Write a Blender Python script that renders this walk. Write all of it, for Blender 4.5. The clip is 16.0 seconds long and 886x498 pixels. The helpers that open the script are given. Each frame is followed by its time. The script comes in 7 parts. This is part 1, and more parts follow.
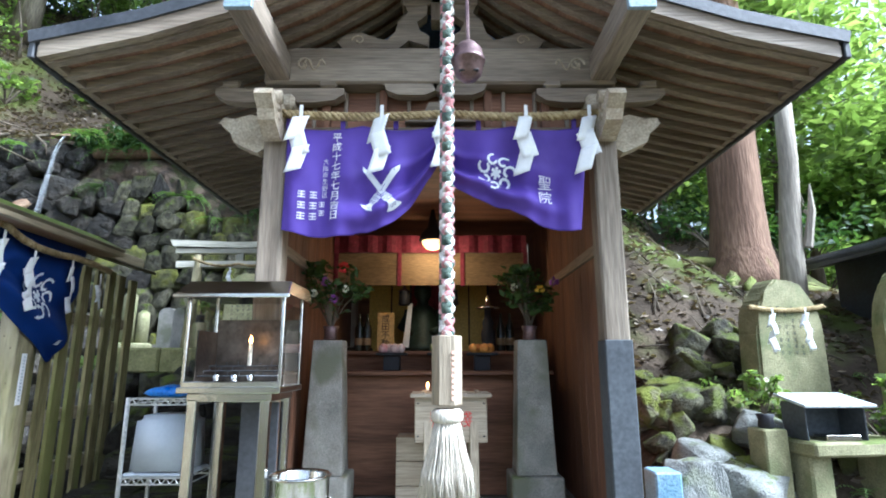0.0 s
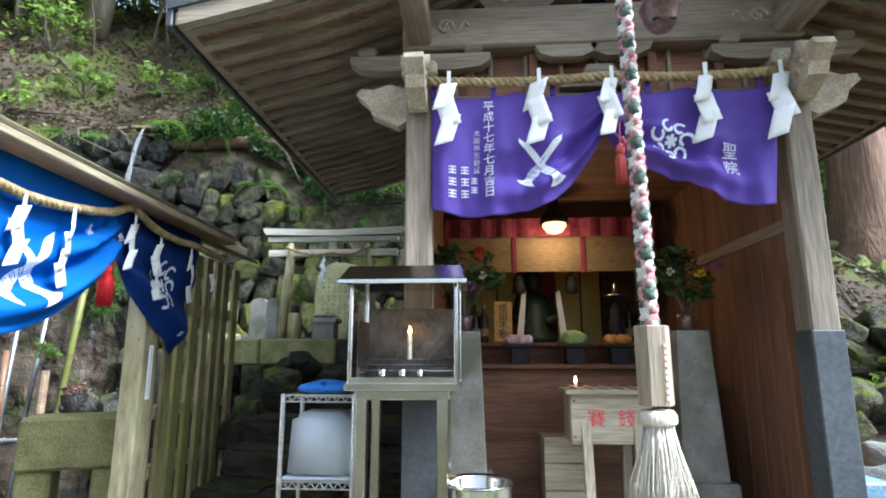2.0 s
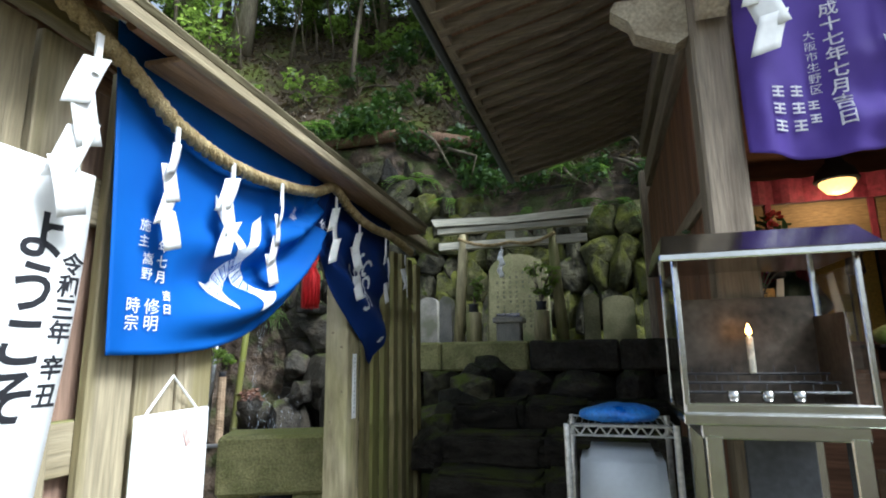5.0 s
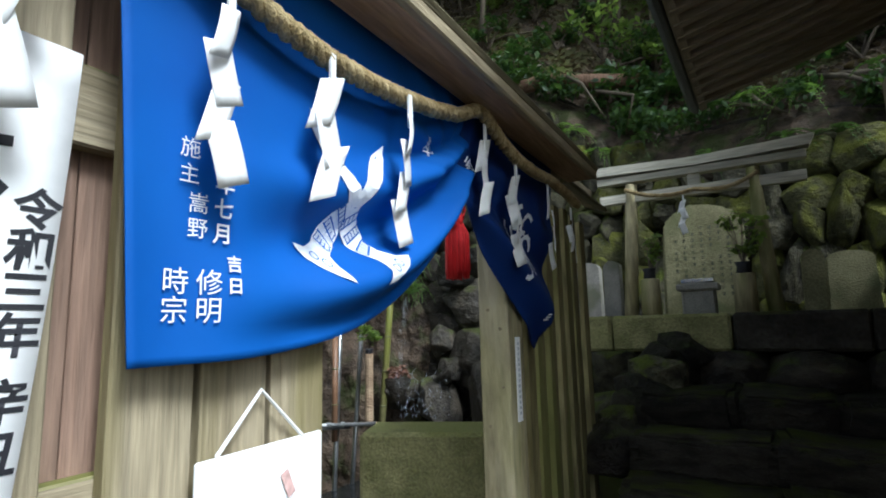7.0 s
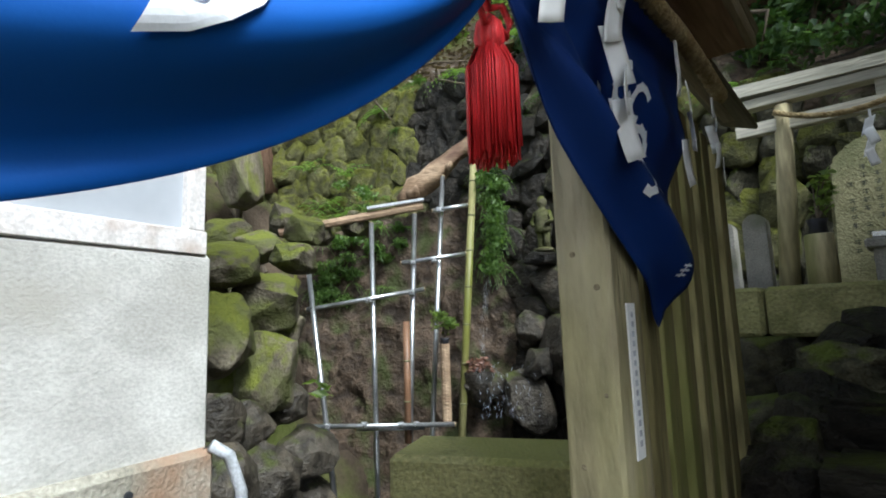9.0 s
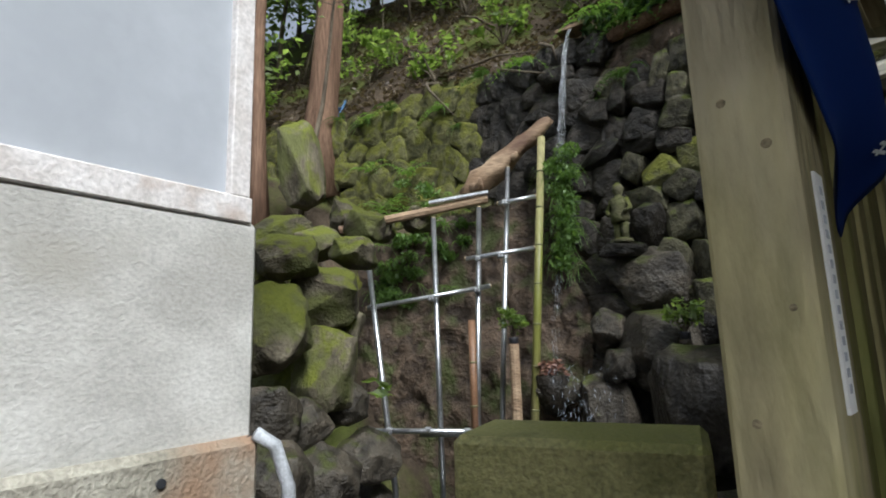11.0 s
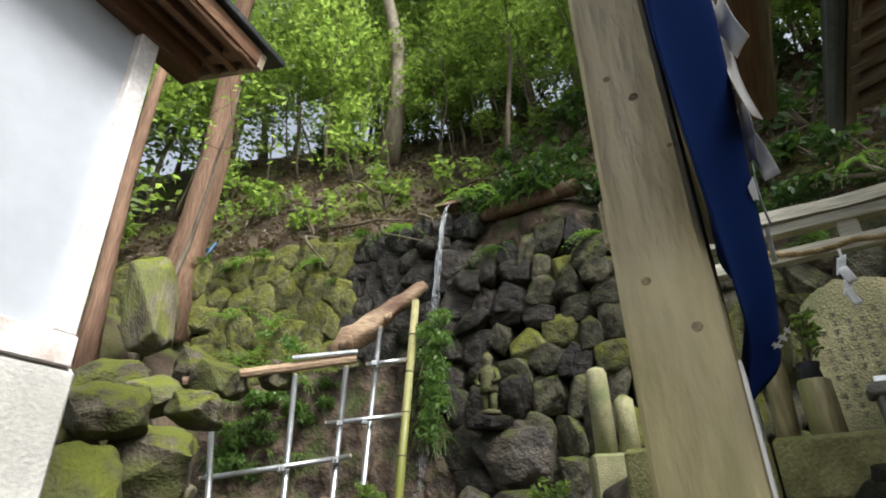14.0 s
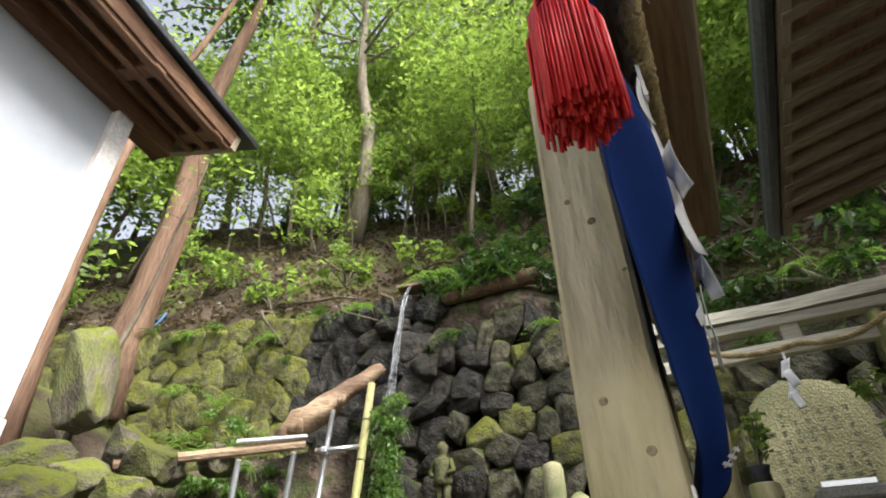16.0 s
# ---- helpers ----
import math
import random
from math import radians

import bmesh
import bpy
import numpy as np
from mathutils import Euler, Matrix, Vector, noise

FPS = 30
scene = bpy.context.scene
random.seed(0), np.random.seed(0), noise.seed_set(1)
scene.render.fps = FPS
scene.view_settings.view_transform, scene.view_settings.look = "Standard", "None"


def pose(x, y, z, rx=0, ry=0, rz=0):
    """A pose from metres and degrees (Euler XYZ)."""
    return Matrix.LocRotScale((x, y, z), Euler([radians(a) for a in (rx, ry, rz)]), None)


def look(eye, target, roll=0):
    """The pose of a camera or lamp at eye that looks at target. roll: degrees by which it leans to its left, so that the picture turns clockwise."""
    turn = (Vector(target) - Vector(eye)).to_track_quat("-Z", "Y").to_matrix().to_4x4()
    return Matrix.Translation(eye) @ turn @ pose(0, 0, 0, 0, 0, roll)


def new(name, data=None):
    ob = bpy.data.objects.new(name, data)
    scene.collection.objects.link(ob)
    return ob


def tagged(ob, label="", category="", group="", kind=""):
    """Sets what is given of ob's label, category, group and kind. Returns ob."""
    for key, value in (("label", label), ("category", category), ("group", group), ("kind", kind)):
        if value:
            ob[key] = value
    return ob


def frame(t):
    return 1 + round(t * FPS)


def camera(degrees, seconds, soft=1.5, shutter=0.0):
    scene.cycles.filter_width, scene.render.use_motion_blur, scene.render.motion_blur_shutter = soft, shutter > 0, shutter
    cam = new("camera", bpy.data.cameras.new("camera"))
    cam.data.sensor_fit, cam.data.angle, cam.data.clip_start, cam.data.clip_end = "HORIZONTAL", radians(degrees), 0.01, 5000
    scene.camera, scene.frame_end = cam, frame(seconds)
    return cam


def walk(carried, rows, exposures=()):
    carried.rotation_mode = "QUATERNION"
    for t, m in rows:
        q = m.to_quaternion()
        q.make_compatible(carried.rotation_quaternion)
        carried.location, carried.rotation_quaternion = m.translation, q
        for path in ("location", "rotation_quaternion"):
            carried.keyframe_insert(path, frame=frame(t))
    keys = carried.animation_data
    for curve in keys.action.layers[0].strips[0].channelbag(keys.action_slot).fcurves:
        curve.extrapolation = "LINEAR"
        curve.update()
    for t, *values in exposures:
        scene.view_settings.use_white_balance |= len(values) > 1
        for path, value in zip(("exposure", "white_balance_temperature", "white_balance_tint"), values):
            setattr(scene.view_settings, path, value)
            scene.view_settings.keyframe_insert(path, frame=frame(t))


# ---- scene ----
cam = camera(78.4, 16.0, soft=1.9)
PATH = [
    (0, (-0.027, -0.145, 1.368), (-0.02, 1.812, 1.782), -0.1),
    (0.5, (-0.237, -0.048, 1.345), (-0.226, 1.908, 1.759), 0.0),
    (1, (-0.378, 0.082, 1.342), (-0.402, 2.041, 1.743), -0.0),
    (1.5, (-0.51, 0.123, 1.334), (-0.592, 2.083, 1.725), -0.1),
    (2, (-0.709, 0.167, 1.383), (-0.842, 2.125, 1.764), -0.0),
    (2.5, (-0.841, 0.237, 1.379), (-1.007, 2.193, 1.759), -0.1),
    (3, (-0.985, 0.428, 1.399), (-1.184, 2.383, 1.773), -0.2),
    (3.5, (-1.107, 0.534, 1.41), (-1.346, 2.485, 1.783), -0.3),
    (4, (-1.348, 0.655, 1.408), (-1.65, 2.596, 1.785), 0.0),
    (6.3, (-1.649, 1.204, 1.471), (-2.548, 2.957, 1.812), -1.4),
    (6.5, (-1.732, 1.302, 1.462), (-2.668, 3.039, 1.785), -1.2),
    (7, (-1.892, 1.46, 1.489), (-2.905, 3.161, 1.772), -1.4),
    (7.5, (-1.976, 1.692, 1.483), (-3.073, 3.342, 1.755), -1.6),
    (8, (-2.014, 1.936, 1.488), (-3.187, 3.533, 1.76), -2.1),
    (8.5, (-2.121, 2.106, 1.439), (-3.357, 3.652, 1.725), -2.3),
    (9, (-2.302, 2.345, 1.412), (-3.598, 3.845, 1.679), -1.9),
    (9.5, (-2.375, 2.491, 1.369), (-3.77, 3.896, 1.65), -2.1),
    (11.8, (-2.693, 2.643, 1.187), (-4.148, 3.965, 1.556), -1.4),
    (12, (-2.709, 2.652, 1.187), (-4.134, 3.999, 1.583), -1.4),
    (12.5, (-2.726, 2.67, 1.199), (-4.048, 4.089, 1.692), -1.3),
    (13, (-2.729, 2.672, 1.211), (-3.927, 4.147, 1.836), -1.3),
    (13.5, (-2.729, 2.68, 1.237), (-3.809, 4.182, 1.997), -1.2),
    (14, (-2.724, 2.688, 1.261), (-3.691, 4.199, 2.145), -1.2),
    (14.5, (-2.726, 2.699, 1.258), (-3.615, 4.201, 2.235), -1.1),
    (15, (-2.724, 2.679, 1.27), (-3.557, 4.17, 2.31), -1.0),
    (15.5, (-2.717, 2.648, 1.281), (-3.51, 4.124, 2.374), -1.1),
    (16, (-2.707, 2.639, 1.292), (-3.473, 4.101, 2.421), -1.0),
]
EXPOSURES = [(0, 2.5, 5100, 6), (2.0, 2.35, 5300, 5), (3.5, 2.25, 5500, 4), (4.2, 2.0, 5550, 4), (6.3, 1.4, 5600, 4), (7.5, 1.15, 5550, 4), (8.5, 1.5, 5600, 4), (9.5, 1.5, 5900, 6), (12.0, 0.9, 6000, 8), (13.0, 1.3, 6150, 8), (16.0, 2.2, 6400, 10)]
walk(cam, [(t, look(eye, target, roll)) for t, eye, target, roll in PATH], EXPOSURES)

# ---- light: a bright overcast day under trees ----
world = bpy.data.worlds.new("world")
scene.world = world
world.use_nodes = True
wn = world.node_tree.nodes
sky = wn.new("ShaderNodeTexSky")
sky.sky_type, sky.sun_disc = "NISHITA", False
sky.sun_elevation, sky.sun_rotation = radians(48), radians(110)
sky.air_density, sky.dust_density, sky.ozone_density = 1.0, 4.0, 1.0
wn["Background"].inputs[1].default_value = 0.078
pale = wn.new("ShaderNodeHueSaturation")
pale.inputs["Saturation"].default_value = 0.35
world.node_tree.links.new(sky.outputs[0], pale.inputs["Color"])
world.node_tree.links.new(pale.outputs[0], wn["Background"].inputs[0])
sun = new("sun", bpy.data.lights.new("sun", "SUN"))
sun.data.energy, sun.data.angle, sun.data.color = 2.1, radians(20), (1.0, 0.98, 0.95)
sun.matrix_world = look((8.5, -2.2, 13.0), (-2.5, 1.8, 0))

# ---- materials ----
MATS = {}


def mat(name, c1, c2, rough=0.7, scale=6.0, fine=60.0, bump=0.25, metal=0.0, stretch=(1, 1, 1), c3=None, c3_at=0.58, vary=0.0,
        moss=None, moss_amt=0.5, spec=0.5, rough_var=0.12, emit=0.0, trans=0.0, speck=0.8, lump=0.0):
    """Two-scale noise material: c1/c2 by the large noise, fine grain in value and bump, c3 as stains, moss on upward faces."""
    if name in MATS:
        return MATS[name]
    m = bpy.data.materials.new(name)
    m.use_nodes = True
    n, l = m.node_tree.nodes, m.node_tree.links
    p = n["Principled BSDF"]
    tc = n.new("ShaderNodeTexCoord")
    mp = n.new("ShaderNodeMapping")
    mp.inputs["Scale"].default_value = stretch
    l.new(tc.outputs["Object"], mp.inputs[0])
    info = n.new("ShaderNodeObjectInfo")
    add = n.new("ShaderNodeVectorMath")
    add.operation = "ADD"
    l.new(mp.outputs[0], add.inputs[0])
    off = n.new("ShaderNodeVectorMath")
    off.operation = "SCALE"
    off.inputs[0].default_value = (31.0, 17.0, 23.0)
    l.new(info.outputs["Random"], off.inputs["Scale"])
    l.new(off.outputs[0], add.inputs[1])
    big, small = n.new("ShaderNodeTexNoise"), n.new("ShaderNodeTexNoise")
    for t, s, d in ((big, scale, 5.0), (small, fine, 4.0)):
        t.inputs["Scale"].default_value, t.inputs["Detail"].default_value = s, d
        l.new(add.outputs[0], t.inputs["Vector"])
    ramp = n.new("ShaderNodeValToRGB")
    e = ramp.color_ramp.elements
    e[0].position, e[1].position = 0.34, 0.66
    e[0].color, e[1].color = (*c1, 1), (*c2, 1)
    l.new(big.outputs[0], ramp.inputs[0])
    out = ramp.outputs[0]
    grain = n.new("ShaderNodeMix")
    grain.data_type, grain.blend_type = "RGBA", "MULTIPLY"
    g = n.new("ShaderNodeMapRange")
    g.inputs[1].default_value, g.inputs[2].default_value, g.inputs[3].default_value, g.inputs[4].default_value = 0.3, 0.7, 0.62, 1.25
    l.new(small.outputs[0], g.inputs[0])
    grain.inputs[0].default_value = speck
    l.new(out, grain.inputs[6])
    l.new(g.outputs[0], grain.inputs[7])
    out = grain.outputs[2]
    if c3:
        st = n.new("ShaderNodeTexNoise")
        st.inputs["Scale"].default_value, st.inputs["Detail"].default_value = scale * 0.55, 6.0
        l.new(add.outputs[0], st.inputs["Vector"])
        r = n.new("ShaderNodeMapRange")
        r.inputs[1].default_value, r.inputs[2].default_value = c3_at - 0.06, c3_at + 0.08
        l.new(st.outputs[0], r.inputs[0])
        mx = n.new("ShaderNodeMix")
        mx.data_type = "RGBA"
        l.new(r.outputs[0], mx.inputs[0])
        l.new(out, mx.inputs[6])
        mx.inputs[7].default_value = (*c3, 1)
        out = mx.outputs[2]
    if moss:
        geo, sep = n.new("ShaderNodeNewGeometry"), n.new("ShaderNodeSeparateXYZ")
        l.new(geo.outputs["Normal"], sep.inputs[0])
        mn = n.new("ShaderNodeTexNoise")
        mn.inputs["Scale"].default_value, mn.inputs["Detail"].default_value = 3.5, 6.0
        l.new(add.outputs[0], mn.inputs["Vector"])
        s = n.new("ShaderNodeMath")
        s.operation = "MULTIPLY_ADD"
        s.inputs[1].default_value = 0.28
        l.new(sep.outputs[2], s.inputs[0])
        l.new(mn.outputs[0], s.inputs[2])
        r = n.new("ShaderNodeMapRange")
        r.inputs[1].default_value, r.inputs[2].default_value = 0.86 - moss_amt * 0.5, 1.02 - moss_amt * 0.5
        l.new(s.outputs[0], r.inputs[0])
        mx = n.new("ShaderNodeMix")
        mx.data_type = "RGBA"
        l.new(r.outputs[0], mx.inputs[0])
        l.new(out, mx.inputs[6])
        mm = n.new("ShaderNodeMix")
        mm.data_type = "RGBA"
        mm.inputs[6].default_value = (moss[0] * 0.45, moss[1] * 0.5, moss[2] * 0.5, 1)
        mm.inputs[7].default_value = (*moss, 1)
        l.new(small.outputs[0], mm.inputs[0])
        l.new(mm.outputs[2], mx.inputs[7])
        out = mx.outputs[2]
    if vary:
        hs = n.new("ShaderNodeHueSaturation")
        r = n.new("ShaderNodeMapRange")
        r.inputs[3].default_value, r.inputs[4].default_value = 1 - vary, 1 + vary
        l.new(info.outputs["Random"], r.inputs[0])
        l.new(r.outputs[0], hs.inputs["Value"])
        l.new(out, hs.inputs["Color"])
        out = hs.outputs[0]
    l.new(out, p.inputs["Base Color"])
    rr = n.new("ShaderNodeMapRange")
    rr.inputs[3].default_value, rr.inputs[4].default_value = max(0.02, rough - rough_var), min(1, rough + rough_var)
    l.new(big.outputs[0], rr.inputs[0])
    l.new(rr.outputs[0], p.inputs["Roughness"])
    p.inputs["Metallic"].default_value = metal
    p.inputs["Specular IOR Level"].default_value = spec
    if trans:
        p.inputs["Transmission Weight"].default_value = trans
    if emit:
        p.inputs["Emission Strength"].default_value = emit
        p.inputs["Emission Color"].default_value = (*c2, 1)
    if bump:
        b = n.new("ShaderNodeBump")
        b.inputs["Strength"].default_value, b.inputs["Distance"].default_value = bump, 0.02
        l.new(small.outputs[0], b.inputs["Height"])
        l.new(b.outputs[0], p.inputs["Normal"])
        if lump:
            b2 = n.new("ShaderNodeBump")
            b2.inputs["Strength"].default_value, b2.inputs["Distance"].default_value = lump, 0.09
            l.new(big.outputs[0], b2.inputs["Height"])
            l.new(b2.outputs[0], b.inputs["Normal"])
    MATS[name] = m
    return m


def leaf_mat(name, c1, c2, trans=0.35):
    """Leaves: hue varies leaf by leaf, some light comes through."""
    m = bpy.data.materials.new(name)
    m.use_nodes = True
    n, l = m.node_tree.nodes, m.node_tree.links
    p = n["Principled BSDF"]
    geo = n.new("ShaderNodeNewGeometry")
    ramp = n.new("ShaderNodeValToRGB")
    ramp.color_ramp.elements[0].color, ramp.color_ramp.elements[1].color = (*c1, 1), (*c2, 1)
    l.new(geo.outputs["Random Per Island"], ramp.inputs[0])
    l.new(ramp.outputs[0], p.inputs["Base Color"])
    p.inputs["Roughness"].default_value = 0.45
    tl = n.new("ShaderNodeBsdfTranslucent")
    br = n.new("ShaderNodeMix")
    br.data_type, br.blend_type = "RGBA", "MULTIPLY"
    br.inputs[0].default_value = 1.0
    br.inputs[7].default_value = (1.6, 1.7, 0.8, 1)
    l.new(ramp.outputs[0], br.inputs[6])
    l.new(br.outputs[2], tl.inputs[0])
    mx = n.new("ShaderNodeMixShader")
    mx.inputs[0].default_value = trans
    l.new(p.outputs[0], mx.inputs[1])
    l.new(tl.outputs[0], mx.inputs[2])
    l.new(mx.outputs[0], n["Material Output"].inputs[0])
    return m


def wood(name, c1, c2, axis="z", rough=0.65, moss=None, moss_amt=0.4, c3=None, vary=0.12):
    st = {"x": (0.07, 1, 1), "y": (1, 0.07, 1), "z": (1, 1, 0.07)}[axis]
    return mat(name + "_" + axis, c1, c2, rough, 9.0, 85.0, 0.3, stretch=st, c3=c3, c3_at=0.62, vary=vary, moss=moss, moss_amt=moss_amt, spec=0.3)


MOSS = (0.13, 0.16, 0.025)
HALL = ((0.185, 0.145, 0.105), (0.31, 0.255, 0.19))
hall_x, hall_y, hall_z = (wood("hall_wood", *HALL, axis=a) for a in "xyz")
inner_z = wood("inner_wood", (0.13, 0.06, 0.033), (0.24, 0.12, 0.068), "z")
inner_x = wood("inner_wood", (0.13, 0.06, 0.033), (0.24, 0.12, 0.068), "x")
carve_m = mat("carved_wood", (0.36, 0.29, 0.2), (0.5, 0.43, 0.32), 0.75, 8, 70, 0.2, spec=0.3)
FENCE = ((0.25, 0.205, 0.125), (0.4, 0.34, 0.23))
fence_z = wood("fence_wood", *FENCE, axis="z", moss=(0.2, 0.2, 0.05), moss_amt=0.42, c3=(0.2, 0.17, 0.07))
fence_y = wood("fence_wood", *FENCE, axis="y", moss=(0.2, 0.2, 0.05), moss_amt=0.38, c3=(0.2, 0.17, 0.07))
post_z = mat("post_wood", (0.21, 0.18, 0.095), (0.4, 0.345, 0.21), 0.8, 7, 34, 0.6, stretch=(1, 1, 0.22), c3=(0.52, 0.46, 0.32), c3_at=0.58, moss=(0.38, 0.34, 0.14), moss_amt=0.55, spec=0.25)
slat_z = mat("mossy_slat_wood", (0.14, 0.12, 0.05), (0.26, 0.225, 0.105), 0.8, 8, 60, 0.4, stretch=(1, 1, 0.12), c3=(0.19, 0.19, 0.06), c3_at=0.55, vary=0.2, spec=0.25)
pale_z = wood("pale_wood", (0.33, 0.265, 0.18), (0.46, 0.385, 0.285), "z")
pale_x = wood("pale_wood", (0.33, 0.265, 0.18), (0.46, 0.385, 0.285), "x")
eave_y = wood("eave_wood", (0.19, 0.1, 0.06), (0.32, 0.19, 0.12), "y")
bark_m = mat("cedar_bark", (0.12, 0.07, 0.045), (0.24, 0.15, 0.1), 0.9, 5, 40, 0.9, stretch=(1, 1, 0.1), moss=(0.14, 0.17, 0.03), moss_amt=0.3, spec=0.2)
twig_m = mat("branch_bark", (0.07, 0.055, 0.04), (0.17, 0.14, 0.1), 0.9, 7, 50, 0.5, stretch=(1, 1, 0.2), spec=0.2)
bamboo_m = mat("old_bamboo", (0.23, 0.205, 0.085), (0.37, 0.335, 0.165), 0.45, 4, 50, 0.1, stretch=(1, 1, 0.3), c3=(0.16, 0.17, 0.03), spec=0.4)
rock_m = mat("mossy_rock", (0.026, 0.024, 0.016), (0.1, 0.092, 0.056), 0.8, 4.5, 30, 0.9, c3=(0.12, 0.11, 0.08), c3_at=0.64, vary=0.4, moss=(0.11, 0.13, 0.022), moss_amt=0.48, spec=0.22, lump=0.8)
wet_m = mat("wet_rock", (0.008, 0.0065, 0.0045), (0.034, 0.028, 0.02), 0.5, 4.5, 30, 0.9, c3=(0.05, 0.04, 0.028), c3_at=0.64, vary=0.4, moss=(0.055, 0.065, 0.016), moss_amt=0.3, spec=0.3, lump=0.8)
basin_rock = mat("basin_rock", (0.018, 0.015, 0.011), (0.07, 0.06, 0.045), 0.5, 4.0, 28, 0.9, c3=(0.085, 0.07, 0.05), c3_at=0.6, vary=0.4, moss=(0.07, 0.08, 0.02), moss_amt=0.3, spec=0.35, lump=0.8)
green_rock = mat("green_rock", (0.05, 0.05, 0.024), (0.14, 0.135, 0.06), 0.9, 4.0, 26, 1.0, vary=0.3, moss=(0.165, 0.165, 0.034), moss_amt=0.78, spec=0.15, lump=0.7)
heap_rock = mat("heap_rock", (0.05, 0.042, 0.028), (0.155, 0.135, 0.095), 0.85, 3.2, 26, 0.9, c3=(0.09, 0.095, 0.035), c3_at=0.5, vary=0.25, moss=(0.14, 0.15, 0.025), moss_amt=0.62, spec=0.2, lump=0.7)
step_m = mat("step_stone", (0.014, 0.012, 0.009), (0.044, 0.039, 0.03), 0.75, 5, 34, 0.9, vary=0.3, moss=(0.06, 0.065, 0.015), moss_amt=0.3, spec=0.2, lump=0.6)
granite = mat("granite", (0.2, 0.19, 0.165), (0.33, 0.31, 0.27), 0.8, 6, 120, 0.35, c3=(0.15, 0.15, 0.1), vary=0.1, moss=MOSS, moss_amt=0.2)
mono_m = mat("monument_stone", (0.18, 0.17, 0.08), (0.33, 0.31, 0.17), 0.85, 5, 90, 0.4, c3=(0.13, 0.15, 0.06), moss=MOSS, moss_amt=0.35)
tuff_m = mat("mossy_tuff", (0.19, 0.185, 0.07), (0.33, 0.31, 0.14), 0.9, 7, 70, 0.7, moss=(0.29, 0.28, 0.09), moss_amt=0.5)
earth_m = mat("leaf_litter_earth", (0.032, 0.024, 0.016), (0.088, 0.066, 0.046), 0.95, 1.6, 26, 1.0, c3=(0.085, 0.1, 0.025), c3_at=0.55, spec=0.15, lump=0.8)
mud_m = mat("wet_earth", (0.028, 0.019, 0.012), (0.12, 0.085, 0.057), 0.7, 6, 30, 1.0, c3=(0.05, 0.06, 0.016), c3_at=0.57, spec=0.3, lump=1.0)
paper_m = mat("white_paper", (0.78, 0.78, 0.77), (0.86, 0.86, 0.85), 0.8, 3, 40, 0.03, spec=0.2, speck=0.12)
red_m = mat("red_silk", (0.62, 0.012, 0.02), (0.8, 0.03, 0.035), 0.55, 8, 150, 0.4, stretch=(1, 1, 0.1))
straw_m = mat("straw_rope", (0.3, 0.22, 0.1), (0.52, 0.41, 0.22), 0.85, 20, 160, 0.6, spec=0.2)
hemp_m = mat("hemp", (0.62, 0.55, 0.44), (0.8, 0.74, 0.62), 0.85, 14, 130, 0.6, stretch=(1, 1, 0.1), spec=0.2)
steel_m = mat("stainless_steel", (0.5, 0.49, 0.46), (0.66, 0.65, 0.62), 0.16, 3, 60, 0.03, metal=1.0, rough_var=0.06, speck=0.15)
zinc_m = mat("galvanised_pipe", (0.42, 0.43, 0.44), (0.62, 0.63, 0.65), 0.35, 5, 60, 0.05, metal=0.9)
plaster_m = mat("white_panel", (0.34, 0.36, 0.385), (0.4, 0.42, 0.45), 0.7, 1.5, 14, 0.01, c3=(0.32, 0.34, 0.365), speck=0.1)
trim_m = mat("white_painted_wood", (0.56, 0.52, 0.49), (0.7, 0.67, 0.65), 0.75, 7, 50, 0.3, c3=(0.42, 0.33, 0.27), c3_at=0.66, speck=0.5)
conc_m = mat("rendered_concrete", (0.4, 0.39, 0.355), (0.58, 0.57, 0.53), 0.92, 3.0, 60, 0.28, c3=(0.37, 0.355, 0.31), c3_at=0.62, stretch=(1, 0.8, 1.2), speck=0.4)
dark_m = mat("dark_sheet", (0.03, 0.032, 0.036), (0.06, 0.062, 0.068), 0.5, 4, 40, 0.1)
slate_m = mat("grey_metal_sheet", (0.055, 0.06, 0.068), (0.09, 0.1, 0.11), 0.5, 4, 40, 0.05, spec=0.4)
leafgreen = leaf_mat("forest_leaf", (0.1, 0.15, 0.045), (0.25, 0.32, 0.13), 0.68)
leafdark = leaf_mat("evergreen_leaf", (0.022, 0.055, 0.016), (0.075, 0.13, 0.035), 0.35)
fern_m = leaf_mat("fern_leaf", (0.075, 0.135, 0.035), (0.165, 0.26, 0.08), 0.45)
litter_m = leaf_mat("dry_leaf", (0.07, 0.05, 0.035), (0.21, 0.16, 0.115), 0.2)

# ---- building helpers ----
ORG = {}
I4 = Matrix.Identity(4)


def thing(name, label, category, at=(0, 0, 0), group="", kind=""):
    ob = new(name)
    ob.location = at
    ORG[ob] = Vector(at)
    return tagged(ob, label, category, group, kind)


def finish(name, me, material, smooth):
    if smooth:
        me.polygons.foreach_set("use_smooth", [True] * len(me.polygons))
    me.materials.append(material)
    return new(name, me)


def part(name, bm, material, parent=None, label="", smooth=False):
    """Links a bmesh, given in world places, as one mesh under a thing or a part."""
    org = ORG.get(parent, Vector())
    bmesh.ops.recalc_face_normals(bm, faces=bm.faces)
    if org.length:
        bmesh.ops.translate(bm, vec=-org, verts=bm.verts)
    me = bpy.data.meshes.new(name)
    bm.to_mesh(me)
    bm.free()
    ob = finish(name, me, material, smooth)
    if parent:
        ob.parent = parent
    ORG[ob] = org
    return tagged(ob, label)


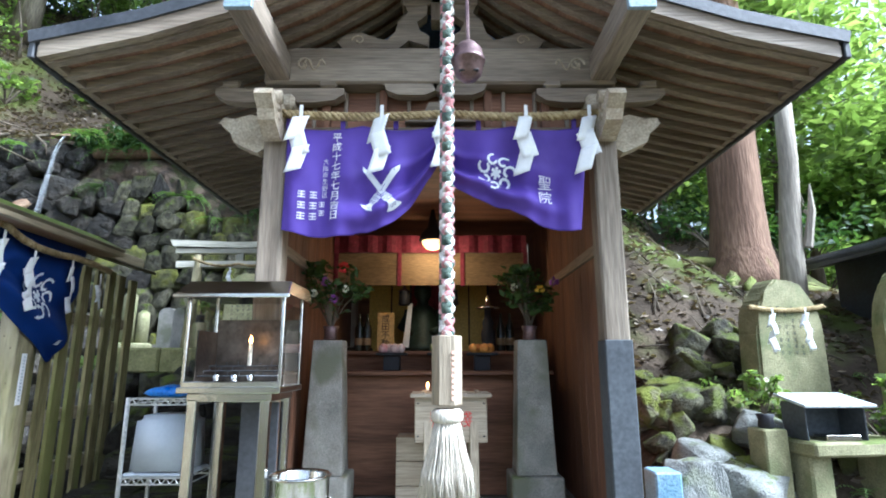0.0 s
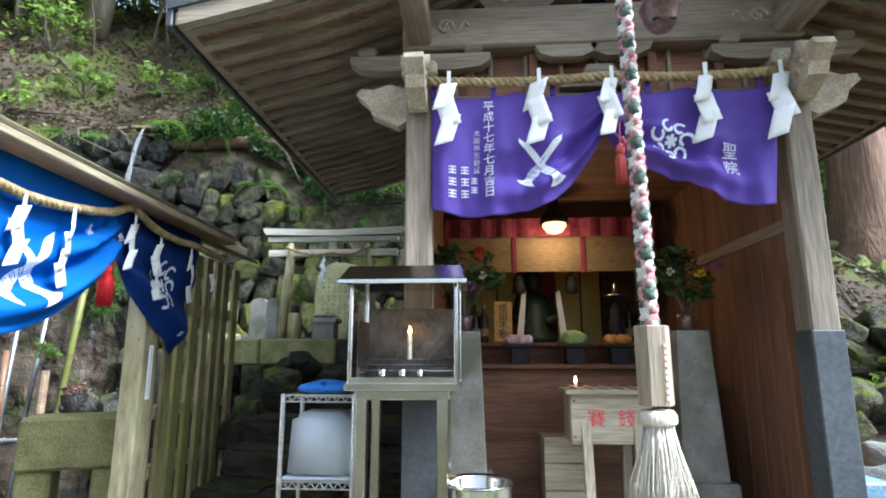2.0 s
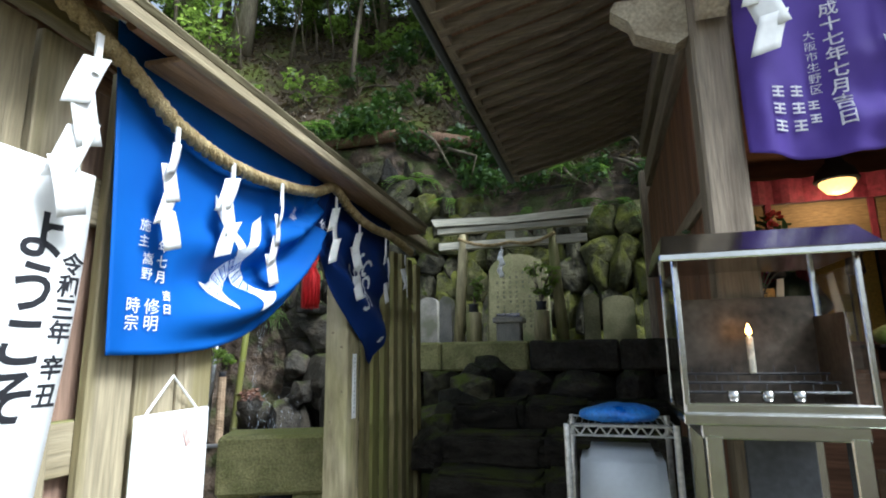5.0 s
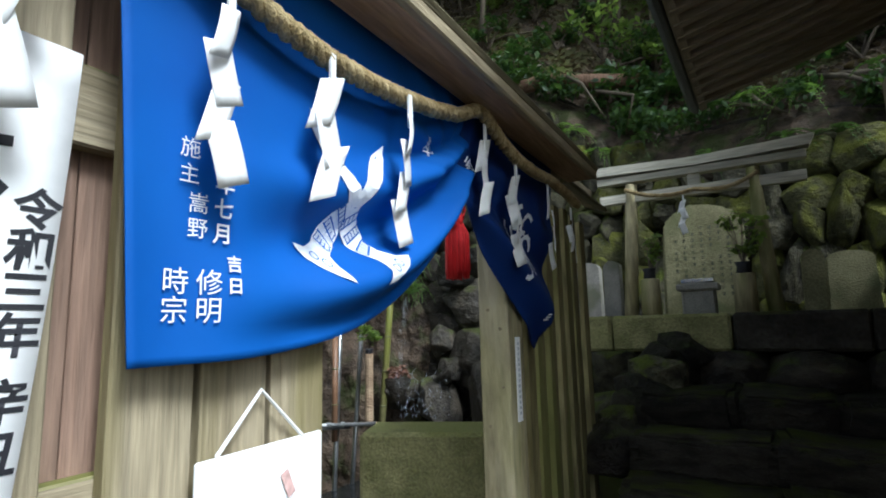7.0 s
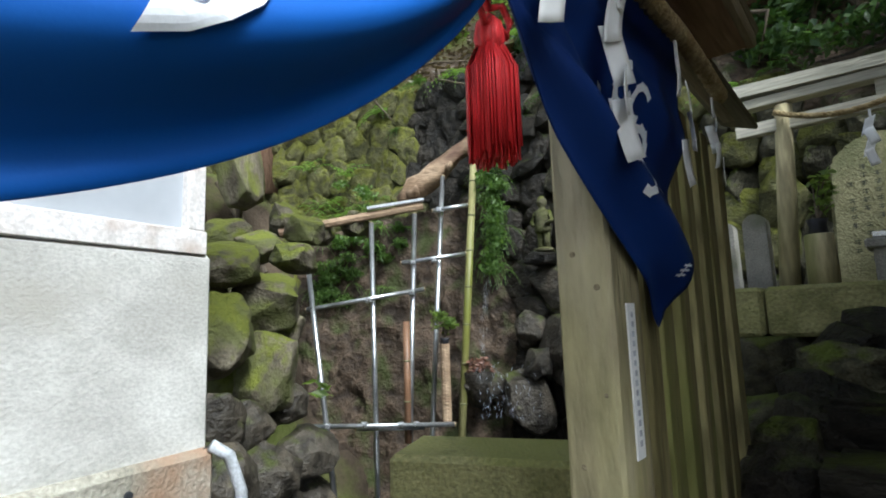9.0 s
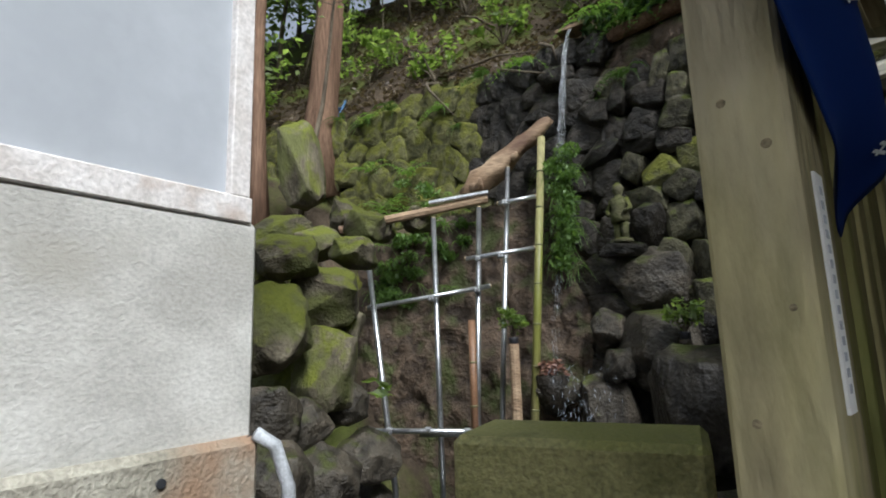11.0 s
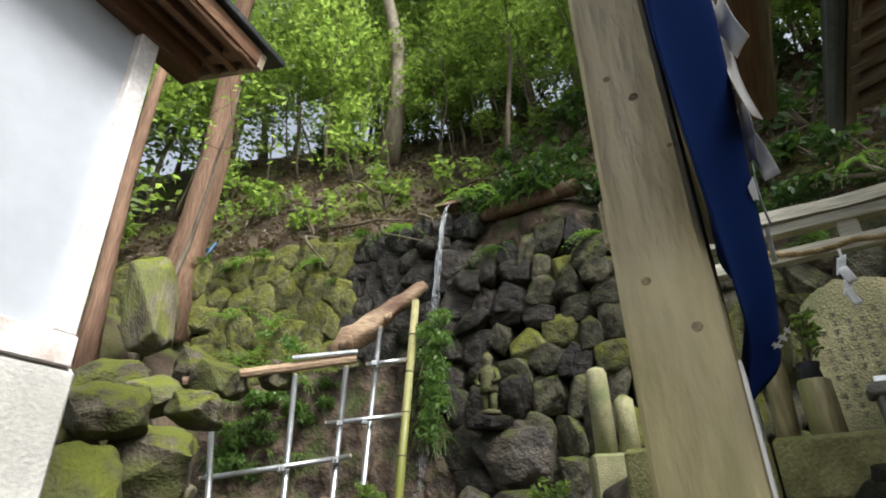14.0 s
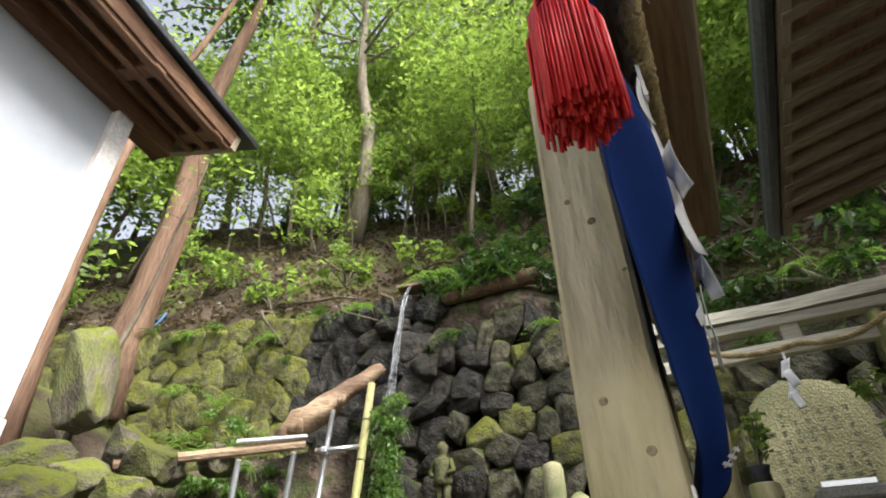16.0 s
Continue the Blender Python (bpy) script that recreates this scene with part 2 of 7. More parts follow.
def single(name, bm, material, label, category, smooth=False, group="", kind=""):
    return tagged(part(name, bm, material, None, "", smooth), label, category, group, kind)


def from_arrays(name, verts, faces, material, parent=None, label="", smooth=False):
    org = ORG.get(parent, Vector())
    me = bpy.data.meshes.new(name)
    me.from_pydata((np.asarray(verts) - np.array(org)).tolist(), [], faces if isinstance(faces, list) else faces.tolist())
    me.update()
    ob = finish(name, me, material, smooth)
    if parent:
        ob.parent = parent
    ORG[ob] = org
    return tagged(ob, label)


def box(bm, c, size, rot=(0, 0, 0), bevel=0.0):
    g = bmesh.ops.create_cube(bm, size=1, matrix=pose(*c, *rot) @ Matrix.Diagonal((*size, 1)))
    if bevel:
        edges = list({e for v in g["verts"] for e in v.link_edges})
        bmesh.ops.bevel(bm, geom=edges, offset=bevel, segments=1, affect="EDGES", clamp_overlap=True)
    return bm


def bx(c, size, rot=(0, 0, 0), bevel=0.004):
    return box(bmesh.new(), c, size, rot, bevel)


def rod(bm, a, b, r1, r2=None, seg=10):
    a, b = Vector(a), Vector(b)
    d = b - a
    m = Matrix.Translation((a + b) / 2) @ d.to_track_quat("Z", "Y").to_matrix().to_4x4()
    bmesh.ops.create_cone(bm, cap_ends=True, segments=seg, radius1=r1, radius2=r1 if r2 is None else r2, depth=d.length, matrix=m)
    return bm


def rd(a, b, r1, r2=None, seg=10):
    return rod(bmesh.new(), a, b, r1, r2, seg)


def tube(bm, pts, radii, seg=8):
    """A bent tube through pts."""
    pts = [Vector(p) for p in pts]
    if not isinstance(radii, (list, tuple)):
        radii = [radii] * len(pts)
    rings, up = [], Vector((0.31, 0.22, 0.93))
    for i, p in enumerate(pts):
        d = (pts[min(i + 1, len(pts) - 1)] - pts[max(i - 1, 0)]).normalized()
        s = d.cross(up)
        s = s.normalized() if s.length > 1e-3 else d.orthogonal().normalized()
        w = s.cross(d)
        rings.append([bm.verts.new(p + radii[i] * (math.cos(a) * s + math.sin(a) * w)) for a in (2 * math.pi * k / seg for k in range(seg))])
    for r, q in zip(rings, rings[1:]):
        for k in range(seg):
            bm.faces.new((r[k], r[(k + 1) % seg], q[(k + 1) % seg], q[k]))
    bm.faces.new(rings[0])
    bm.faces.new(rings[-1])
    return bm


def tb(pts, radii, seg=8):
    return tube(bmesh.new(), pts, radii, seg)


def lathe(bm, c, profile, seg=20):
    """Profile rows (radius, height) turned about an upright axis at c."""
    rings = [[bm.verts.new((c[0] + r * math.cos(a), c[1] + r * math.sin(a), c[2] + h)) for a in (2 * math.pi * k / seg for k in range(seg))] for r, h in profile]
    for r, q in zip(rings, rings[1:]):
        for k in range(seg):
            bm.faces.new((r[k], r[(k + 1) % seg], q[(k + 1) % seg], q[k]))
    bm.faces.new(rings[0])
    bm.faces.new(rings[-1])
    return bm


def lt(c, profile, seg=20):
    return lathe(bmesh.new(), c, profile, seg)


def prism(bm, poly, m, depth):
    """A flat outline (x, y) in the plane of m, made depth thick along m's z."""
    lo = [bm.verts.new(m @ Vector((x, y, -depth / 2))) for x, y in poly]
    hi = [bm.verts.new(m @ Vector((x, y, depth / 2))) for x, y in poly]
    bm.faces.new(lo[::-1])
    bm.faces.new(hi)
    n = len(poly)
    for i in range(n):
        bm.faces.new((lo[i], lo[(i + 1) % n], hi[(i + 1) % n], hi[i]))
    return bm


def pr(poly, m, depth):
    return prism(bmesh.new(), poly, m, depth)


FRONT = pose(0, 0, 0, 90, 0, 0)      # local x, y -> world x, z (faces -y)
SIDE = pose(0, 0, 0, 90, 0, 90)      # local x, y -> world y, z (faces +x)


def sheet(bm, nu, nv, f, thick=0.0):
    """A grid of f(u, v), u and v from 0 to 1."""
    g = [[bm.verts.new(f(i / nu, j / nv)) for j in range(nv + 1)] for i in range(nu + 1)]
    for i in range(nu):
        for j in range(nv):
            bm.faces.new((g[i][j], g[i + 1][j], g[i + 1][j + 1], g[i][j + 1]))
    if thick:
        bmesh.ops.recalc_face_normals(bm, faces=bm.faces)
        bmesh.ops.solidify(bm, geom=bm.faces[:], thickness=thick)
    return bm


def rock_mesh(name, seed, rough=0.22, boxy=0.5, sub=2):
    """A rounded stone about one metre across."""
    bm = bmesh.new()
    r = random.Random(seed)
    o = Vector((r.uniform(0, 90), r.uniform(0, 90), r.uniform(0, 90)))
    pts = []
    for _ in range(int(15 + 12 * boxy) if sub < 3 else 46):
        d = Vector((r.gauss(0, 1), r.gauss(0, 1), r.gauss(0, 1))).normalized()
        cube = d / max(abs(c) for c in d)
        pts.append(bm.verts.new(d.lerp(cube, boxy) * 0.5 * r.uniform(1 - rough, 1)))
    hull = bmesh.ops.convex_hull(bm, input=pts)
    bmesh.ops.delete(bm, geom=[v for v in bm.verts if not v.link_faces], context="VERTS")
    bmesh.ops.dissolve_limit(bm, angle_limit=radians(14), verts=bm.verts[:], edges=bm.edges[:])
    bmesh.ops.bevel(bm, geom=bm.edges[:], offset=0.075, segments=2, profile=0.6, affect="EDGES", clamp_overlap=True)
    bmesh.ops.triangulate(bm, faces=[f for f in bm.faces if len(f.verts) > 4])
    if sub >= 3:
        bmesh.ops.subdivide_edges(bm, edges=bm.edges[:], cuts=1, use_grid_fill=True)
        for _ in range(3):
            bmesh.ops.smooth_vert(bm, verts=bm.verts[:], factor=0.5, use_axis_x=True, use_axis_y=True, use_axis_z=True)
        for v in bm.verts:
            v.co *= 1.06 + 0.05 * noise.noise(v.co * 9.0 + o)
    for v in bm.verts:
        v.co *= 1 + 0.13 * noise.noise(v.co * 3.6 + o)
    bmesh.ops.recalc_face_normals(bm, faces=bm.faces)
    me = bpy.data.meshes.new(name)
    bm.to_mesh(me)
    bm.free()
    me.polygons.foreach_set("use_smooth", [True] * len(me.polygons))
    return me


def step_mesh(name, seed, material):
    """A rough squared slab about one metre across."""
    bm = bmesh.new()
    bmesh.ops.create_cube(bm, size=1.0)
    bmesh.ops.bevel(bm, geom=bm.edges[:], offset=0.07, segments=2, affect="EDGES")
    bmesh.ops.subdivide_edges(bm, edges=bm.edges[:], cuts=2, use_grid_fill=True)
    o = Vector((seed * 7.3, seed * 3.1, seed))
    for v in bm.verts:
        v.co += 0.07 * Vector((noise.noise(v.co * 2.2 + o), noise.noise(v.co * 2.2 - o), 1.6 * noise.noise(v.co * 2.6 + o * 2)))
    me = bpy.data.meshes.new(name)
    bm.to_mesh(me)
    bm.free()
    me.polygons.foreach_set("use_smooth", [True] * len(me.polygons))
    me.materials.append(material)
    return me


def rock_set(name, n, material, rough, boxy, sub=2, seed=0):
    out = []
    for i in range(n):
        me = rock_mesh(name, seed + i, rough, boxy, sub)
        me.materials.append(material)
        out.append(me)
    return out


def rock(name, me, at, size, rot=(0, 0, 0), parent=None):
    ob = new(name, me)
    ob.matrix_local = Matrix.Translation(Vector(at) - ORG.get(parent, Vector())) @ pose(0, 0, 0, *rot) @ Matrix.Diagonal((*size, 1))
    if parent:
        ob.parent = parent
    ORG[ob] = Vector(at)
    return ob


def twisted(bm, pts, r, strands=3, pitch=0.12, seg=6, phase=0.0, only=None):
    """A laid rope through pts: strands wound round each other."""
    pts = [Vector(p) for p in pts]
    dense, dist = [], 0.0
    for a, b in zip(pts, pts[1:]):
        k = max(2, int((b - a).length / (pitch / 7)))
        for i in range(k):
            dense.append(a.lerp(b, i / k))
    dense.append(pts[-1])
    for s in range(strands):
        if only is not None and s not in only:
            continue
        path, dist = [], 0.0
        for i, p in enumerate(dense):
            d = (dense[min(i + 1, len(dense) - 1)] - dense[max(i - 1, 0)]).normalized()
            if i:
                dist += (p - dense[i - 1]).length
            w = d.cross(Vector((0.2, 0.9, 0.35))).normalized()
            q = d.cross(w)
            a = 2 * math.pi * (dist / pitch + s / strands) + phase
            path.append(p + r * 0.52 * (math.cos(a) * w + math.sin(a) * q))
        tube(bm, path, r * 0.56, seg)
    return bm


def sag(a, b, drop, n=12):
    a, b = Vector(a), Vector(b)
    return [a.lerp(b, i / n) - Vector((0, 0, drop * 4 * (i / n) * (1 - i / n))) for i in range(n + 1)]


def letters(body, size, place, material, parent, name="lettering", label="", column=True, pitch=1.05, bend=None, bold=0.0):
    """Writing set character by character down a column; place maps (x, y) of the page to the world."""
    org = ORG.get(parent, Vector())
    cu = bpy.data.curves.new(name, "FONT")
    cu.body = body if not column else "\n".join(body)
    cu.size, cu.align_x, cu.offset, cu.resolution_u = size, "CENTER", bold, 3
    cu.space_line = pitch
    tmp = new("page", cu)
    me = bpy.data.meshes.new_from_object(tmp.evaluated_get(bpy.context.evaluated_depsgraph_get()))
    bpy.data.objects.remove(tmp)
    for v in me.vertices:
        v.co = Vector(place(v.co.x, v.co.y)) - org
    me.materials.clear()
    ob = finish(name, me, material, False)
    if parent:
        ob.parent = parent
    ORG[ob] = org
    return tagged(ob, label)


def leaf_cloud(rng, centres, radii, n, size, flat=0.5):
    """n small bent leaves scattered in balls round the centres: vertices and faces."""
    centres, radii = np.asarray(centres, float), np.asarray(radii, float)
    k = rng.integers(0, len(centres), n)
    d = rng.normal(size=(n, 3))
    d /= np.linalg.norm(d, axis=1)[:, None]
    p = centres[k] + d * (radii[k] * rng.random(n) ** 0.45)[:, None] * np.array([1, 1, 0.7])
    ax = rng.normal(size=(n, 3)) * np.array([1, 1, flat])
    ax /= np.linalg.norm(ax, axis=1)[:, None]
    nr = rng.normal(size=(n, 3)) * 0.6 + np.array([0, 0, 1.0])
    s = np.cross(ax, nr)
    s /= np.linalg.norm(s, axis=1)[:, None] + 1e-9
    ln = (size * (0.6 + 0.8 * rng.random(n)))[:, None]
    v = np.stack([p - ax * ln * 0.5, p + s * ln * 0.24, p + ax * ln * 0.5 - nr * ln * 0.08, p - s * ln * 0.24], 1).reshape(-1, 3)
    f = np.arange(4 * n).reshape(n, 4)
    return v, f

# ---- terrain ----
WALL = [(-13.0, 5.6), (-9.4, 7.1), (-7.3, 7.95), (-5.95, 8.05), (-3.6, 8.15), (-1.2, 7.6), (1.2, 7.2)]


def wall_y(x):
    for (x0, y0), (x1, y1) in zip(WALL, WALL[1:]):
        if x <= x1:
            break
    return y0 + (y1 - y0) * (x - x0) / (x1 - x0)


def smooth01(a, b, v):
    v = min(1, max(0, (v - a) / (b - a)))
    return v * v * (3 - 2 * v)


def wall_top(x):
    return 4.75 - 1.1 * smooth01(-4.6, -2.6, x) - 0.5 * smooth01(-2.0, 1.0, x)


def height(x, y):
    n = noise.noise(Vector((x * 0.5, y * 0.5, 3.1))) * 0.3 + noise.noise(Vector((x * 1.7, y * 1.7, 8.1))) * 0.1
    d = y - wall_y(x)
    low = 0.1 * n - 0.75 * smooth01(4.2, 4.8, y) * smooth01(-7.4, -6.9, x) * smooth01(-3.3, -3.7, x)
    low += 1.2 * smooth01(3.6, 4.8, y) * smooth01(-7.5, -8.3, x)
    low += 1.3 * smooth01(5.5, 6.3, y) * smooth01(-3.9, -3.0, x) * smooth01(0.5, -0.8, x)
    right = smooth01(1.1, 1.7, x) * (smooth01(2.9, 4.2, y) * 0.85 + max(0, min(y, 7.5) - 4.0) * 0.55)
    right += smooth01(1.1, 1.5, x) * smooth01(4.0, 2.0, x) * max(0, min(y, 7.5) - 4.3) * 0.28
    low += right * (1 + 0.25 * n)
    if d <= 0:
        h = low
    else:
        up = wall_top(x) + min(d, 4.6) * 1.12 + max(0, d - 4.6) * 0.5 + 1.2 * n * min(1, d)
        h = low + (up - low) * smooth01(0.0, 0.25, d)
        if x > 1.2:
            t = smooth01(1.2, 3.0, x)
            h = h * (1 - t) + t * (low + 0.42 * max(0, y - 7.5) + 0.5 * n)
    if x > 4.6:
        h = h * (1 - smooth01(4.6, 8, x)) + smooth01(4.6, 8, x) * 0.9
    if x < -8.0:
        h = max(h, smooth01(-8.0, -10.0, x) * smooth01(3.6, 5.2, y) * 3.7)
    r = math.hypot(x + 3, y - 5)
    return h if r < 26 else h * max(0, 1 - (r - 26) / 40)


def axis_steps(lo, hi, fine_lo, fine_hi, fine, coarse):
    out, v = [], lo
    while v < hi:
        out.append(v)
        v += fine if fine_lo <= v < fine_hi else coarse * (1 + 0.06 * max(0, max(fine_lo - v, v - fine_hi)))
    return out + [hi]


gx, gy = axis_steps(-300, 300, -13, 6, 0.16, 0.9), axis_steps(-300, 300, 2.4, 13, 0.16, 0.9)
gv = [(x, y, height(x, y)) for x in gx for y in gy]
ny = len(gy)
gf = [(i * ny + j, (i + 1) * ny + j, (i + 1) * ny + j + 1, i * ny + j + 1) for i in range(len(gx) - 1) for j in range(ny - 1)]
ground = from_arrays("ground", gv, gf, earth_m, smooth=True)
tagged(ground, "brown forest earth with leaf litter and moss", "ground", kind="structure")

# ---- waterfall wall: fitted boulders, wet round the fall ----
rng = random.Random(4)
rocks_dry = rock_set("stone", 8, rock_m, 0.16, 0.8, 2, 10)
rocks_wet = rock_set("stone", 7, wet_m, 0.16, 0.8, 2, 30)
rocks_green = rock_set("stone", 8, green_rock, 0.14, 0.8, 2, 50)
round_green = rock_set("boulder", 7, heap_rock, 0.2, 0.35, 3, 90)
round_wet = rock_set("boulder", 6, basin_rock, 0.2, 0.4, 3, 110)
wall_ob = tagged(new("wall_waterfall"), "retaining wall of fitted boulders behind the waterfall", "stone wall", kind="structure")
ORG[wall_ob] = Vector()
# one dark sheet behind the stones fills the gaps between them
bm = bmesh.new()
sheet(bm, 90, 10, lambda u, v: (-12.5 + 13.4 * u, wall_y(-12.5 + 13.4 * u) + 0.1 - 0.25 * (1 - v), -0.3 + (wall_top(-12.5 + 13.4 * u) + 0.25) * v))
part("backing", bm, wet_m, wall_ob, "dark sheet behind the stones, seen through their gaps")
x = -12.2
row_z = {}
z = 0.0
while z < 4.75:
    course = rng.uniform(0.3, 0.46) if z < 3 else rng.uniform(0.24, 0.36)
    x = -12.2 + rng.uniform(0, 0.3)
    while x < 0.9:
        small = x < -6.6 and z > 2.4
        w = rng.uniform(0.22, 0.36) if small else rng.uniform(0.2, 0.42) if x > -5.6 else rng.uniform(0.26, 0.5)
        zz = z + rng.uniform(-0.07, 0.07)
        if zz < wall_top(x) - 0.12 - 0.62 * smooth01(-5.95, -5.6, x):
            flush = x < -6.7
            y = wall_y(x + w / 2) - 0.1 - 0.25 * (1 - z / 4.75) + rng.uniform(-0.02, 0.02) * (1 if flush else 2.5)
            wet = (-7.6 < x < -5.75 and rng.random() < 1.5 - abs(x + 6.6) * 0.8) or (-6.5 < x < -4.0 and zz < 1.3) or (x > -5.75 and rng.random() < 0.75 - (x + 5.75) * 0.5)
            pick = rng.choice(rocks_wet if wet else rocks_green if x < -6.8 or x > -5.6 and rng.random() < (0.3 if x < -4.2 else 0.65) else rocks_dry)
            rock("stone", pick, (x + w / 2, y, zz + course / 2), (w * (1.56 if flush else 1.3), 0.2 if flush else 0.36, course * (1.56 if flush else 1.34) * rng.uniform(0.9, 1.15)), (rng.uniform(-5, 5), rng.uniform(-16, 16) + rng.choice((0, 0, 180)), (22 if x < -6 else 2) + rng.uniform(-7, 7) * (0.5 if flush else 1)), wall_ob)
        x += w
    z += course * 0.92

def overhang(u, v):
    """Root-bound earth over the stones, from the fall to the hall."""
    x = -5.85 + 6.7 * u
    lump = 0.16 * noise.noise(Vector((x * 2.1, v * 2.0, 1.5))) + 0.07 * noise.noise(Vector((x * 6, v * 5, 6))) + 0.03 * noise.noise(Vector((x * 15, v * 13, 3)))
    return (x, wall_y(x) + 0.12 - 0.3 * math.sin(math.pi * min(1, v + 0.15)) + lump, wall_top(x) - 0.85 + 0.95 * v + 0.5 * lump)


single("earth_overhang", sheet(bmesh.new(), 150, 24, overhang), mud_m, "dark root-bound earth hanging over the stone wall", "earth bank", True, kind="structure")

# ---- big round boulders beside the plaster building ----
heap = [(-5.95, 4.55, -0.05, 0.6, 0.5, 0.5), (-6.3, 5.1, -0.15, 0.6, 0.55, 0.5), (-6.55, 5.6, -0.2, 0.5, 0.5, 0.45), (-5.6, 4.5, -0.3, 0.5, 0.45, 0.4), (-6.28, 4.5, 1.35, 0.62, 0.6, 0.62), (-6.62, 5.2, 1.66, 0.62, 0.55, 0.5), (-7.0, 4.95, 2.04, 0.85, 0.6, 0.36), (-6.42, 5.08, 1.02, 0.5, 0.5, 0.66),
        (-6.28, 4.78, 0.62, 0.45, 0.45, 0.4), (-6.05, 4.35, 0.72, 0.55, 0.5, 0.5), (-6.75, 5.6, 2.1, 0.5, 0.45, 0.3), (-6.55, 5.35, 0.75, 0.4, 0.4, 0.4),
        (-6.85, 4.6, 1.75, 0.7, 0.6, 0.45), (-6.45, 4.75, 1.95, 0.5, 0.5, 0.34), (-7.3, 5.5, 2.25, 0.5, 0.42, 0.34), (-7.0, 5.9, 2.45, 0.42, 0.4, 0.32),
        (-5.75, 4.35, 0.35, 0.55, 0.5, 0.5), (-6.1, 4.9, 0.25, 0.55, 0.5, 0.45), (-7.6, 5.2, 2.35, 0.7, 0.6, 0.4), (-7.5, 6.0, 2.65, 0.45, 0.4, 0.36), (-6.4, 5.5, 0.3, 0.5, 0.5, 0.4),
        (-6.9, 5.4, 1.35, 0.7, 0.6, 0.6), (-6.8, 4.9, 0.9, 0.7, 0.6, 0.7), (-7.3, 5.0, 1.6, 0.8, 0.8, 0.7), (-7.25, 6.3, 2.5, 0.36, 0.3, 0.3), (-6.95, 6.55, 2.6, 0.32, 0.3, 0.28)]
for i, (x, y, z, a, b, c) in enumerate(heap):
    low = z < 0.8
    tagged(rock("boulder", (round_wet if low else round_green)[i % 6], (x - 0.24, y - 0.12, z), (a * 1.12, b * 1.12, c * 1.14), (rng.uniform(-14, 14), rng.uniform(-14, 14), rng.uniform(0, 180))),
           "wet dark boulder in the basin wall" if low else "big rounded mossy boulder in the heap", "boulder", "boulders of the heap")

# ---- board fence with its little roof and the blue curtain ----
before_fence = set(scene.collection.objects)
FX = -2.79
fence = thing("fence", "weathered board fence with a narrow plank roof and square posts", "fence", (FX, 1.0, 0))
rng = random.Random(7)
brown_y = wood("soffit_wood", (0.24, 0.15, 0.09), (0.38, 0.26, 0.165), "y")
red_z = wood("reddish_wood", (0.2, 0.12, 0.085), (0.33, 0.22, 0.16), "z")
y = -1.0
while y < 2.25:
    part("back_board", bx((FX - 0.055, y + 0.09, 1.06), (0.02, 0.178, 2.2), bevel=0.002), red_z, fence, "reddish recessed board")
    y += 0.18
for z in (0.55, 1.22, 1.84):
    part("rail", bx((FX - 0.027, 0.66, z), (0.035, 3.3, 0.13)), fence_y, fence)
y = 2.36
while y > -1.0:
    w = rng.uniform(0.12, 0.16)
    part("board", bx((FX + 0.005, y - w / 2, 1.08), (0.028, w, 2.26), bevel=0.003), fence_z, fence)
    y -= w + (0.015 if rng.random() < 0.35 else rng.uniform(0.08, 0.12))
part("post", bx((FX - 0.04, 2.31, 1.08), (0.13, 0.12, 2.3)), fence_z, fence)
corner_post = part("post", bx((-2.825, 3.52, 1.12), (0.125, 0.17, 2.3), bevel=0.008), post_z, fence, "square post with knots and a paper notice")
knot_m = mat("wood_knot", (0.12, 0.095, 0.055), (0.26, 0.215, 0.13), 0.85, 60, 120, 0.3)
for kx, kz, kr in ((-2.846, 1.55, 0.014), (-2.795, 1.475, 0.015), (-2.81, 1.865, 0.016), (-2.845, 1.92, 0.012), (-2.775, 1.755, 0.008), (-2.85, 1.1, 0.013), (-2.79, 1.25, 0.01)):
    part("knot", rd((kx, 3.4365, kz), (kx, 3.4346, kz), kr * 1.25, kr * 0.3, 9), knot_m, corner_post, "brown knot")
y = 3.625
while y < 4.86:
    w = rng.uniform(0.085, 0.11)
    part("board", bx((FX - 0.05 + rng.uniform(-0.006, 0.006), y + w / 2, 1.1 + rng.uniform(-0.02, 0.02)), (0.03, w, 2.08), (0, 0, 0), 0.003), slat_z, fence)
    y += w + rng.uniform(0.06, 0.09)
for z in (0.62, 1.0, 1.72):
    part("rail", bx((FX - 0.10, 4.23, z), (0.06, 1.35, 0.09)), fence_y, fence)
part("top_beam", bx((-2.755, 1.93, 2.27), (0.05, 5.85, 0.1)), fence_y, fence)
part("roof_board", bx((-2.655, 1.57, 2.315), (0.27, 5.18, 0.025), (0, 26, 0)), wood("roof_plank", (0.1, 0.085, 0.05), (0.2, 0.17, 0.1), "y", moss=MOSS, moss_amt=0.4), fence, "mossy weathered roof board")
part("roof_board", bx((-2.74, 4.57, 2.235), (0.15, 0.82, 0.022), (0, 20, 0)), MATS["roof_plank_y"], fence, "narrow mossy end board of the roof")
part("eave_strip", bx((-2.555, 1.57, 2.235), (0.03, 5.18, 0.05), bevel=0.006), fence_y, fence)
part("soffit_board", bx((-2.625, 3.02, 2.218), (0.125, 2.24, 0.018), bevel=0.003), brown_y, fence, "brown board under the little roof")
y = -0.8
while y < 3.95:
    part("rafter", rd((-2.75, y, 2.325), (-2.57, y, 2.235), 0.022), eave_y, fence)
    part("roof_bearer", rd((-2.61, y + 0.06, 2.255), (-2.61, y + 0.26, 2.255), 0.024), eave_y, fence)
    y += 0.36

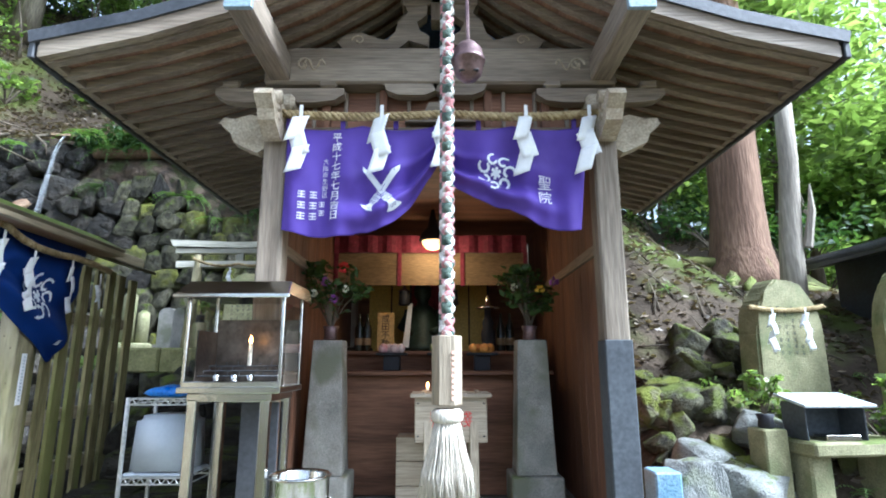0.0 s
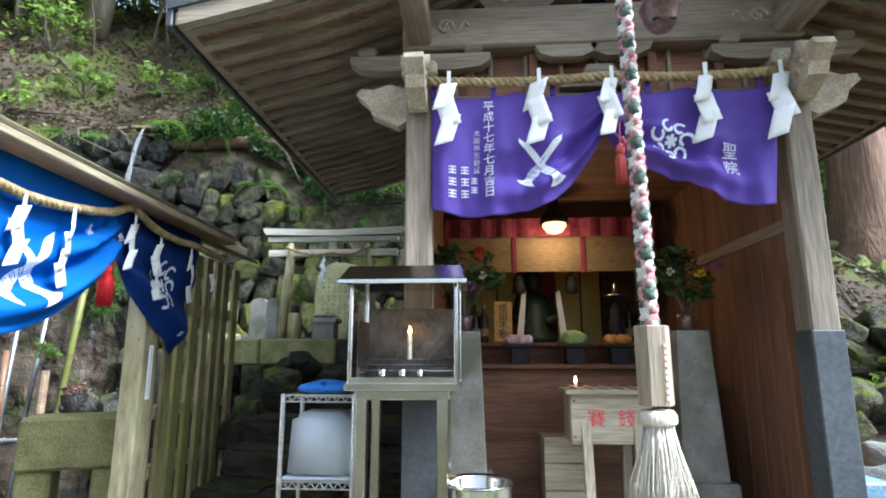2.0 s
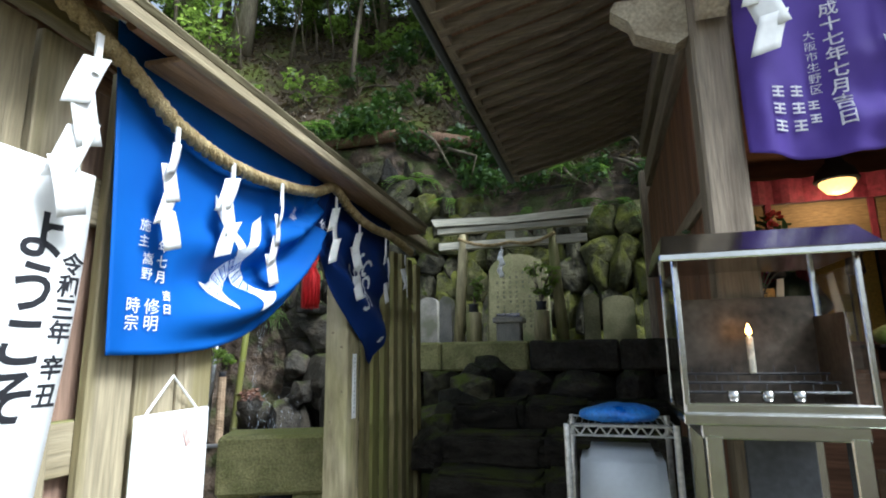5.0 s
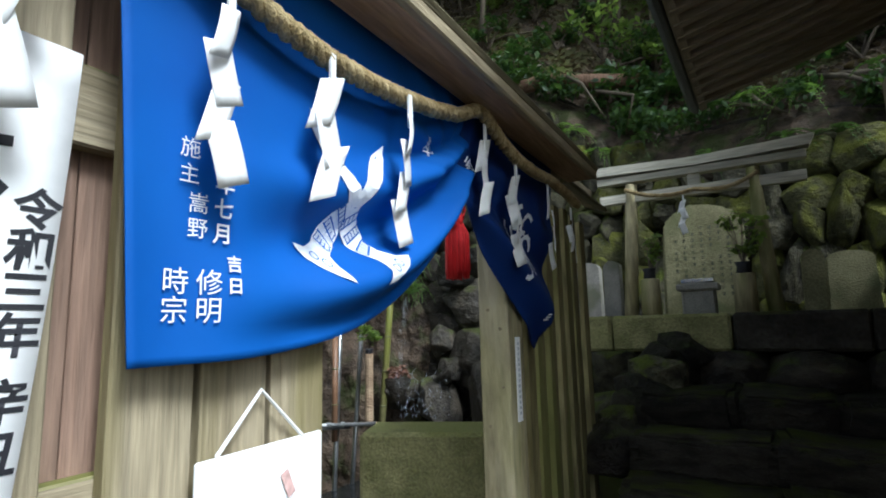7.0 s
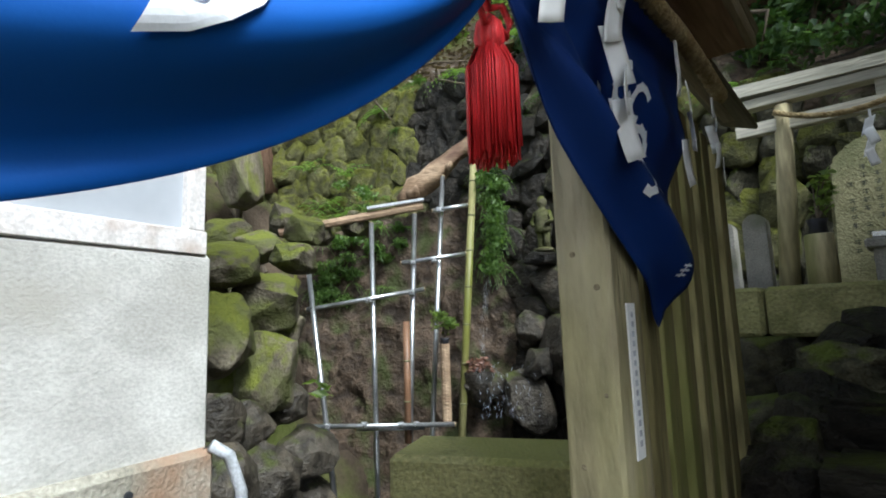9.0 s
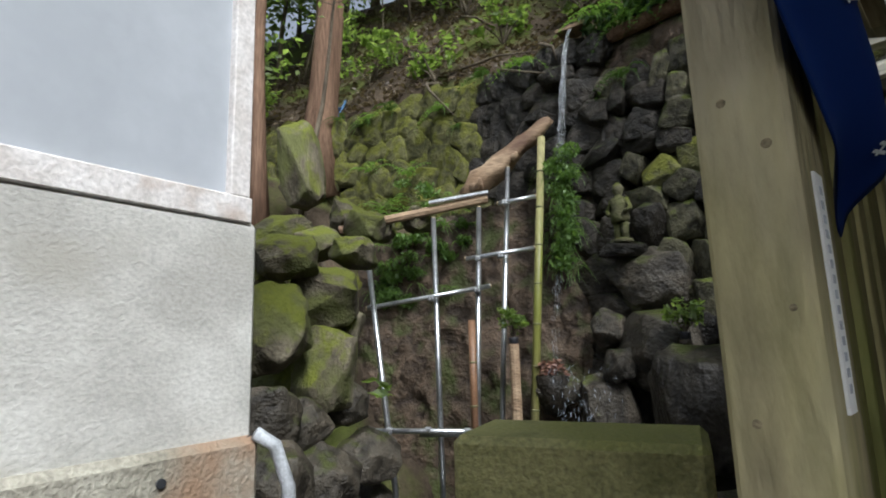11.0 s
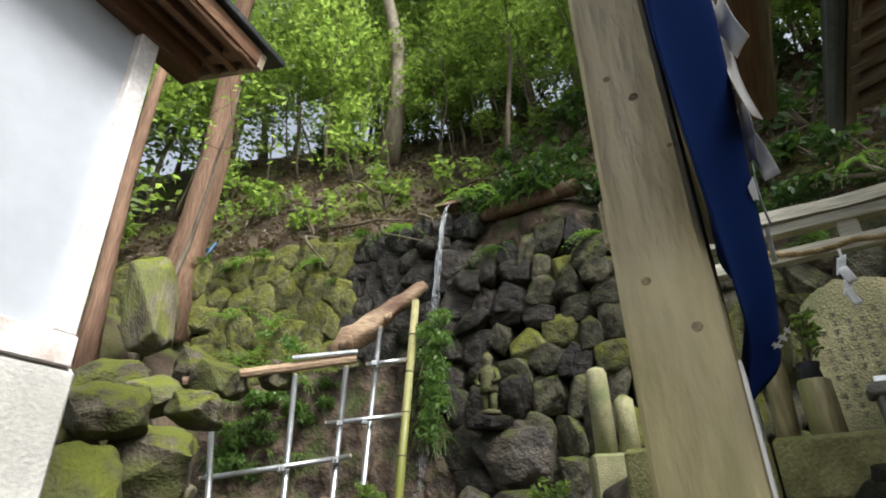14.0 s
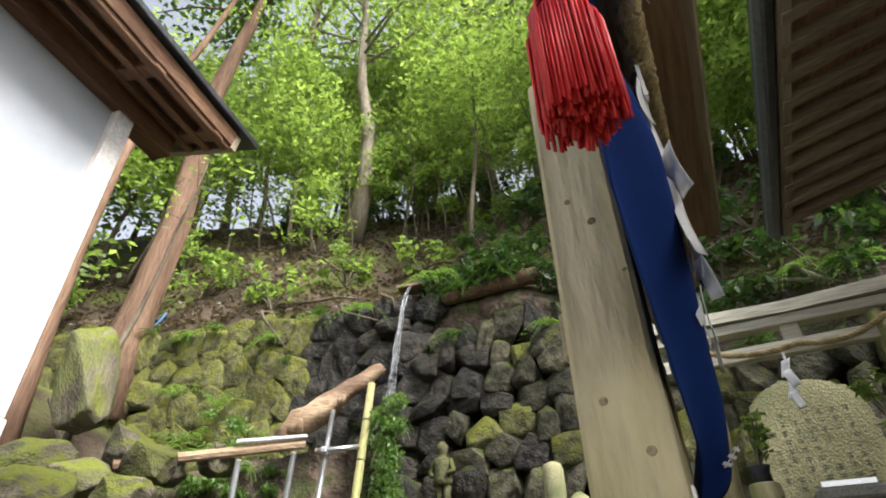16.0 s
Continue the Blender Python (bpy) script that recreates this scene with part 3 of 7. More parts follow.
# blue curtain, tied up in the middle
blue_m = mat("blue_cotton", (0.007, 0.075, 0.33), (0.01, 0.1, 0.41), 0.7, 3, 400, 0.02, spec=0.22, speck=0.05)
# Darker copy of blue_cotton: the right panel's shade is put into its colour.
shaded_blue_m = mat("shaded_blue_cotton", (0.005, 0.022, 0.12), (0.007, 0.03, 0.155), 0.7, 3, 400, 0.02, spec=0.2, speck=0.05)
white_dye = mat("white_dye", (0.72, 0.75, 0.8), (0.82, 0.84, 0.87), 0.85, 6, 160, 0.05, spec=0.15, speck=0.15)
ink_m = mat("black_ink", (0.01, 0.01, 0.014), (0.02, 0.02, 0.026), 0.7, 8, 60, 0.0)
TIE = (2.98, 1.93)


def hem_left(u):
    return 1.44 + 0.49 * u ** 3.2


def hem_right(u):
    return 1.93 - 0.55 * min(1, u / 0.96) ** 0.8 + 0.03 * max(0, u - 0.96) / 0.04


def blue_x(y, z):
    """Fold depth of the blue curtain: swags run along the hem and gather at the tie."""
    dy, dz = TIE[0] - y, TIE[1] - z
    d = math.hypot(dy, dz) + 0.05
    a = math.atan2(dz, abs(dy))
    crease = 0.008 * math.sin(a * 15 + 0.8) * smooth01(0.04, 0.2, d) * smooth01(0.8, 0.25, d)
    if y <= TIE[0]:
        u = min(1, max(0, (y - 1.83) / 1.15))
        v = (2.31 - z) / (2.31 - hem_left(u))
        dip = -0.052 * math.exp(-((v - 0.75) / 0.075) ** 2) - 0.03 * math.exp(-((v - 0.5) / 0.05) ** 2) * smooth01(0.35, 0.8, u) - 0.018 * math.exp(-((v - 0.96) / 0.03) ** 2)
        bulge = 0.07 * math.exp(-((v - 0.88) / 0.07) ** 2) + 0.034 * math.exp(-((v - 0.62) / 0.06) ** 2)
        fold = (dip + bulge) * smooth01(0.12, 0.55, u) * (1 - 0.45 * smooth01(0.85, 1, u))
        hang = 0.01 * math.sin(y * 21 + 1.5) * smooth01(2.3, 1.5, z) * smooth01(0.5, 0.1, u)
        return max(-2.752, -2.712 + fold + crease + hang)
    u = min(1, max(0, (y - TIE[0]) / 0.95))
    v = (2.31 - z) / (2.31 - hem_right(u))
    fold = 0.014 * math.sin(v * 11 + 0.6) * smooth01(0.25, 0.6, v) * smooth01(0.0, 0.2, u) * smooth01(1.0, 0.6, u)
    drop = 0.009 * math.sin(y * 24) * smooth01(2.3, 1.9, z)
    bulge = 0.052 * math.exp(-((v - 0.85) / 0.1) ** 2) * smooth01(0.0, 0.3, u) * (1 - 0.4 * smooth01(0.7, 1, u))
    valley = -0.03 * math.exp(-((v - 0.62) / 0.08) ** 2) * smooth01(0.1, 0.4, u) + 0.022 * math.exp(-((v - 0.45) / 0.07) ** 2) * smooth01(0.15, 0.5, u)
    back = -0.045 * smooth01(0.9, 1.0, v) * smooth01(0.62, 0.85, u)
    return -2.72 + bulge + valley + back + 0.6 * fold + 1.1 * crease + 0.5 * drop * smooth01(0.75, 0.4, v)


def blue_left(u, v):
    y = 1.83 + 1.15 * u + 0.07 * v * (1 - u) ** 2
    lo = hem_left(u)
    z = 2.31 + (lo - 2.31) * v
    return (blue_x(y, z), y, z)


def blue_right(u, v):
    y = 2.98 + 1.0 * u - 0.16 * u * v
    lo = hem_right(u)
    z = 2.31 + (lo - 2.31) * v
    return (blue_x(y, z) - 0.02 * v * min(1, 4 * u), y, z)


curtain = thing("curtain", "bright blue cotton shrine curtain tied up in the middle", "curtain", (-2.7, 2.9, 2.3))
part("left_panel", sheet(bmesh.new(), 64, 60, blue_left, 0.003), blue_m, curtain, "", True)
part("right_panel", sheet(bmesh.new(), 46, 50, blue_right, 0.003), shaded_blue_m, curtain, "deep navy cotton, darkened for the shade beside the hall", True)


def on_blue(cy, cz, proud=0.008):
    return lambda a, b: (blue_x(cy + a, cz + b) + proud, cy + a, cz + b)


def patch(poly, place, material, parent, name="printed_mark", cuts=6):
    """A flat printed outline, draped on a cloth by place()."""
    bm = bmesh.new()
    bm.faces.new([bm.verts.new((x, y, 0)) for x, y in poly])
    bmesh.ops.triangulate(bm, faces=bm.faces[:])
    bmesh.ops.subdivide_edges(bm, edges=bm.edges[:], cuts=cuts, use_grid_fill=True)
    for v in bm.verts:
        v.co = Vector(place(v.co.x, v.co.y))
    return part(name, bm, material, parent)


def crossed_emblem(place, cloth_m, parent, s=1.0, face=(1, 0, 0)):
    """Two crossed blades with scaled, fin-ended grips."""
    for side in (1, -1):
        def turn(x, y, a=radians(37 * side), side=side):
            return (s * (side * x * math.cos(a) - y * math.sin(a)), s * (side * x * math.sin(a) + y * math.cos(a)))

        def at(x, y, up=0.0, turn=turn):
            p = place(*turn(x, y))
            return Vector(p) + up * Vector(face)
        patch([(-0.026, -0.02), (0.026, -0.02), (0.026, 0.21), (0.0, 0.3), (-0.026, 0.26)], at, white_dye, parent, "printed_blade")
        patch([(-0.034, 0.0), (0.034, 0.0), (0.03, -0.03), (0.043, -0.07), (0.044, -0.12), (0.032, -0.165), (-0.032, -0.165), (-0.044, -0.12), (-0.043, -0.07), (-0.03, -0.03)], at, white_dye, parent, "printed_grip")
        patch([(-0.03, -0.165), (0.03, -0.165), (0.045, -0.2), (0.085, -0.222), (0.04, -0.236), (0.0, -0.24), (-0.04, -0.238), (-0.085, -0.226), (-0.045, -0.2)], at, white_dye, parent, "printed_fin")
        lines = bmesh.new()
        for k in range(6):
            y0 = -0.03 - 0.024 * k
            half = 0.038 if 0 < k < 5 else 0.03
            box(lines, (0, y0, 0), (2 * half, 0.0045, 0.0))
            if k % 2 == 0 and k < 5:
                for q in range(-2, 3):
                    box(lines, (q * 0.016, y0 - 0.012, 0), (0.004, 0.022, 0.0))
        for w_ in (-0.016, 0.016):
            for q in range(9):
                box(lines, (w_ + 0.011 * math.cos(q * 0.7), -0.208 + 0.011 * math.sin(q * 0.7), 0), (0.009, 0.003, 0.0), (0, 0, 90 + math.degrees(q * 0.7)))
        box(lines, (0.008, 0.11, 0), (0.005, 0.24, 0))
        for v in lines.verts:
            v.co = Vector(at(v.co.x, v.co.y, 0.002))
        tagged(part("printed_line", lines, cloth_m, parent), kind="stuff")


crossed_emblem(on_blue(2.395, 1.765), blue_m, curtain, 0.78)


def ring_emblem(place, cloth_m, parent, s=1.0):
    """A wreath of scrolls."""
    bm = bmesh.new()
    for k in range(7):
        a = 2 * math.pi * k / 7
        c = (0.085 * math.cos(a), 0.085 * math.sin(a))
        for q in range(8):
            b = a + q * 0.55
            r = 0.045 * (1 - q * 0.08)
            box(bm, (c[0] + r * math.cos(b), c[1] + r * math.sin(b), 0), (0.03, 0.016, 0), (0, 0, math.degrees(b) + 90))
    for k in range(3):
        box(bm, (0, 0, 0), (0.075, 0.02, 0), (0, 0, 60 * k + 20))
    for v in bm.verts:
        v.co = Vector(place(v.co.x * s, v.co.y * s))
    tagged(part("printed_crest", bm, white_dye, parent), kind="stuff")


ring_emblem(lambda a, b: tuple(Vector(on_blue(3.52, 1.82)(a, b)) - Vector((0.02 * min(1, max(0, (2.31 - 1.82 - b) / 0.75)), 0, 0))), blue_m, curtain, 1.15)
letters("奉", 0.062, on_blue(2.775, 1.995), white_dye, curtain)
letters("納", 0.062, on_blue(3.03, 2.0), white_dye, curtain)
letters("年七月", 0.037, on_blue(2.045, 1.725), white_dye, curtain, pitch=1.15, bold=0.0006)
letters("吉日", 0.03, on_blue(2.066, 1.592), white_dye, curtain, pitch=1.25, bold=0.0005)
letters("施主", 0.036, on_blue(1.982, 1.775), white_dye, curtain, pitch=1.2)
bars = bmesh.new()
for k, (a, b) in enumerate(((3.74, 1.53),)):
    for q in range(3):
        box(bars, (a, b - 0.011 * q, 0), (0.03, 0.005, 0))
    box(bars, (a, b - 0.011, 0), (0.006, 0.032, 0))
for v in bars.verts:
    v.co = Vector(on_blue(0, 0)(v.co.x, v.co.y))
tagged(part("printed_mark", bars, white_dye, curtain), kind="stuff")
letters("嵩野", 0.036, on_blue(2.0, 1.685), white_dye, curtain, pitch=1.15)
letters("修明", 0.045, on_blue(2.022, 1.553), white_dye, curtain, pitch=1.0)
letters("時宗", 0.045, on_blue(1.967, 1.553), white_dye, curtain, pitch=1.0)


def tassel_thing(top, length, radius, material, label):
    """Cord, bow, knot and fringe."""
    x, y, z = top
    t = thing("tassel", label, "tassel", top)
    part("cord", tb([(x, y, z + 0.26), (x + 0.004, y, z + 0.1), (x, y, z)], 0.005, 6), material, t)
    for s in (-1, 1):
        part("bow_loop", tb([(x, y, z), (x + 0.01, y + s * 0.025, z + 0.012), (x + 0.012, y + s * 0.042, z - 0.012), (x + 0.012, y + s * 0.03, z - 0.04), (x + 0.008, y + s * 0.004, z - 0.02)], 0.006, 6), material, t, "", True)
    head = part("knot", lt((x, y, z - 0.07), [(0.006, 0.06), (0.02, 0.045), (0.024, 0.02), (0.02, 0)]), material, t, "", True)
    for k in range(240):
        a = k * 2.399
        r = radius * math.sqrt((k + 0.5) / 240) * (1 + 0.14 * math.sin(5 * a))
        part("fringe", tb([(x + 0.5 * r * math.cos(a), y + 0.5 * r * math.sin(a), z - 0.06), (x + r * math.cos(a), y + r * math.sin(a), z - 0.1), (x + 1.02 * r * math.cos(a), y + 1.02 * r * math.sin(a), z - 0.1 - length * random.uniform(0.8, 1.0))], 0.0024, 3), material, head, "", True)
    return t


random.seed(3)
tassel_thing((-2.745, 2.985, 1.885), 0.148, 0.036, red_m, "red silk tassel with a bow on the curtain")


def curl(poly, m, r):
    """One folded leaf of paper, a little bent."""
    (ax, ay), (bx_, by), (cx_, cy_), (dx, dy) = poly
    k = r.uniform(-0.007, 0.007)

    def at(u, v):
        x = (ax * (1 - u) + bx_ * u) * (1 - v) + (dx * (1 - u) + cx_ * u) * v
        y = (ay * (1 - u) + by * u) * (1 - v) + (dy * (1 - u) + cy_ * u) * v
        return m @ Vector((x, y, k * math.sin(math.pi * v) + 0.4 * k * math.sin(math.pi * u)))
    return sheet(bmesh.new(), 4, 5, at, 0.001)


def shide(at, scale=1.0, face="x", n=4, seed=0, label="white folded paper streamer hanging from the straw rope"):
    """A zigzag paper streamer: stepped panels folded over one another."""
    r = random.Random(seed)
    t = thing("paper_streamer", label, "paper streamer", at, "paper streamers")
    bm = bmesh.new()
    x, y, z = at
    w, h = 0.052 * scale * (1 if face == "x" or scale < 1.2 else 1.25), 0.085 * scale
    off, zz, dep = 0.0, 0.0, 0.0
    part("hanger", bx((x, y, z - 0.03 * scale), (0.006, 0.014 * scale, 0.08 * scale) if face == "x" else (0.014 * scale, 0.006, 0.08 * scale), bevel=0), paper_m, t)
    zz = -0.045 * scale
    for k in range(n):
        tilt = r.uniform(-25, 25)
        skew = 0.03 * scale * (1 if k % 2 else -1)
        poly = [(off - w / 2, zz), (off + w / 2, zz + 0.015 * scale), (off + w / 2 + skew, zz - h), (off - w / 2 + skew, zz - h - 0.018 * scale)]
        m = Matrix.Translation(at) @ (SIDE if face == "x" else FRONT) @ pose(0, 0, dep, 0, tilt, 0)
        part("fold", curl(poly, m, r), paper_m, t, "", True)
        off += skew * 0.7 + r.uniform(-0.008, 0.008) * scale
        zz -= h * 0.78
        dep += r.uniform(-0.012, 0.016)
    bm.free()
    return t


straw = thing("straw_rope", "thick twisted straw rope strung along the fence", "straw rope", (-2.65, 1.8, 2.18))
part("rope", twisted(bmesh.new(), [(-2.66, a, b) for a, b in ((1.2, 2.36), (1.55, 2.26), (1.82, 2.17), (2.0, 2.085), (2.13, 2.06), (2.25, 2.05), (2.4, 2.055), (2.54, 2.07), (2.7, 2.095), (2.85, 2.13), (3.0, 2.2), (3.06, 2.195), (3.2, 2.145), (3.35, 2.12), (3.55, 2.115), (3.74, 2.13), (4.0, 2.12), (4.2, 2.1))], 0.024, pitch=0.1), straw_m, straw, "", True)
for k, (a, b, s) in enumerate(((2.0, 2.06, 1.0), (2.25, 2.04, 1.1), (2.54, 2.06, 1.1), (3.07, 2.16, 1.15), (3.35, 2.1, 1.15), (3.74, 2.1, 1.1), (4.1, 2.06, 0.8), (1.70, 2.16, 1.25))):
    shide((-2.645 + 0.004 * k if k < 3 or k == 7 else -2.668, a, b), s, "x", 3 if k in (1, 3) else 4, k)

# white lettered banner, notice board, paper notice
ban = thing("banner", "tall white banner with brushed black writing", "banner", (-2.71, 1.55, 1.9))


def on_ban(cy, cz, out=0.004):
    return lambda a, b: (-2.71 + 0.012 * math.sin((cz + b) * 5) + out, cy + a + 0.02 - 0.085 * (1.87 - cz - b), cz + b)


part("cloth", sheet(bmesh.new(), 10, 24, lambda u, v: on_ban(0, 0, 0)(1.34 + 0.45 * u + 0.01 * v, 1.87 - 1.25 * v), 0.003), paper_m, ban, "", True)
letters("令和三年", 0.054, on_ban(1.765, 1.625), ink_m, ban, pitch=0.95, bold=0.0014)
letters("辛丑", 0.054, on_ban(1.765, 1.395), ink_m, ban, pitch=1.08, bold=0.0014)
letters("ようこそ", 0.12, on_ban(1.685, 1.655), ink_m, ban, pitch=0.95, bold=0.0025)
nb = thing("notice_board", "blank white board hung on a cord", "notice board", (-2.745, 2.2, 1.28))
part("board", bx((-2.745, 2.19, 1.115), (0.012, 0.31, 0.33), (0, 0, 2)), paper_m, nb)
part("cord", tb([(-2.745, 2.08, 1.28), (-2.75, 2.18, 1.38), (-2.745, 2.29, 1.275)], 0.004, 6), paper_m, nb)
part("faint_mark", bx((-2.737, 2.24, 1.2), (0.001, 0.02, 0.05), (25, 0, 0), 0), mat("faded_red", (0.6, 0.35, 0.32), (0.7, 0.5, 0.45), 0.8), nb)
st = thing("paper_notice", "narrow paper notice with small writing on the post", "notice", (-2.82, 3.5, 1.28))
part("paper", bx((-2.760, 3.525, 1.275), (0.004, 0.045, 0.33), bevel=0), paper_m, st)
pm = bmesh.new()
for k in range(14):
    box(pm, (-2.7575, 3.525, 1.415 - 0.021 * k), (0.001, 0.014, 0.012))
part("writing", pm, mat("grey_print", (0.42, 0.44, 0.48), (0.55, 0.57, 0.6), 0.8), st)

# the whole fence runs a little askew to the hall
SKEW = pose(-2.74, 2.9, 0) @ pose(0, 0, 0, 0, 0, 2.0) @ pose(2.74, -2.9, 0)
for o in list(scene.collection.objects):
    if o not in before_fence and o.parent is None:
        o.matrix_basis = SKEW @ Matrix.Translation(o.location)

# ---- plaster building behind the fence ----
bd, bn = Vector((-0.2, 0.98, 0)).normalized(), Vector((0.98, 0.2, 0)).normalized()
CORNER = Vector((-5.0, 3.66, 0))
YAW = math.degrees(math.atan2(bd.y, bd.x)) - 90
bld = thing("storehouse", "white panelled storehouse on a rendered concrete base", "building", CORNER)


def on_b(s, out, z):
    """A place s metres back from the corner along the wall, out in front of it."""
    p = CORNER - bd * s + bn * out
    return (p.x, p.y, z)


def bbox(s, out, z, size, bevel=0.005, rot=0):
    return bx(on_b(s, out, z), size, (0, rot, YAW), bevel)


part("base", bbox(3.0, -0.6, 0.79, (1.2, 6.0, 2.0), 0.02), conc_m, bld, "rendered concrete base with a cracked foot")
part("footing", bbox(3.0, -0.57, 0.42, (1.24, 6.02, 0.86), 0.03), mat("stained_concrete", (0.24, 0.22, 0.17), (0.42, 0.4, 0.33), 0.9, 3, 50, 0.6, c3=(0.3, 0.2, 0.13)), bld, "stained concrete footing")
part("wall_panel", bbox(3.09, -0.64, 2.72, (1.2, 5.9, 1.74), 0.0), plaster_m, bld, "white wall panel")
part("sill_trim", bbox(3.03, -0.6, 1.845, (1.22, 5.98, 0.12), 0.006), trim_m, bld, "white painted sill")
part("corner_trim", bbox(0.10, -0.05, 2.72, (0.11, 0.10, 1.63), 0.006), trim_m, bld, "white painted corner post")
part("side_trim", bbox(0.10, -1.15, 2.72, (0.11, 0.10, 1.63), 0.006), trim_m, bld)
brownw = wood("brown_wood", (0.12, 0.06, 0.035), (0.25, 0.14, 0.08), "y")
part("wall_plate", bbox(2.9, -0.04, 3.48, (0.12, 6.2, 0.14)), brownw, bld)
part("soffit", bbox(2.8, 0.02, 3.63, (0.62, 6.2, 0.025), 0, 12), brownw, bld, "brown soffit boards")
part("fascia", bbox(2.8, 0.31, 3.545, (0.03, 6.2, 0.09), 0.004, 12), brownw, bld)
part("roof_sheet", bbox(2.75, 0.02, 3.685, (0.72, 6.4, 0.035), 0.004, 12), dark_m, bld, "dark sheet roof")
part("barge_board", bbox(-0.32, 0.03, 3.595, (0.6, 0.04, 0.1), 0.004, 12), pale_x, bld)
for k in range(12):
    part("rafter", bbox(-0.2 + 0.45 * k, 0.04, 3.575, (0.56, 0.07, 0.08), 0.004, 12), brownw, bld)
for k in range(3):
    part("purlin", bbox(2.75, 0.04 + 0.12 * k, 3.55 - 0.025 * k, (0.05, 6.1, 0.045), 0.004, 12), brownw, bld)
part("crack", tb([on_b(3.0 - 0.15 * k, 0.021, 0.60 + 0.012 * k + 0.016 * math.sin(k * 2.3)) for k in range(21)], 0.0035, 5), ink_m, bld, "dark crack along the foot of the base")
part("pipe_stub", rd(on_b(0.42, 0.04, 0.74), on_b(0.42, 0.06, 0.74), 0.018), dark_m, bld, "small drain hole")
drain = single("drain_hose", tb([on_b(0.02, 0.05, 0.86), on_b(-0.06, 0.08, 0.8), on_b(-0.12, 0.1, 0.62), on_b(-0.13, 0.11, 0.1)], 0.03, 10), mat("grey_hose", (0.4, 0.42, 0.44), (0.5, 0.52, 0.55), 0.5), "grey plastic drain hose at the corner", "hose", True)

# ---- mossy tuff block on its stand in the opening ----
blk = thing("stone_block", "mossy rough tuff block on a low stand", "stone block", (-3.6, 3.95, 0))
part("top", bx((-3.5, 3.95, 0.80), (0.64, 0.34, 0.34), (0, 0, 24), 0.02), tuff_m, blk)
for s in (-0.2, 0.2):
    part("support", bx((-3.5 + s, 3.95 + 0.42 * s, 0.31), (0.2, 0.26, 0.66), (0, 0, 24), 0.02), tuff_m, blk)

# ---- worship hall ----
HX = -0.03
PY = 3.02
hall = thing("worship_hall", "small weathered timber worship hall with a gabled roof", "shrine hall", (HX, PY, 0))
for s in (-1, 1):
    part("post", bx((HX + s * 1.0, PY, 1.45), (0.145, 0.145, 2.9), bevel=0.012), hall_z, hall, "square weathered timber post")
part("post_shoe", bx((HX + 1.0, PY - 0.004, 0.75), (0.157, 0.157, 1.5), bevel=0.006), slate_m, hall, "dark grey metal sheet round the post foot")
part("main_beam", bx((HX, PY, 3.2), (2.2, 0.15, 0.25), bevel=0.015), hall_x, hall, "main beam with carved scrolls")
part("tie_beam", bx((HX, PY + 0.02, 2.74), (2.0, 0.1, 0.13), bevel=0.01), hall_x, hall)
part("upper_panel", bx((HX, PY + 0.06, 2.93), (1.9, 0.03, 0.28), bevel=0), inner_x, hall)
for s in (-0.72, -0.36, 0.3, 0.66):
    part("strut", bx((HX + s, PY + 0.03, 2.93), (0.05, 0.06, 0.28)), inner_z, hall)


def roof_z(dx):
    """Underside of the roof by the distance from the ridge."""
    dx = abs(dx)
    k = ((0, 3.95), (0.4, 3.62), (0.75, 3.40), (1.05, 3.26), (1.6, 3.08), (2.25, 2.93))
    for (a, za), (b, zb) in zip(k, k[1:]):
        if dx <= b:
            break
    return za + (zb - za) * (dx - a) / (b - a)


RF, RB = 2.52, 5.6


def curved_bar(xs, y0, y1, drop, rise):
    """A bar that follows the roof's curve, from drop to rise above its underside."""
    bm = bmesh.new()
    rings = [[bm.verts.new((HX + x, y, roof_z(x) + z)) for y, z in ((y0, drop), (y1, drop), (y1, rise), (y0, rise))] for x in xs]
    for a, b in zip(rings, rings[1:]):
        for k in range(4):
            bm.faces.new((a[k], a[(k + 1) % 4], b[(k + 1) % 4], b[k]))
    bm.faces.new(rings[0])
    bm.faces.new(rings[-1])
    bmesh.ops.recalc_face_normals(bm, faces=bm.faces)
    return bm


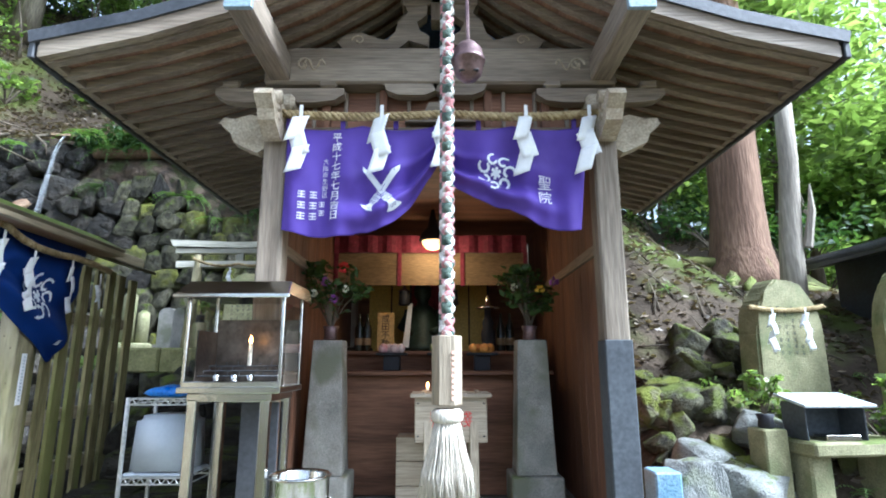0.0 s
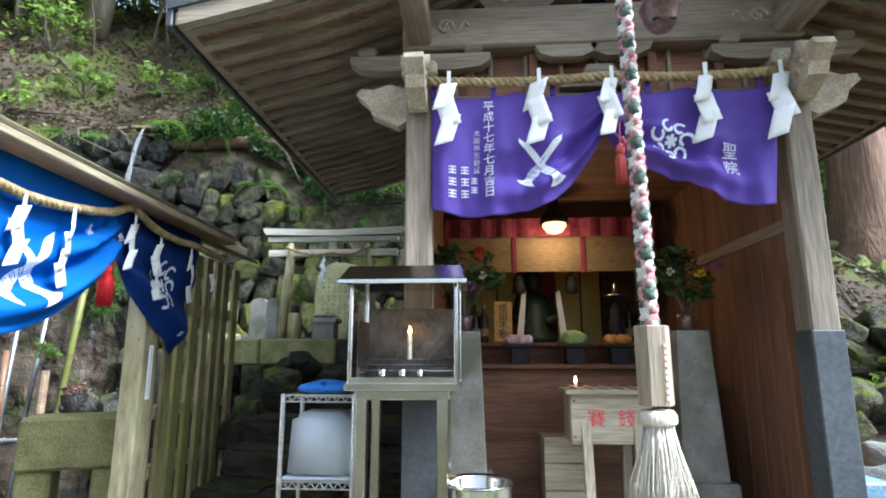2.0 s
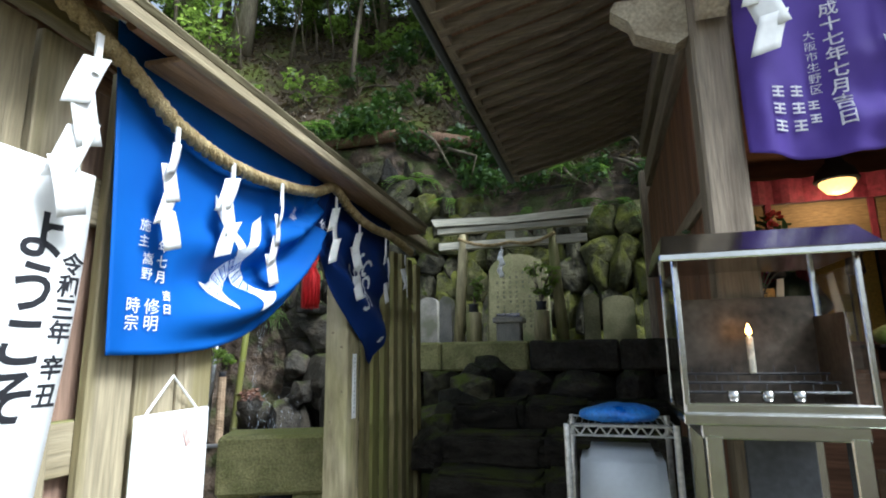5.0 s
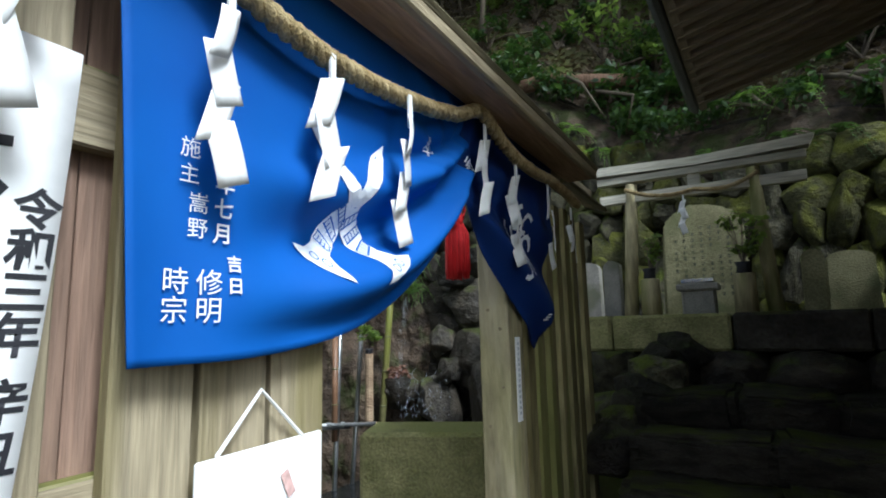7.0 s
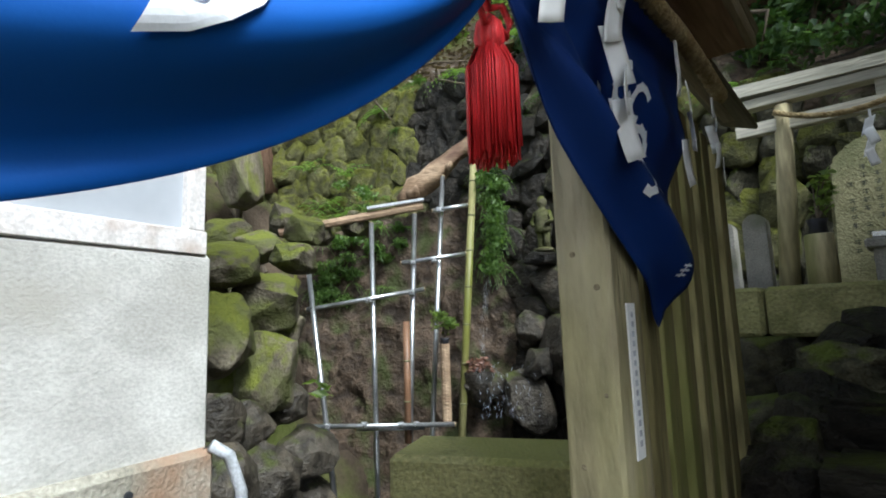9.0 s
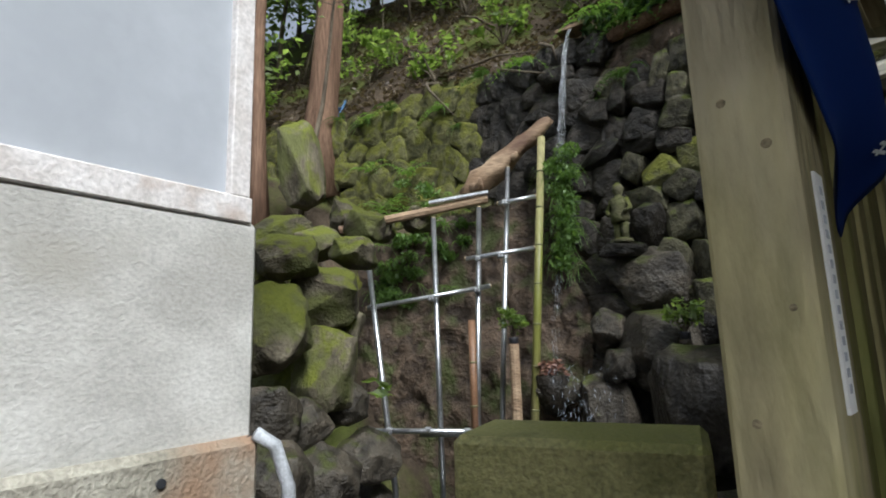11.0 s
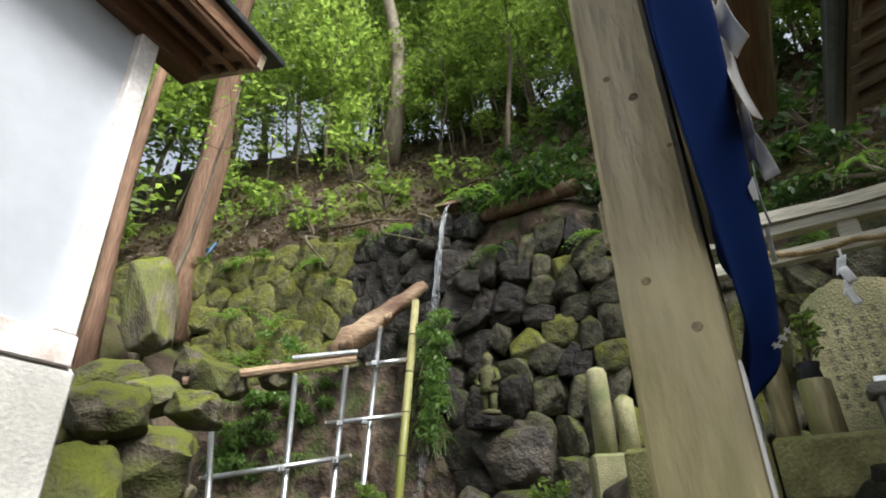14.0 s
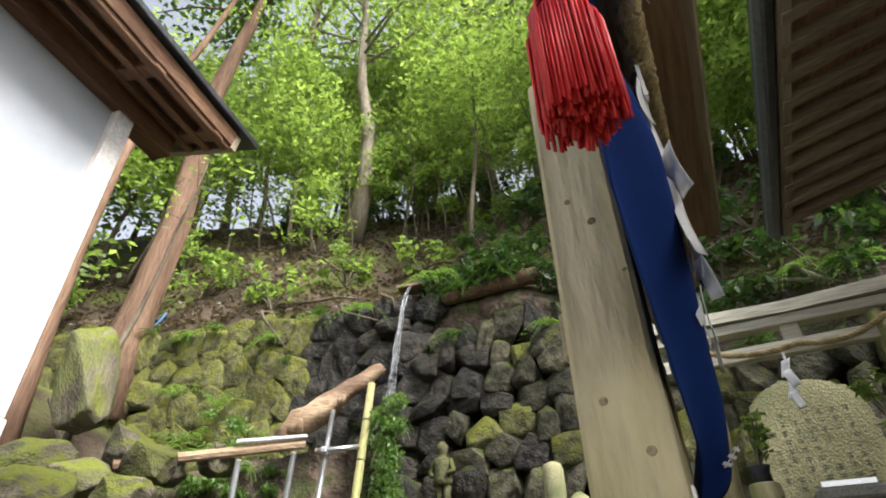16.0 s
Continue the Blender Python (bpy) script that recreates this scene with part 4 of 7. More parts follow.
for s in (-1, 1):
    rows = [s * d for d in (0, 0.4, 0.75, 1.05, 1.6, 2.15)]
    bm = bmesh.new()
    sheet(bm, 5, 1, lambda u, v: (HX + rows[round(u * 5)], RF + (RB - RF) * v, roof_z(rows[round(u * 5)]) + 0.085), 0)
    bmesh.ops.recalc_face_normals(bm, faces=bm.faces)
    bmesh.ops.solidify(bm, geom=bm.faces[:], thickness=0.02)
    part("roof_boarding", bm, eave_y, hall, "brown roof boarding")
    bm = bmesh.new()
    sheet(bm, 5, 1, lambda u, v: (HX + rows[round(u * 5)] * 1.03, RF - 0.05 + (RB - RF + 0.1) * v, roof_z(rows[round(u * 5)]) + 0.17), 0)
    bmesh.ops.recalc_face_normals(bm, faces=bm.faces)
    bmesh.ops.solidify(bm, geom=bm.faces[:], thickness=0.07)
    part("roof_covering", bm, dark_m, hall, "dark roof covering")
    y = RF + 0.05
    while y < RB:
        part("rafter", curved_bar(rows, y - 0.025, y + 0.025, 0.015, 0.08), hall_x, hall)
        y += 0.145
    part("eave_strip", bx((HX + s * 2.14, (RF + RB) / 2, roof_z(2.14) + 0.06), (0.05, RB - RF + 0.06, 0.07)), hall_y, hall)
    part("eave_fascia", bx((HX + s * 2.19, (RF + RB) / 2, roof_z(2.19) + 0.1), (0.035, RB - RF + 0.08, 0.15), bevel=0.006), dark_m, hall, "dark sheet edge of the roof")
    part("barge_board", curved_bar(rows, RF - 0.035, RF + 0.015, 0.02, 0.17), hall_x, hall)
    bm = tube(bmesh.new(), [(HX + s * 2.2, RF + 0.02, 3.03), (HX + s * 2.2, RB, 3.0)], 0.035, 8)
    part("gutter", bm, slate_m, hall, "dark rain gutter")
    for x0 in (1.0,):
        part("purlin", bx((HX + s * x0, 3.95, 3.18), (0.13, 3.4, 0.17), bevel=0.01), hall_y, hall)
        part("purlin_cap", bx((HX + s * x0, 2.24, 3.18), (0.14, 0.03, 0.18)), mat("blue_grey_metal", (0.2, 0.27, 0.32), (0.3, 0.38, 0.43), 0.5), hall, "blue-grey metal cap")
    # bracket arms and carved nosings at the post head
    part("bearing_block", bx((HX + s * 1.0, PY, 2.95), (0.2, 0.2, 0.1), bevel=0.02), carve_m, hall)
    part("bracket_arm", pr([(-0.4, 0.05), (0.4, 0.05), (0.4, 0.01), (0.34, -0.03), (0.22, -0.045), (-0.22, -0.045), (-0.34, -0.03), (-0.4, 0.01)], Matrix.Translation((HX + s * 1.0, PY - 0.02, 3.0)) @ FRONT, 0.08), hall_x, hall)
    for k in (-0.30, 0.30):
        part("small_block", bx((HX + s * 1.0 + k, PY - 0.02, 3.078), (0.11, 0.11, 0.05), bevel=0.012), hall_x, hall)
    nose = [(0, 0.09), (0.1, 0.12), (0.2, 0.09), (0.27, 0.1), (0.29, 0.06), (0.22, 0.0), (0.2, -0.06), (0.12, -0.1), (0.05, -0.13), (0, -0.1)]
    part("carved_nosing", pr([(s * a, b) for a, b in nose], Matrix.Translation((HX + s * 1.07, PY, 2.76)) @ FRONT, 0.09), carve_m, hall, "carved scroll nosing")
    part("carved_nosing", pr([(-a, b) for a, b in nose], Matrix.Translation((HX + s * 1.0, PY - 0.07, 2.80)) @ SIDE, 0.1), carve_m, hall, "carved scroll nosing")
    part("nosing_roll", rd((HX + s * 1.0 - 0.075, PY - 0.24, 2.895), (HX + s * 1.0 + 0.075, PY - 0.24, 2.895), 0.042, seg=14), carve_m, hall, "pale rolled head of the carving", True)
    for k in range(4):
        part("nosing_ridge", rd((HX + s * 1.0 - 0.06 + 0.006 * k, PY - 0.23 + 0.03 * k, 2.835 - 0.045 * k), (HX + s * 1.0 + 0.06 - 0.006 * k, PY - 0.23 + 0.03 * k, 2.835 - 0.045 * k), 0.024, seg=10), carve_m, hall, "", True)
    # side walls of upright boards, open above
    for k in range(15):
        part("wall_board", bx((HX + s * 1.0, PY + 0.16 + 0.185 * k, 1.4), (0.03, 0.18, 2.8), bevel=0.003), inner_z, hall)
    part("wall_rail", bx((HX + s * 1.0, 4.2, 2.07), (0.07, 2.3, 0.07)), hall_y, hall)
    part("side_beam", bx((HX + s * 1.0, 4.2, 2.85), (0.12, 2.5, 0.16)), hall_y, hall)
    part("back_post", bx((HX + s * 1.0, 5.95, 1.5), (0.14, 0.14, 3.1)), hall_z, hall)
# gable carving above the beam: frog-leg strut with scrolls
for s in (-1, 1):
    leg = [(s * 0.08, 0.02), (s * 0.2, 0.06), (s * 0.27, 0.0), (s * 0.62, 0.0), (s * 0.66, 0.05), (s * 0.6, 0.1), (s * 0.5, 0.115), (s * 0.42, 0.08), (s * 0.34, 0.06), (s * 0.29, 0.12), (s * 0.27, 0.2), (s * 0.21, 0.26), (s * 0.23, 0.32), (s * 0.08, 0.32), (s * 0.09, 0.24), (s * 0.15, 0.19), (s * 0.13, 0.13), (s * 0.07, 0.09)]
    part("gable_carving", pr(leg, Matrix.Translation((HX, PY - 0.01, 3.328)) @ FRONT, 0.08), hall_x, hall, "carved scrolled leg of the gable strut")
    part("scroll_line", tb([(HX + s * 0.52 + s * 0.045 * math.cos(q) * (1 - q / 8), PY - 0.054, 3.385 + 0.04 * math.sin(q) * (1 - q / 8)) for q in [k * 0.5 for k in range(13)]], 0.006, 5), carve_m, hall)
    part("cloud_scroll", tb([(HX + s * (0.72 + 0.1 * q), PY - 0.078, 3.2 + 0.035 * math.sin(q * 7)) for q in [k / 10 for k in range(16)]], 0.007, 5), carve_m, hall, "carved cloud line on the beam")
part("strut_cap", bx((HX, PY, 3.665), (0.5, 0.12, 0.05), bevel=0.012), hall_x, hall)
part("king_post", bx((HX, PY, 3.68), (0.12, 0.12, 0.3)), hall_z, hall)
part("ridge_beam", bx((HX, 3.85, 3.86), (0.13, 3.3, 0.15)), hall_y, hall)
part("gable_back", pr([(-1.0, -0.2), (1.0, -0.2), (0.75, 0.15), (0.4, 0.36), (0, 0.66), (-0.4, 0.36), (-0.75, 0.15)], Matrix.Translation((HX, PY + 0.3, 3.25)) @ FRONT, 0.03), mat("gable_paint", (0.05, 0.075, 0.12), (0.09, 0.13, 0.19), 0.7), hall, "dark blue-grey gable boarding")
for s in (-0.45, 0.45):
    part("beam_scroll", tb([(HX + s * 1.9 + 0.05 * math.cos(a) * (1 - a / 9), PY - 0.08, 3.2 + 0.05 * math.sin(a) * (1 - a / 9)) for a in [k * 0.5 for k in range(15)]], 0.008, 5), carve_m, hall, "carved scroll line")
for s in (-0.18, 0.12):
    part("bracket_block", pr([(-0.17, 0.045), (0.17, 0.045), (0.15, 0.0), (0.08, -0.03), (-0.08, -0.03), (-0.15, 0.0)], Matrix.Translation((HX + s, PY - 0.03, 3.03)) @ FRONT, 0.08), hall_x, hall)
part("panel_carving", pr([(-0.22, -0.07), (0.22, -0.07), (0.16, -0.02), (0.1, 0.0), (0.07, 0.06), (-0.07, 0.06), (-0.1, 0.0), (-0.16, -0.02)], Matrix.Translation((HX, PY - 0.02, 2.9)) @ FRONT, 0.06), hall_x, hall, "carved block between the beams")
for s in range(-4, 5):
    part("lattice_bar", bx((HX + 0.2 * s, PY + 0.035, 2.93), (0.022, 0.03, 0.28)), hall_z, hall)
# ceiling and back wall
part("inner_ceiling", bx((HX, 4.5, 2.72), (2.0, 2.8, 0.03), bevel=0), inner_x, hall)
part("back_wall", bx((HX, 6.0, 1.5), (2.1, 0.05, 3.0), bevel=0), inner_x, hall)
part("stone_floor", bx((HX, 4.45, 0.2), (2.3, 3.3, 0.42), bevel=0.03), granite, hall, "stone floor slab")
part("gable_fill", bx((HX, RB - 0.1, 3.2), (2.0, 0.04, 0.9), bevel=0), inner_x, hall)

# purple curtain
purple_m = mat("purple_cotton", (0.07, 0.035, 0.24), (0.1, 0.055, 0.33), 0.65, 4, 400, 0.02, spec=0.3, speck=0.05)
CY = 2.925


def pur_y(x, z):
    """Fold depth of the purple curtain: swags along the hem, creases under the loops."""
    if x < -0.04:
        u = min(1, max(0, (x + 0.955) / 0.91))
        lo = 2.13 - 0.02 * math.sin(u * 3) + 0.40 * max(0, (u - 0.42) / 0.58) ** 2.1
        reach = smooth01(0.2, 0.6, u)
    else:
        u = min(1, max(0, (x + 0.04) / 0.83))
        lo = 2.53 - 0.40 * min(1, u * 1.08) ** 0.62
        reach = smooth01(1.0, 0.5, u)
    v = (2.78 - z) / (2.78 - lo)
    swag = (0.056 * math.exp(-((v - 0.86) / 0.08) ** 2) - 0.03 * math.exp(-((v - 0.7) / 0.08) ** 2) + 0.022 * math.exp(-((v - 0.5) / 0.07) ** 2)) * reach
    crease = 0.022 * math.sin(x * 23 + 2 + 1.5 * v) * smooth01(0.05, 0.4, v) + 0.006 * math.sin(x * 51 - 4 * v) * smooth01(0.3, 0.8, v)
    return CY - swag - crease


def pur_left(u, v):
    x = -0.955 + 0.91 * u
    lo = 2.13 - 0.02 * math.sin(u * 3) + 0.40 * max(0, (u - 0.42) / 0.58) ** 2.1
    z = 2.78 - 0.03 * math.sin(math.pi * ((u * 2) % 1)) + (lo - 2.78) * v
    return (x, pur_y(x, z), z)


def pur_right(u, v):
    x = -0.04 + 0.83 * u
    lo = 2.53 - 0.40 * min(1, u * 1.08) ** 0.62
    z = 2.78 - 0.03 * math.sin(math.pi * ((u * 2) % 1)) + (lo - 2.78) * v
    return (x + 0.06 * u * (1 - v), pur_y(x, z), z)


cp = thing("curtain", "purple cotton shrine curtain looped up at the middle", "curtain", (HX, CY, 2.78))
part("left_panel", sheet(bmesh.new(), 70, 50, pur_left, 0.003), purple_m, cp, "", True)
part("right_panel", sheet(bmesh.new(), 64, 50, pur_right, 0.003), purple_m, cp, "", True)
for x in (-0.95, -0.62, -0.3, 0.2, 0.47, 0.78):
    part("loop", bx((x, CY, 2.80), (0.03, 0.012, 0.09)), purple_m, cp)


def on_pur(cx, cz, proud=0.012):
    return lambda a, b: (cx + a, pur_y(cx + a, cz + b) - proud, cz + b)


dye2 = mat("pale_dye", (0.62, 0.6, 0.68), (0.72, 0.7, 0.76), 0.85, 6, 160, 0.1)
letters("平成十七年七月吉日", 0.06, on_pur(-0.65, 2.68), dye2, cp, pitch=1.02, bold=0.0008)
letters("聖院", 0.088, on_pur(0.585, 2.38, 0.024), dye2, cp)
bm = bmesh.new()
letters("大阪市生野区", 0.038, on_pur(-0.715, 2.54), dye2, cp, pitch=1.1)
for cx, cz, n, s in ((-0.78, 2.36, 3, 0.05), (-0.845, 2.36, 3, 0.05), (-0.73, 2.3, 2, 0.04)):
    for k in range(n):
        for q in range(3):
            box(bm, (cx, cz - k * s * 1.3 - q * s * 0.33, 0), (s * 0.8, s * 0.14, 0))
        box(bm, (cx, cz - k * s * 1.3 - s * 0.3, 0), (s * 0.14, s * 0.8, 0))
for v in bm.verts:
    v.co = Vector(on_pur(0, 0)(v.co.x, v.co.y))
tagged(part("printed_mark", bm, dye2, cp), kind="stuff")


crossed_emblem(on_pur(-0.38, 2.37), purple_m, cp, 0.62, (0, -1, 0))


def on_pur2(a, b):
    return on_pur(0.3, 2.48)(a, b)


ring_emblem(on_pur2, purple_m, cp, 0.85)

sr = thing("straw_rope", "twisted straw rope tied across the hall front", "straw rope", (HX, 2.9, 2.86))
part("rope", twisted(bmesh.new(), sag((-0.98, 2.9, 2.85), (0.0, 2.885, 2.84), 0.02) + sag((0.02, 2.885, 2.84), (0.97, 2.9, 2.86), 0.025)[1:], 0.027, pitch=0.11), straw_m, sr, "", True)
for k, (x, s) in enumerate(((-0.86, 1.5), (-0.38, 1.5), (0.0, 1.4), (0.48, 1.5), (0.86, 1.5))):
    shide((x, 2.86, 2.87), s, "y", 3, 20 + k)
tassel_thing((0.02, 2.86, 2.46), 0.13, 0.025, mat("faded_red_silk", (0.45, 0.06, 0.05), (0.6, 0.12, 0.1), 0.7), "faded red tassel in front of the purple curtain")

# bell and braided bell rope
bell = thing("bell", "round bronze shrine bell with a slot", "bell", (0.11, 2.42, 3.1))
bronze = mat("dull_bronze", (0.16, 0.1, 0.1), (0.26, 0.18, 0.17), 0.4, 6, 60, 0.08, metal=0.7)
prof = [(0.012, 0.1), (0.05, 0.095), (0.085, 0.06), (0.098, 0.012), (0.106, 0.008), (0.106, -0.008), (0.098, -0.012), (0.085, -0.07), (0.05, -0.1), (0.01, -0.11)]
part("body", lt((0.115, 2.42, 2.91), [(r * 0.84, h * 1.05) for r, h in prof], 24), bronze, bell, "", True)
part("hanger", tb([(0.115, 2.42, 2.98), (0.11, 2.5, 3.86)], 0.01, 6), bronze, bell)
part("slot", bx((0.115, 2.41, 2.83), (0.1, 0.1, 0.012)), ink_m, bell)
rope = thing("bell_rope", "thick braided bell rope of white, red and green cords", "bell rope", (0.0, 2.55, 3.9))
top, bot = (0.012, 2.62, 3.85), (0.0, 2.5, 1.49)
cords = ((mat("white_cord", (0.66, 0.62, 0.56), (0.8, 0.77, 0.72), 0.85, 12, 150, 0.4), (0, 3), "white cords"),
         (mat("pink_cord", (0.5, 0.2, 0.2), (0.65, 0.34, 0.33), 0.85, 12, 150, 0.4), (1, 4), "faded red cords"),
         (mat("green_cord", (0.06, 0.09, 0.07), (0.14, 0.18, 0.14), 0.85, 12, 150, 0.4), (2, 5), "dark green cords"))
for m, ids, lab in cords:
    bm = bmesh.new()
    for k in ids:
        # opposite hands make the plait cross
        path = []
        for i in range(240):
            w = i / 239
            a = (1 if k < 3 else -1) * w * 2.36 / 0.17 * 2 * math.pi + k * 2 * math.pi / 3 + (0.5 if k > 2 else 0)
            r = 0.022 + 0.006 * math.sin(3 * a)
            path.append((top[0] + (bot[0] - top[0]) * w + r * math.cos(a), top[1] + (bot[1] - top[1]) * w + r * math.sin(a), top[2] + (bot[2] - top[2]) * w))
        tube(bm, path, 0.0165, 6)
    part("cord", bm, m, rope, lab, True)
part("handle", lt((0.0, 2.5, 1.18), [(0.068, 0), (0.072, 0.004), (0.072, 0.316), (0.068, 0.32)], 6), pale_z, rope, "hexagonal pale wooden handle")
ml = bmesh.new()
for k in range(9):
    box(ml, (0.028, 2.434, 1.42 - 0.026 * k), (0.016, 0.002, 0.016), (0, 0, 30))
part("handle_writing", ml, mat("faint_red_ink", (0.5, 0.25, 0.18), (0.6, 0.36, 0.27), 0.8), rope)
part("collar", lt((0.0, 2.5, 1.1), [(0.06, 0), (0.075, 0.015), (0.075, 0.045), (0.062, 0.062)], 18), hemp_m, rope, "", True)
fr = random.Random(9)
for grp in range(6):
    bm = bmesh.new()
    for k in range(100):
        a = fr.uniform(0, 2 * math.pi)
        r = 0.075 * math.sqrt(fr.random())
        q = 1.3 + fr.uniform(-0.2, 0.5)
        zb = 0.70 + fr.uniform(0, 0.09)
        c, s_ = math.cos(a), math.sin(a)
        tube(bm, [(0.8 * r * c, 2.5 + 0.8 * r * s_, 1.1), (1.05 * r * c, 2.5 + 1.05 * r * s_, 1.02), (q * r * c, 2.5 + q * r * s_, 0.88), (q * r * c + fr.uniform(-.022, .022), 2.5 + q * r * s_ + fr.uniform(-.015, .015), zb)], 0.0028, 4)
    part("fringe", bm, hemp_m, rope, "", True)

# ---- things in and before the hall ----
def flame_thing(at, h, label):
    """A lit candle in its cup."""
    t = thing("candle", label, "candle", at, "candles")
    part("wax", lt(at, [(0.009, 0), (0.011, 0.003), (0.011, h), (0.004, h + 0.004)], 12), mat("wax", (0.75, 0.68, 0.55), (0.85, 0.8, 0.68), 0.5), t, "", True)
    part("flame", lt((at[0], at[1], at[2] + h + 0.004), [(0.003, 0), (0.0105, 0.009), (0.009, 0.022), (0.002, 0.04)], 10), mat("flame", (1.0, 0.4, 0.06), (1.0, 0.42, 0.08), emit=5.0), t, "glowing flame", True)
    lamp = new("candle_light", bpy.data.lights.new("candle_light", "POINT"))
    lamp.data.energy, lamp.data.color, lamp.data.shadow_soft_size = 0.03, (1.0, 0.5, 0.18), 0.012
    lamp.location = (at[0], at[1] - 0.03, at[2] + h + 0.04)
    return t


ox, oy = 0.035, 3.60
ob_ = thing("offering_box", "pale wooden offering box on a stand with red characters", "offering box", (ox, oy, 0.42))
part("front_panel", bx((ox, oy - 0.13, 1.02), (0.46, 0.022, 0.28)), pale_x, ob_)
part("back_panel", bx((ox, oy + 0.13, 1.02), (0.46, 0.022, 0.28)), pale_x, ob_)
for s in (-1, 1):
    part("side_panel", bx((ox + s * 0.222, oy, 1.02), (0.022, 0.236, 0.28)), pale_x, ob_)
part("lid_frame", bx((ox, oy, 1.17), (0.52, 0.34, 0.025)), pale_x, ob_)
for k in range(5):
    part("slat", bx((ox - 0.18 + 0.09 * k, oy, 1.187), (0.03, 0.3, 0.012)), pale_z, ob_)
part("bottom", bx((ox, oy, 0.89), (0.44, 0.24, 0.02)), pale_x, ob_)
for s in (-1, 1):
    for q in (-1, 1):
        part("leg", bx((ox + s * 0.145, oy + q * 0.158, 0.75), (0.055, 0.03, 0.68), (q * 7, 0, 0)), pale_z, ob_)
redink = mat("red_paint", (0.55, 0.03, 0.03), (0.68, 0.06, 0.05), 0.6)
for ch, dx in (("賽", -0.085), ("錢", 0.085)):
    letters(ch, 0.105, lambda a, b, dx=dx: (ox + dx + a, oy - 0.1425, 0.985 + b), redink, ob_, column=False)
for s in (-1, 1):
    for q in (-0.1, 0.1):
        part("nail", rd((ox + s * 0.21, oy - 0.141, 1.02 + q), (ox + s * 0.21, oy - 0.144, 1.02 + q), 0.006), ink_m, ob_)
crate = thing("wooden_crate", "plain pale wooden crate beside the offering box", "crate", (-0.2, 3.82, 0.42))
for k in range(3):
    part("plank", bx((-0.21, 3.82, 0.5 + 0.155 * k), (0.24, 0.26, 0.15)), pale_x, crate)
flame_thing((-0.12, 3.7, 1.187), 0.018, "small lit candle on the offering box")

# candle cabinet of stainless steel and glass
glass_m = bpy.data.materials.new("clear_glass")
glass_m.use_nodes = True
gp = glass_m.node_tree.nodes["Principled BSDF"]
gp.inputs["Roughness"].default_value, gp.inputs["Transmission Weight"].default_value, gp.inputs["IOR"].default_value = 0.02, 1.0, 1.45
gp.inputs["Base Color"].default_value = (0.96, 0.98, 0.97, 1)
cx0, cx1, cyf, cyb = -1.285, -0.815, 2.58, 2.925
cxm, cym = (cx0 + cx1) / 2, (cyf + cyb) / 2
cab = thing("candle_cabinet", "stainless steel candle cabinet with glass sides on a tall stand", "candle cabinet", (cxm, cym, 0))
hood = bmesh.new()
bmesh.ops.create_cube(hood, size=1, matrix=pose(cxm, cym - 0.01, 1.745) @ Matrix.Diagonal((0.56, 0.5, 0.08, 1)))
for v in hood.verts:
    if v.co.z > 1.745:
        v.co.x, v.co.y = cxm + (v.co.x - cxm) * 0.93, cym + 0.05 + (v.co.y - cym) * 0.72
bmesh.ops.bevel(hood, geom=hood.edges[:], offset=0.004, segments=1, affect="EDGES")
part("roof", hood, steel_m, cab, "sloping brushed steel hood")
part("roof_lip", bx((cxm, cyf - 0.085, 1.698), (0.57, 0.012, 0.022)), steel_m, cab)
for x in (cx0, cx1):
    for y in (cyf, cyb):
        part("corner_bar", bx((x, y, 1.48), (0.018, 0.018, 0.46)), steel_m, cab)
        part("leg", bx((x + (0.06 if x == cx0 else -0.06), y, 0.6), (0.045, 0.045, 1.2)), steel_m, cab)
soot = mat("sooty_steel", (0.05, 0.04, 0.032), (0.14, 0.115, 0.09), 0.45, 5, 40, 0.05, metal=0.6, c3=(0.2, 0.17, 0.14))
part("back_plate", bx((cxm, cyb, 1.43), (0.45, 0.008, 0.36), bevel=0), soot, cab, "sooty back plate")
for x in (cx0 + 0.012, cx1 - 0.012):
    part("soot_guard", bx((x, cym + 0.05, 1.40), (0.006, 0.26, 0.28), bevel=0), soot, cab)
for x in (cx0 - 0.004, cx1 + 0.004):
    g = part("side_pane", bx((x, cym, 1.47), (0.004, 0.34, 0.4), bevel=0), glass_m, cab, "clear glass pane")
    g.visible_shadow = False
part("floor_plate", bx((cxm, cym, 1.245), (0.5, 0.42, 0.03)), steel_m, cab)
part("front_lip", bx((cxm, cyf - 0.005, 1.268), (0.48, 0.014, 0.035)), steel_m, cab)
part("drip_tray", bx((cxm, cym, 1.275), (0.42, 0.3, 0.02)), steel_m, cab)
for y in (2.68, 2.75, 2.82):
    part("candle_bar", bx((cxm, y, 1.31 + (y - 2.68) * 0.35), (0.43, 0.012, 0.008)), dark_m, cab)
    for k in range(7):
        part("spike", rd((cxm - 0.18 + 0.06 * k, y, 1.31 + (y - 2.68) * 0.35), (cxm - 0.18 + 0.06 * k, y, 1.335 + (y - 2.68) * 0.35), 0.0025, 0.001, 6), dark_m, cab)
part("stand_top", bx((cxm, cym, 1.21), (0.41, 0.38, 0.04)), steel_m, cab)
part("dark_panel", bx((cxm + 0.06, cyb - 0.06, 0.62), (0.2, 0.02, 1.1)), dark_m, cab)
for x in (-1.15, -1.06, -0.98):
    t = thing("candle_cup", "small glass candle cup on the tray", "candle cup", (x, 2.64, 1.287), "candle cups")
    part("cup", lt((x, 2.64, 1.287), [(0.012, 0), (0.016, 0.003), (0.018, 0.03), (0.015, 0.03)], 12), steel_m, t, "", True)
